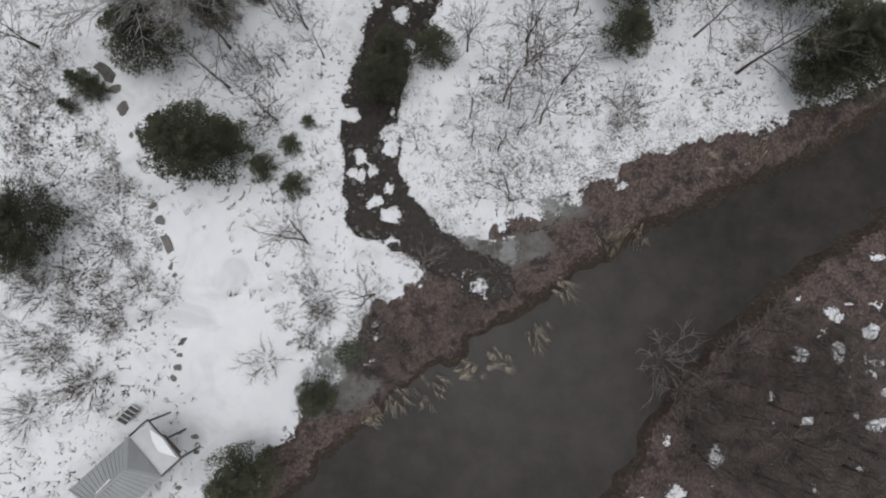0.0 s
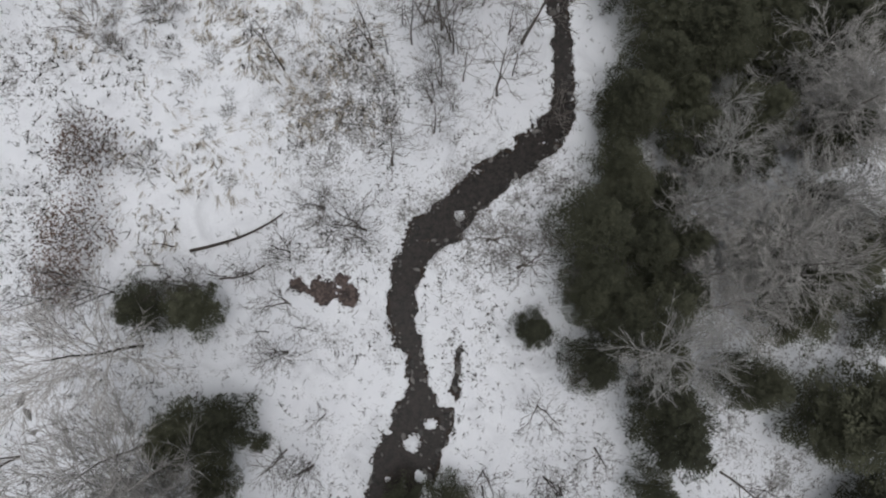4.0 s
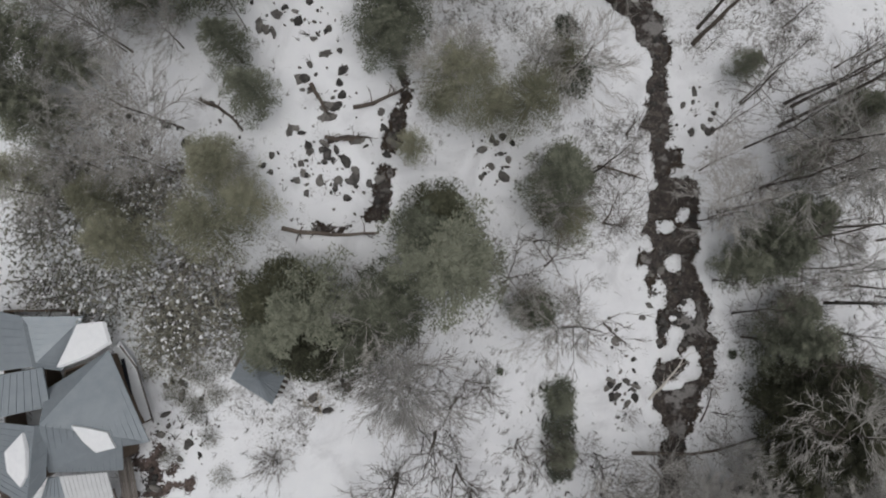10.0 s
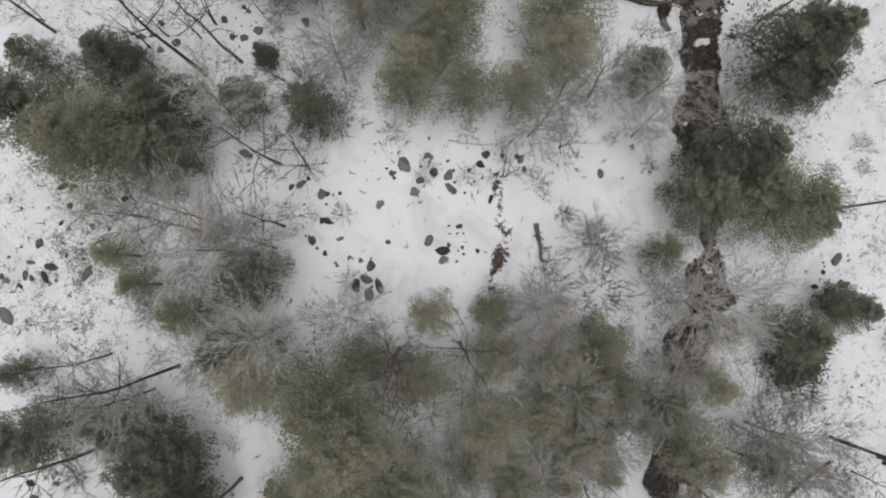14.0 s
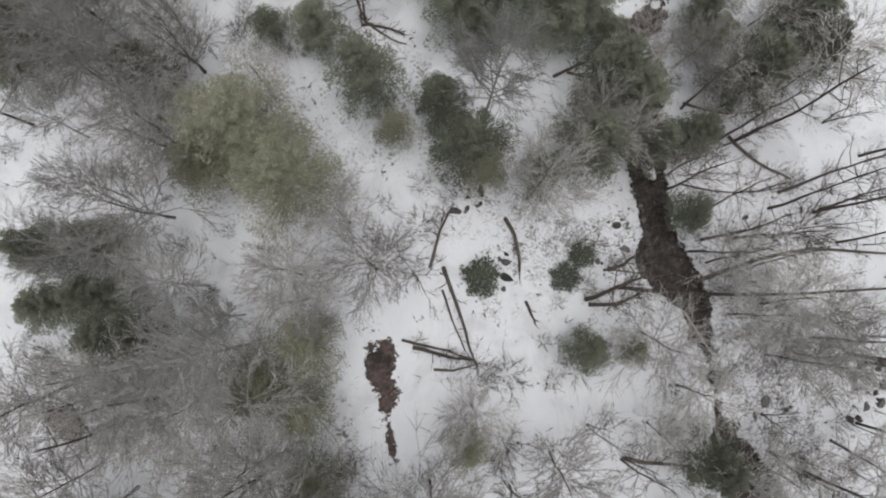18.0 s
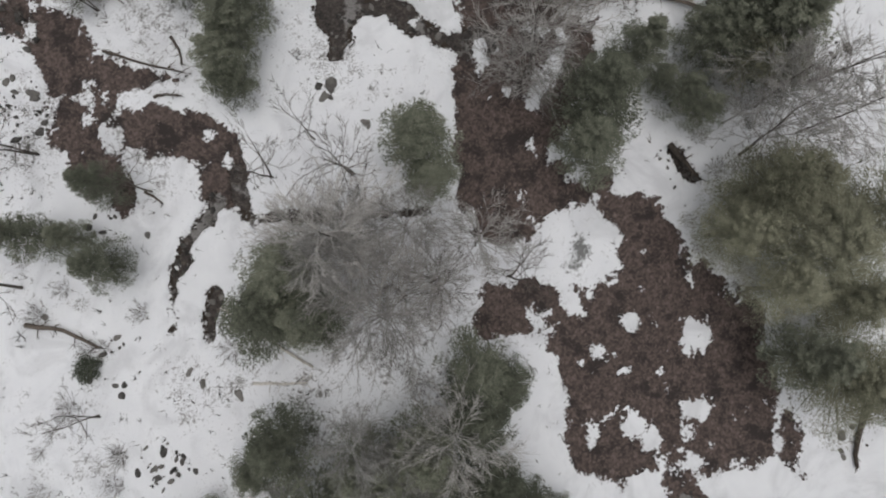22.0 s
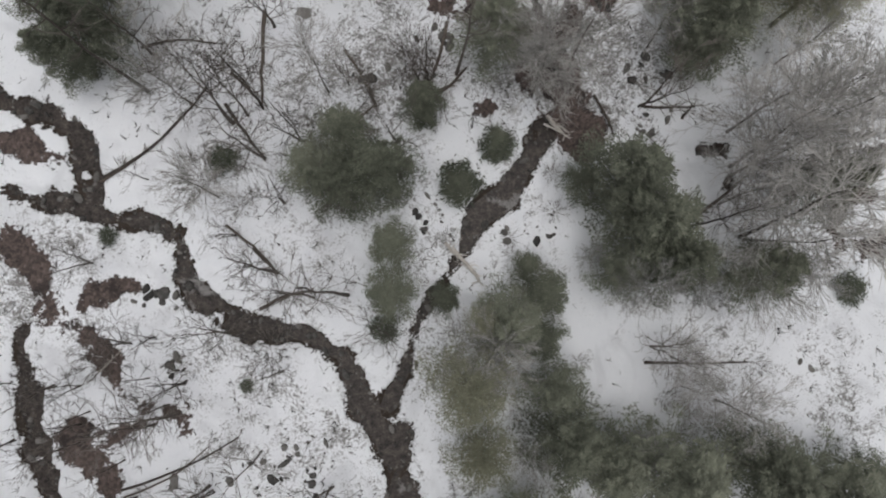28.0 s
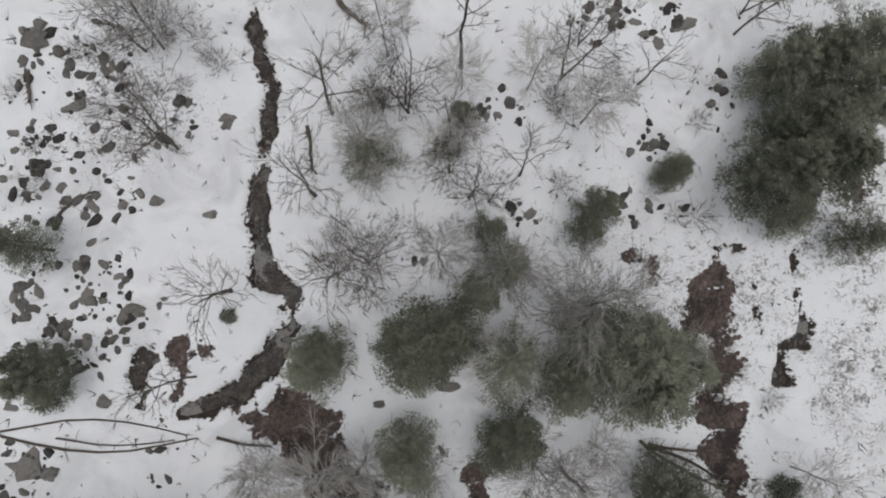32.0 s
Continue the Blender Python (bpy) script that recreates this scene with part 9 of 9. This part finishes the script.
straw(-3.6, -6.3, 1.0)
straw(-1.3, -5.9, 1.1)
straw(1.3, -4.8, 1.0)
straw(3.3, -4.0, 1.0)
straw(5.9, -2.1, 1.0)
straw(7.5, 0.9, 0.8)
straw(11.0, 4.4, 1.0)
straw(12.9, 5.1, 1.0)
straw(17.6, 9.4, 1.0)
straw(21.5, 10.6, 0.8)
straw(-5.5, -7.4, 0.8)
straw(-11.8, 42.3, 2.2)
straw(-9.0, 42.5, 1.9)
straw(-6.8, 42.6, 1.9)
straw(-6.8, 47.9, 1.5)
straw(-14.0, 45.7, 1.8)
straw(-16.9, 46.0, 1.8)
straw(-17.6, 39.0, 2.2)
straw(-19.1, 49.0, 2.9)
straw(-22.2, 37.9, 3.2)
straw(-14.7, 50.8, 2.6)
straw(-11.1, 46.1, 3.0)
straw(-24.6, 47.9, 2.6)
straw(-14.6, 39.0, 2.9)
straw(-19.0, 43.4, 2.6)
straw(-20.3, 34.0, 2.1)
straw(-12.6, 55.7, 1.4)
straw(-10.2, 54.2, 1.1)
straw(-14.4, 54.0, 1.4)
straw(-7.4, 52.5, 1.1)
straw(-12.8, 60.7, 2.5)
straw(-15.0, 57.2, 2.9)
straw(-19.4, 53.8, 2.9)
straw(-24.7, 54.7, 2.5)
straw(-8.8, 53.4, 2.2)
straw(-13.4, 64.3, 1.8)
straw(-10.1, 77.2, 1.1)
pebbles(-7.5, 92.1, 2.6, 4.2, 40)
pebbles(1.4, 91.7, 1.4, 2.1, 16)
pebbles(-18.5, 94.5, 1.9, 1.9, 8)
pebbles(12.8, 81.3, 2.2, 2.2, 25)
pebbles(9.3, 77.3, 1.1, 1.5, 14)
pebbles(9.0, 80.3, 1.1, 1.1, 8)
pebbles(-20.8, 72.4, 0.7, 1.4, 8)
pebbles(14.9, 93.6, 1.5, 2.2, 12)
pebbles(-8.8, 100.5, 2.1, 3.0, 45)
pebbles(-11.6, 105.7, 1.5, 1.2, 8)
pebbles(-16.5, 93.1, 3.7, 1.8, 20)
pebbles(-8.0, 95.6, 1.8, 1.8, 8)
pebbles(-23.0, 108.3, 1.2, 1.2, 6)
pebbles(21.1, 113.4, 2.1, 1.4, 8)
pebbles(-9.7, 90.7, 3.1, 1.5, 24)
pebbles(15.6, 86.9, 1.4, 1.4, 4)
pebbles(-4.3, 110.6, 0.9, 0.9, 4)
pebbles(-2.8, 121.9, 1.8, 1.2, 6)
pebbles(-6.7, 118.8, 2.3, 1.7, 10)
pebbles(-13.8, 130.9, 3.7, 2.5, 10)
pebbles(20.5, 131.4, 2.1, 2.1, 8)
pebbles(21.4, 112.2, 1.7, 1.0, 10)
pebbles(-22.4, 119.1, 2.3, 1.2, 12)
pebbles(-8.2, 120.8, 1.8, 1.5, 8)
pebbles(-0.9, 117.7, 1.8, 1.2, 8)
pebbles(-5.8, 116.4, 0.9, 0.9, 6)
pebbles(-1.6, 136.6, 1.8, 1.5, 14)
pebbles(1.5, 135.9, 1.9, 1.3, 10)
pebbles(23.8, 139.5, 2.1, 1.4, 8)
pebbles(18.3, 140.6, 1.7, 1.4, 6)
pebbles(1.1, 138.9, 1.3, 1.6, 8)
pebbles(18.0, 130.4, 0.7, 1.4, 4)
pebbles(3.5, 156.9, 1.9, 1.3, 8)
pebbles(11.5, 152.4, 1.7, 1.4, 8)
pebbles(24.6, 140.3, 1.4, 1.4, 8)
pebbles(4.4, 152.4, 1.3, 1.3, 6)
pebbles(19.9, 150.6, 2.0, 1.4, 6)
pebbles(-8.2, 188.9, 1.6, 1.3, 14)
pebbles(-6.1, 184.2, 1.0, 1.0, 8)
pebbles(2.9, 175.5, 1.3, 1.0, 6)
pebbles(-9.8, 172.1, 0.6, 0.6, 3)
pebbles(27.2, 173.9, 1.4, 1.0, 6)
pebbles(-13.4, 184.2, 1.3, 1.0, 8)
pebbles(8.1, 176.8, 1.0, 0.3, 4)
pebbles(-7.4, 202.6, 1.3, 1.3, 6)
pebbles(-9.5, 189.4, 1.3, 1.3, 8)
pebbles(-9.0, 195.0, 1.9, 1.9, 8)
pebbles(25.0, 192.7, 1.0, 1.7, 6)
pebbles(7.2, 216.0, 1.6, 3.5, 25)
pebbles(6.9, 220.1, 1.3, 1.3, 10)
pebbles(0.6, 216.6, 1.3, 1.0, 6)
pebbles(7.9, 205.1, 1.0, 0.6, 4)
pebbles(27.8, 211.6, 1.0, 2.0, 6)
pebbles(31.3, 200.9, 1.0, 0.7, 6)
pebbles(36.4, 195.0, 0.7, 0.7, 3)
pebbles(-7.2, 216.0, 1.3, 1.9, 14)
pebbles(-8.9, 211.3, 1.6, 2.5, 24)
pebbles(39.8, 226.7, 4.6, 1.8, 15)
pebbles(38.8, 221.3, 1.8, 1.8, 8)
pebbles(5.1, 219.5, 3.0, 1.8, 25)
pebbles(7.7, 220.3, 0.9, 0.9, 6)
pebbles(17.5, 241.1, 2.6, 1.3, 5)
pebbles(44.7, 228.8, 1.2, 1.2, 3)
pebbles(4.2, 226.8, 1.2, 0.6, 4)
pebbles(27.7, 253.7, 0.9, 0.9, 8)
pebbles(33.1, 252.5, 1.9, 0.9, 8)
pebbles(46.6, 243.2, 0.9, 0.5, 3)
pebbles(18.9, 240.6, 1.8, 1.8, 8)
pebbles(46.8, 234.7, 1.2, 1.8, 8)
pebbles(13.5, 247.8, 0.9, 0.6, 8)
pebbles(19.4, 242.3, 1.8, 0.6, 5)
pebbles(13.1, 251.2, 1.8, 0.9, 8)
pebbles(12.9, 277.2, 1.6, 1.4, 12)
pebbles(11.2, 278.1, 0.8, 1.1, 6)
pebbles(32.9, 272.1, 1.5, 1.5, 12)
pebbles(36.5, 267.9, 1.8, 1.8, 12)
pebbles(38.5, 264.8, 1.2, 1.2, 8)
pebbles(20.4, 270.4, 1.1, 1.1, 6)
pebbles(25.6, 261.9, 1.2, 0.9, 5)
pebbles(40.4, 260.2, 1.5, 1.2, 6)
pebbles(40.6, 257.2, 1.2, 0.9, 6)
pebbles(29.3, 263.2, 1.2, 0.9, 10)
pebbles(14.7, 288.3, 2.7, 2.7, 45)
pebbles(15.3, 294.7, 3.2, 2.7, 30)
pebbles(15.5, 299.9, 2.4, 1.6, 20)
pebbles(43.2, 299.9, 3.2, 1.1, 16)
pebbles(36.2, 296.4, 1.7, 1.1, 12)
pebbles(43.2, 290.6, 2.3, 1.1, 12)
pebbles(47.0, 295.6, 1.1, 1.7, 8)
pebbles(36.6, 290.8, 0.9, 0.9, 6)
pebbles(17.7, 281.0, 1.1, 1.1, 5)
pebbles(43.0, 293.8, 1.1, 1.1, 10)
pebbles(20.6, 297.6, 0.8, 0.8, 5)
pebbles(18.2, 296.4, 2.2, 1.1, 8)
pebbles(31.0, 289.2, 0.2, 0.2, 1)
pebbles(15.4, 299.3, 3.2, 3.5, 40)
pebbles(14.3, 294.8, 2.4, 2.1, 24)
pebbles(41.6, 300.4, 1.7, 0.9, 12)
stubble(-24.9, -0.9, 3.9, 35.0)
stubble(-22.2, -4.2, 3.6, 35.0)
stubble(-26.0, -6.6, 3.2, 35.0)
stubble(-20.7, 1.2, 2.9, 35.0)
stubble(-24.4, 4.8, 3.6, 35.0)
stubble(-26.6, 10.2, 2.9, 35.0)
stubble(-13.9, 5.1, 3.1, 40.0)
stubble(-12.4, 0.5, 2.7, 40.0)
stubble(-9.8, -1.0, 2.3, 40.0)
stubble(-11.4, 9.0, 2.7, 40.0)
stubble(-25.4, 15.1, 3.3, 35.0)
stubble(2.2, 11.1, 3.5, 30.0)
stubble(8.1, 13.0, 3.1, 30.0)
stubble(19.0, 15.8, 3.1, 30.0)
stubble(5.0, 16.3, 3.2, 30.0)
stubble(-18.4, 7.6, 2.2, 35.0)
stubble(-13.6, 50.1, 2.2, 60.0)
stubble(-14.7, 47.1, 2.2, 60.0)
stubble(-20.5, 48.7, 2.2, 60.0)
stubble(-6.6, 42.0, 2.3, 60.0)
stubble(-19.1, 56.0, 2.2, 60.0)
stubble(-22.7, 45.1, 2.2, 60.0)
stubble(-9.6, 56.0, 1.8, 60.0)
straw(-14.6, 47.2, 2.5)
straw(-10.7, 47.8, 2.9)
straw(-8.5, 52.5, 2.2)
straw(-12.7, 54.3, 1.8)
straw(-7.8, 49.9, 2.2)
straw(-11.3, 51.4, 2.2)
straw(-10.1, 44.8, 2.6)
straw(-7.2, 46.2, 1.9)
straw(-10.1, 42.7, 2.2)
pebbles(9.3, 77.3, 1.1, 3.4, 22)
pebbles(5.4, 64.5, 1.2, 1.5, 10)
pebbles(14.7, 79.4, 0.8, 2.3, 8)
pebbles(-18.1, 76.2, 2.2, 3.2, 20)
pebbles(-9.7, 77.4, 1.8, 1.1, 12)
stubble(-4.8, 75.8, 2.5, 60.0)
stubble(-1.2, 74.0, 3.0, 60.0)
stubble(2.6, 75.8, 2.6, 60.0)
stubble(0.9, 79.5, 2.2, 60.0)
stubble(-5.0, 70.4, 2.5, 60.0)
stubble(0.6, 70.3, 3.0, 60.0)
stubble(-1.8, 77.6, 2.2, 60.0)
stubble(3.3, 70.6, 2.3, 60.0)
stubble(-12.9, 62.5, 2.1, 40.0)
stubble(-17.8, 67.6, 1.4, 30.0)
stubble(-18.7, 60.6, 1.8, 40.0)
stubble(-18.0, 78.0, 1.4, 70.0)
stubble(-18.4, 75.1, 1.4, 70.0)
stubble(-17.3, 76.2, 1.4, 70.0)
stubble(-9.7, 77.4, 1.4, 60.0)
pebbles(-10.8, 101.1, 1.8, 3.6, 26)
pebbles(-19.6, 121.2, 2.4, 3.0, 14)
pebbles(1.2, 121.4, 2.6, 1.9, 14)
pebbles(-1.0, 135.9, 1.5, 1.8, 12)
pebbles(1.6, 139.0, 1.6, 1.2, 10)
pebbles(-1.9, 137.3, 1.2, 1.8, 8)
pebbles(6.4, 217.9, 3.5, 3.8, 24)
pebbles(2.2, 220.8, 1.9, 1.9, 10)
pebbles(27.8, 253.9, 1.2, 1.2, 8)
pebbles(11.9, 277.3, 2.2, 3.2, 40)
pebbles(11.7, 281.4, 1.6, 1.6, 14)
pebbles(15.3, 289.0, 3.0, 2.4, 40)
pebbles(14.3, 286.7, 2.7, 1.6, 25)
finish_fields()
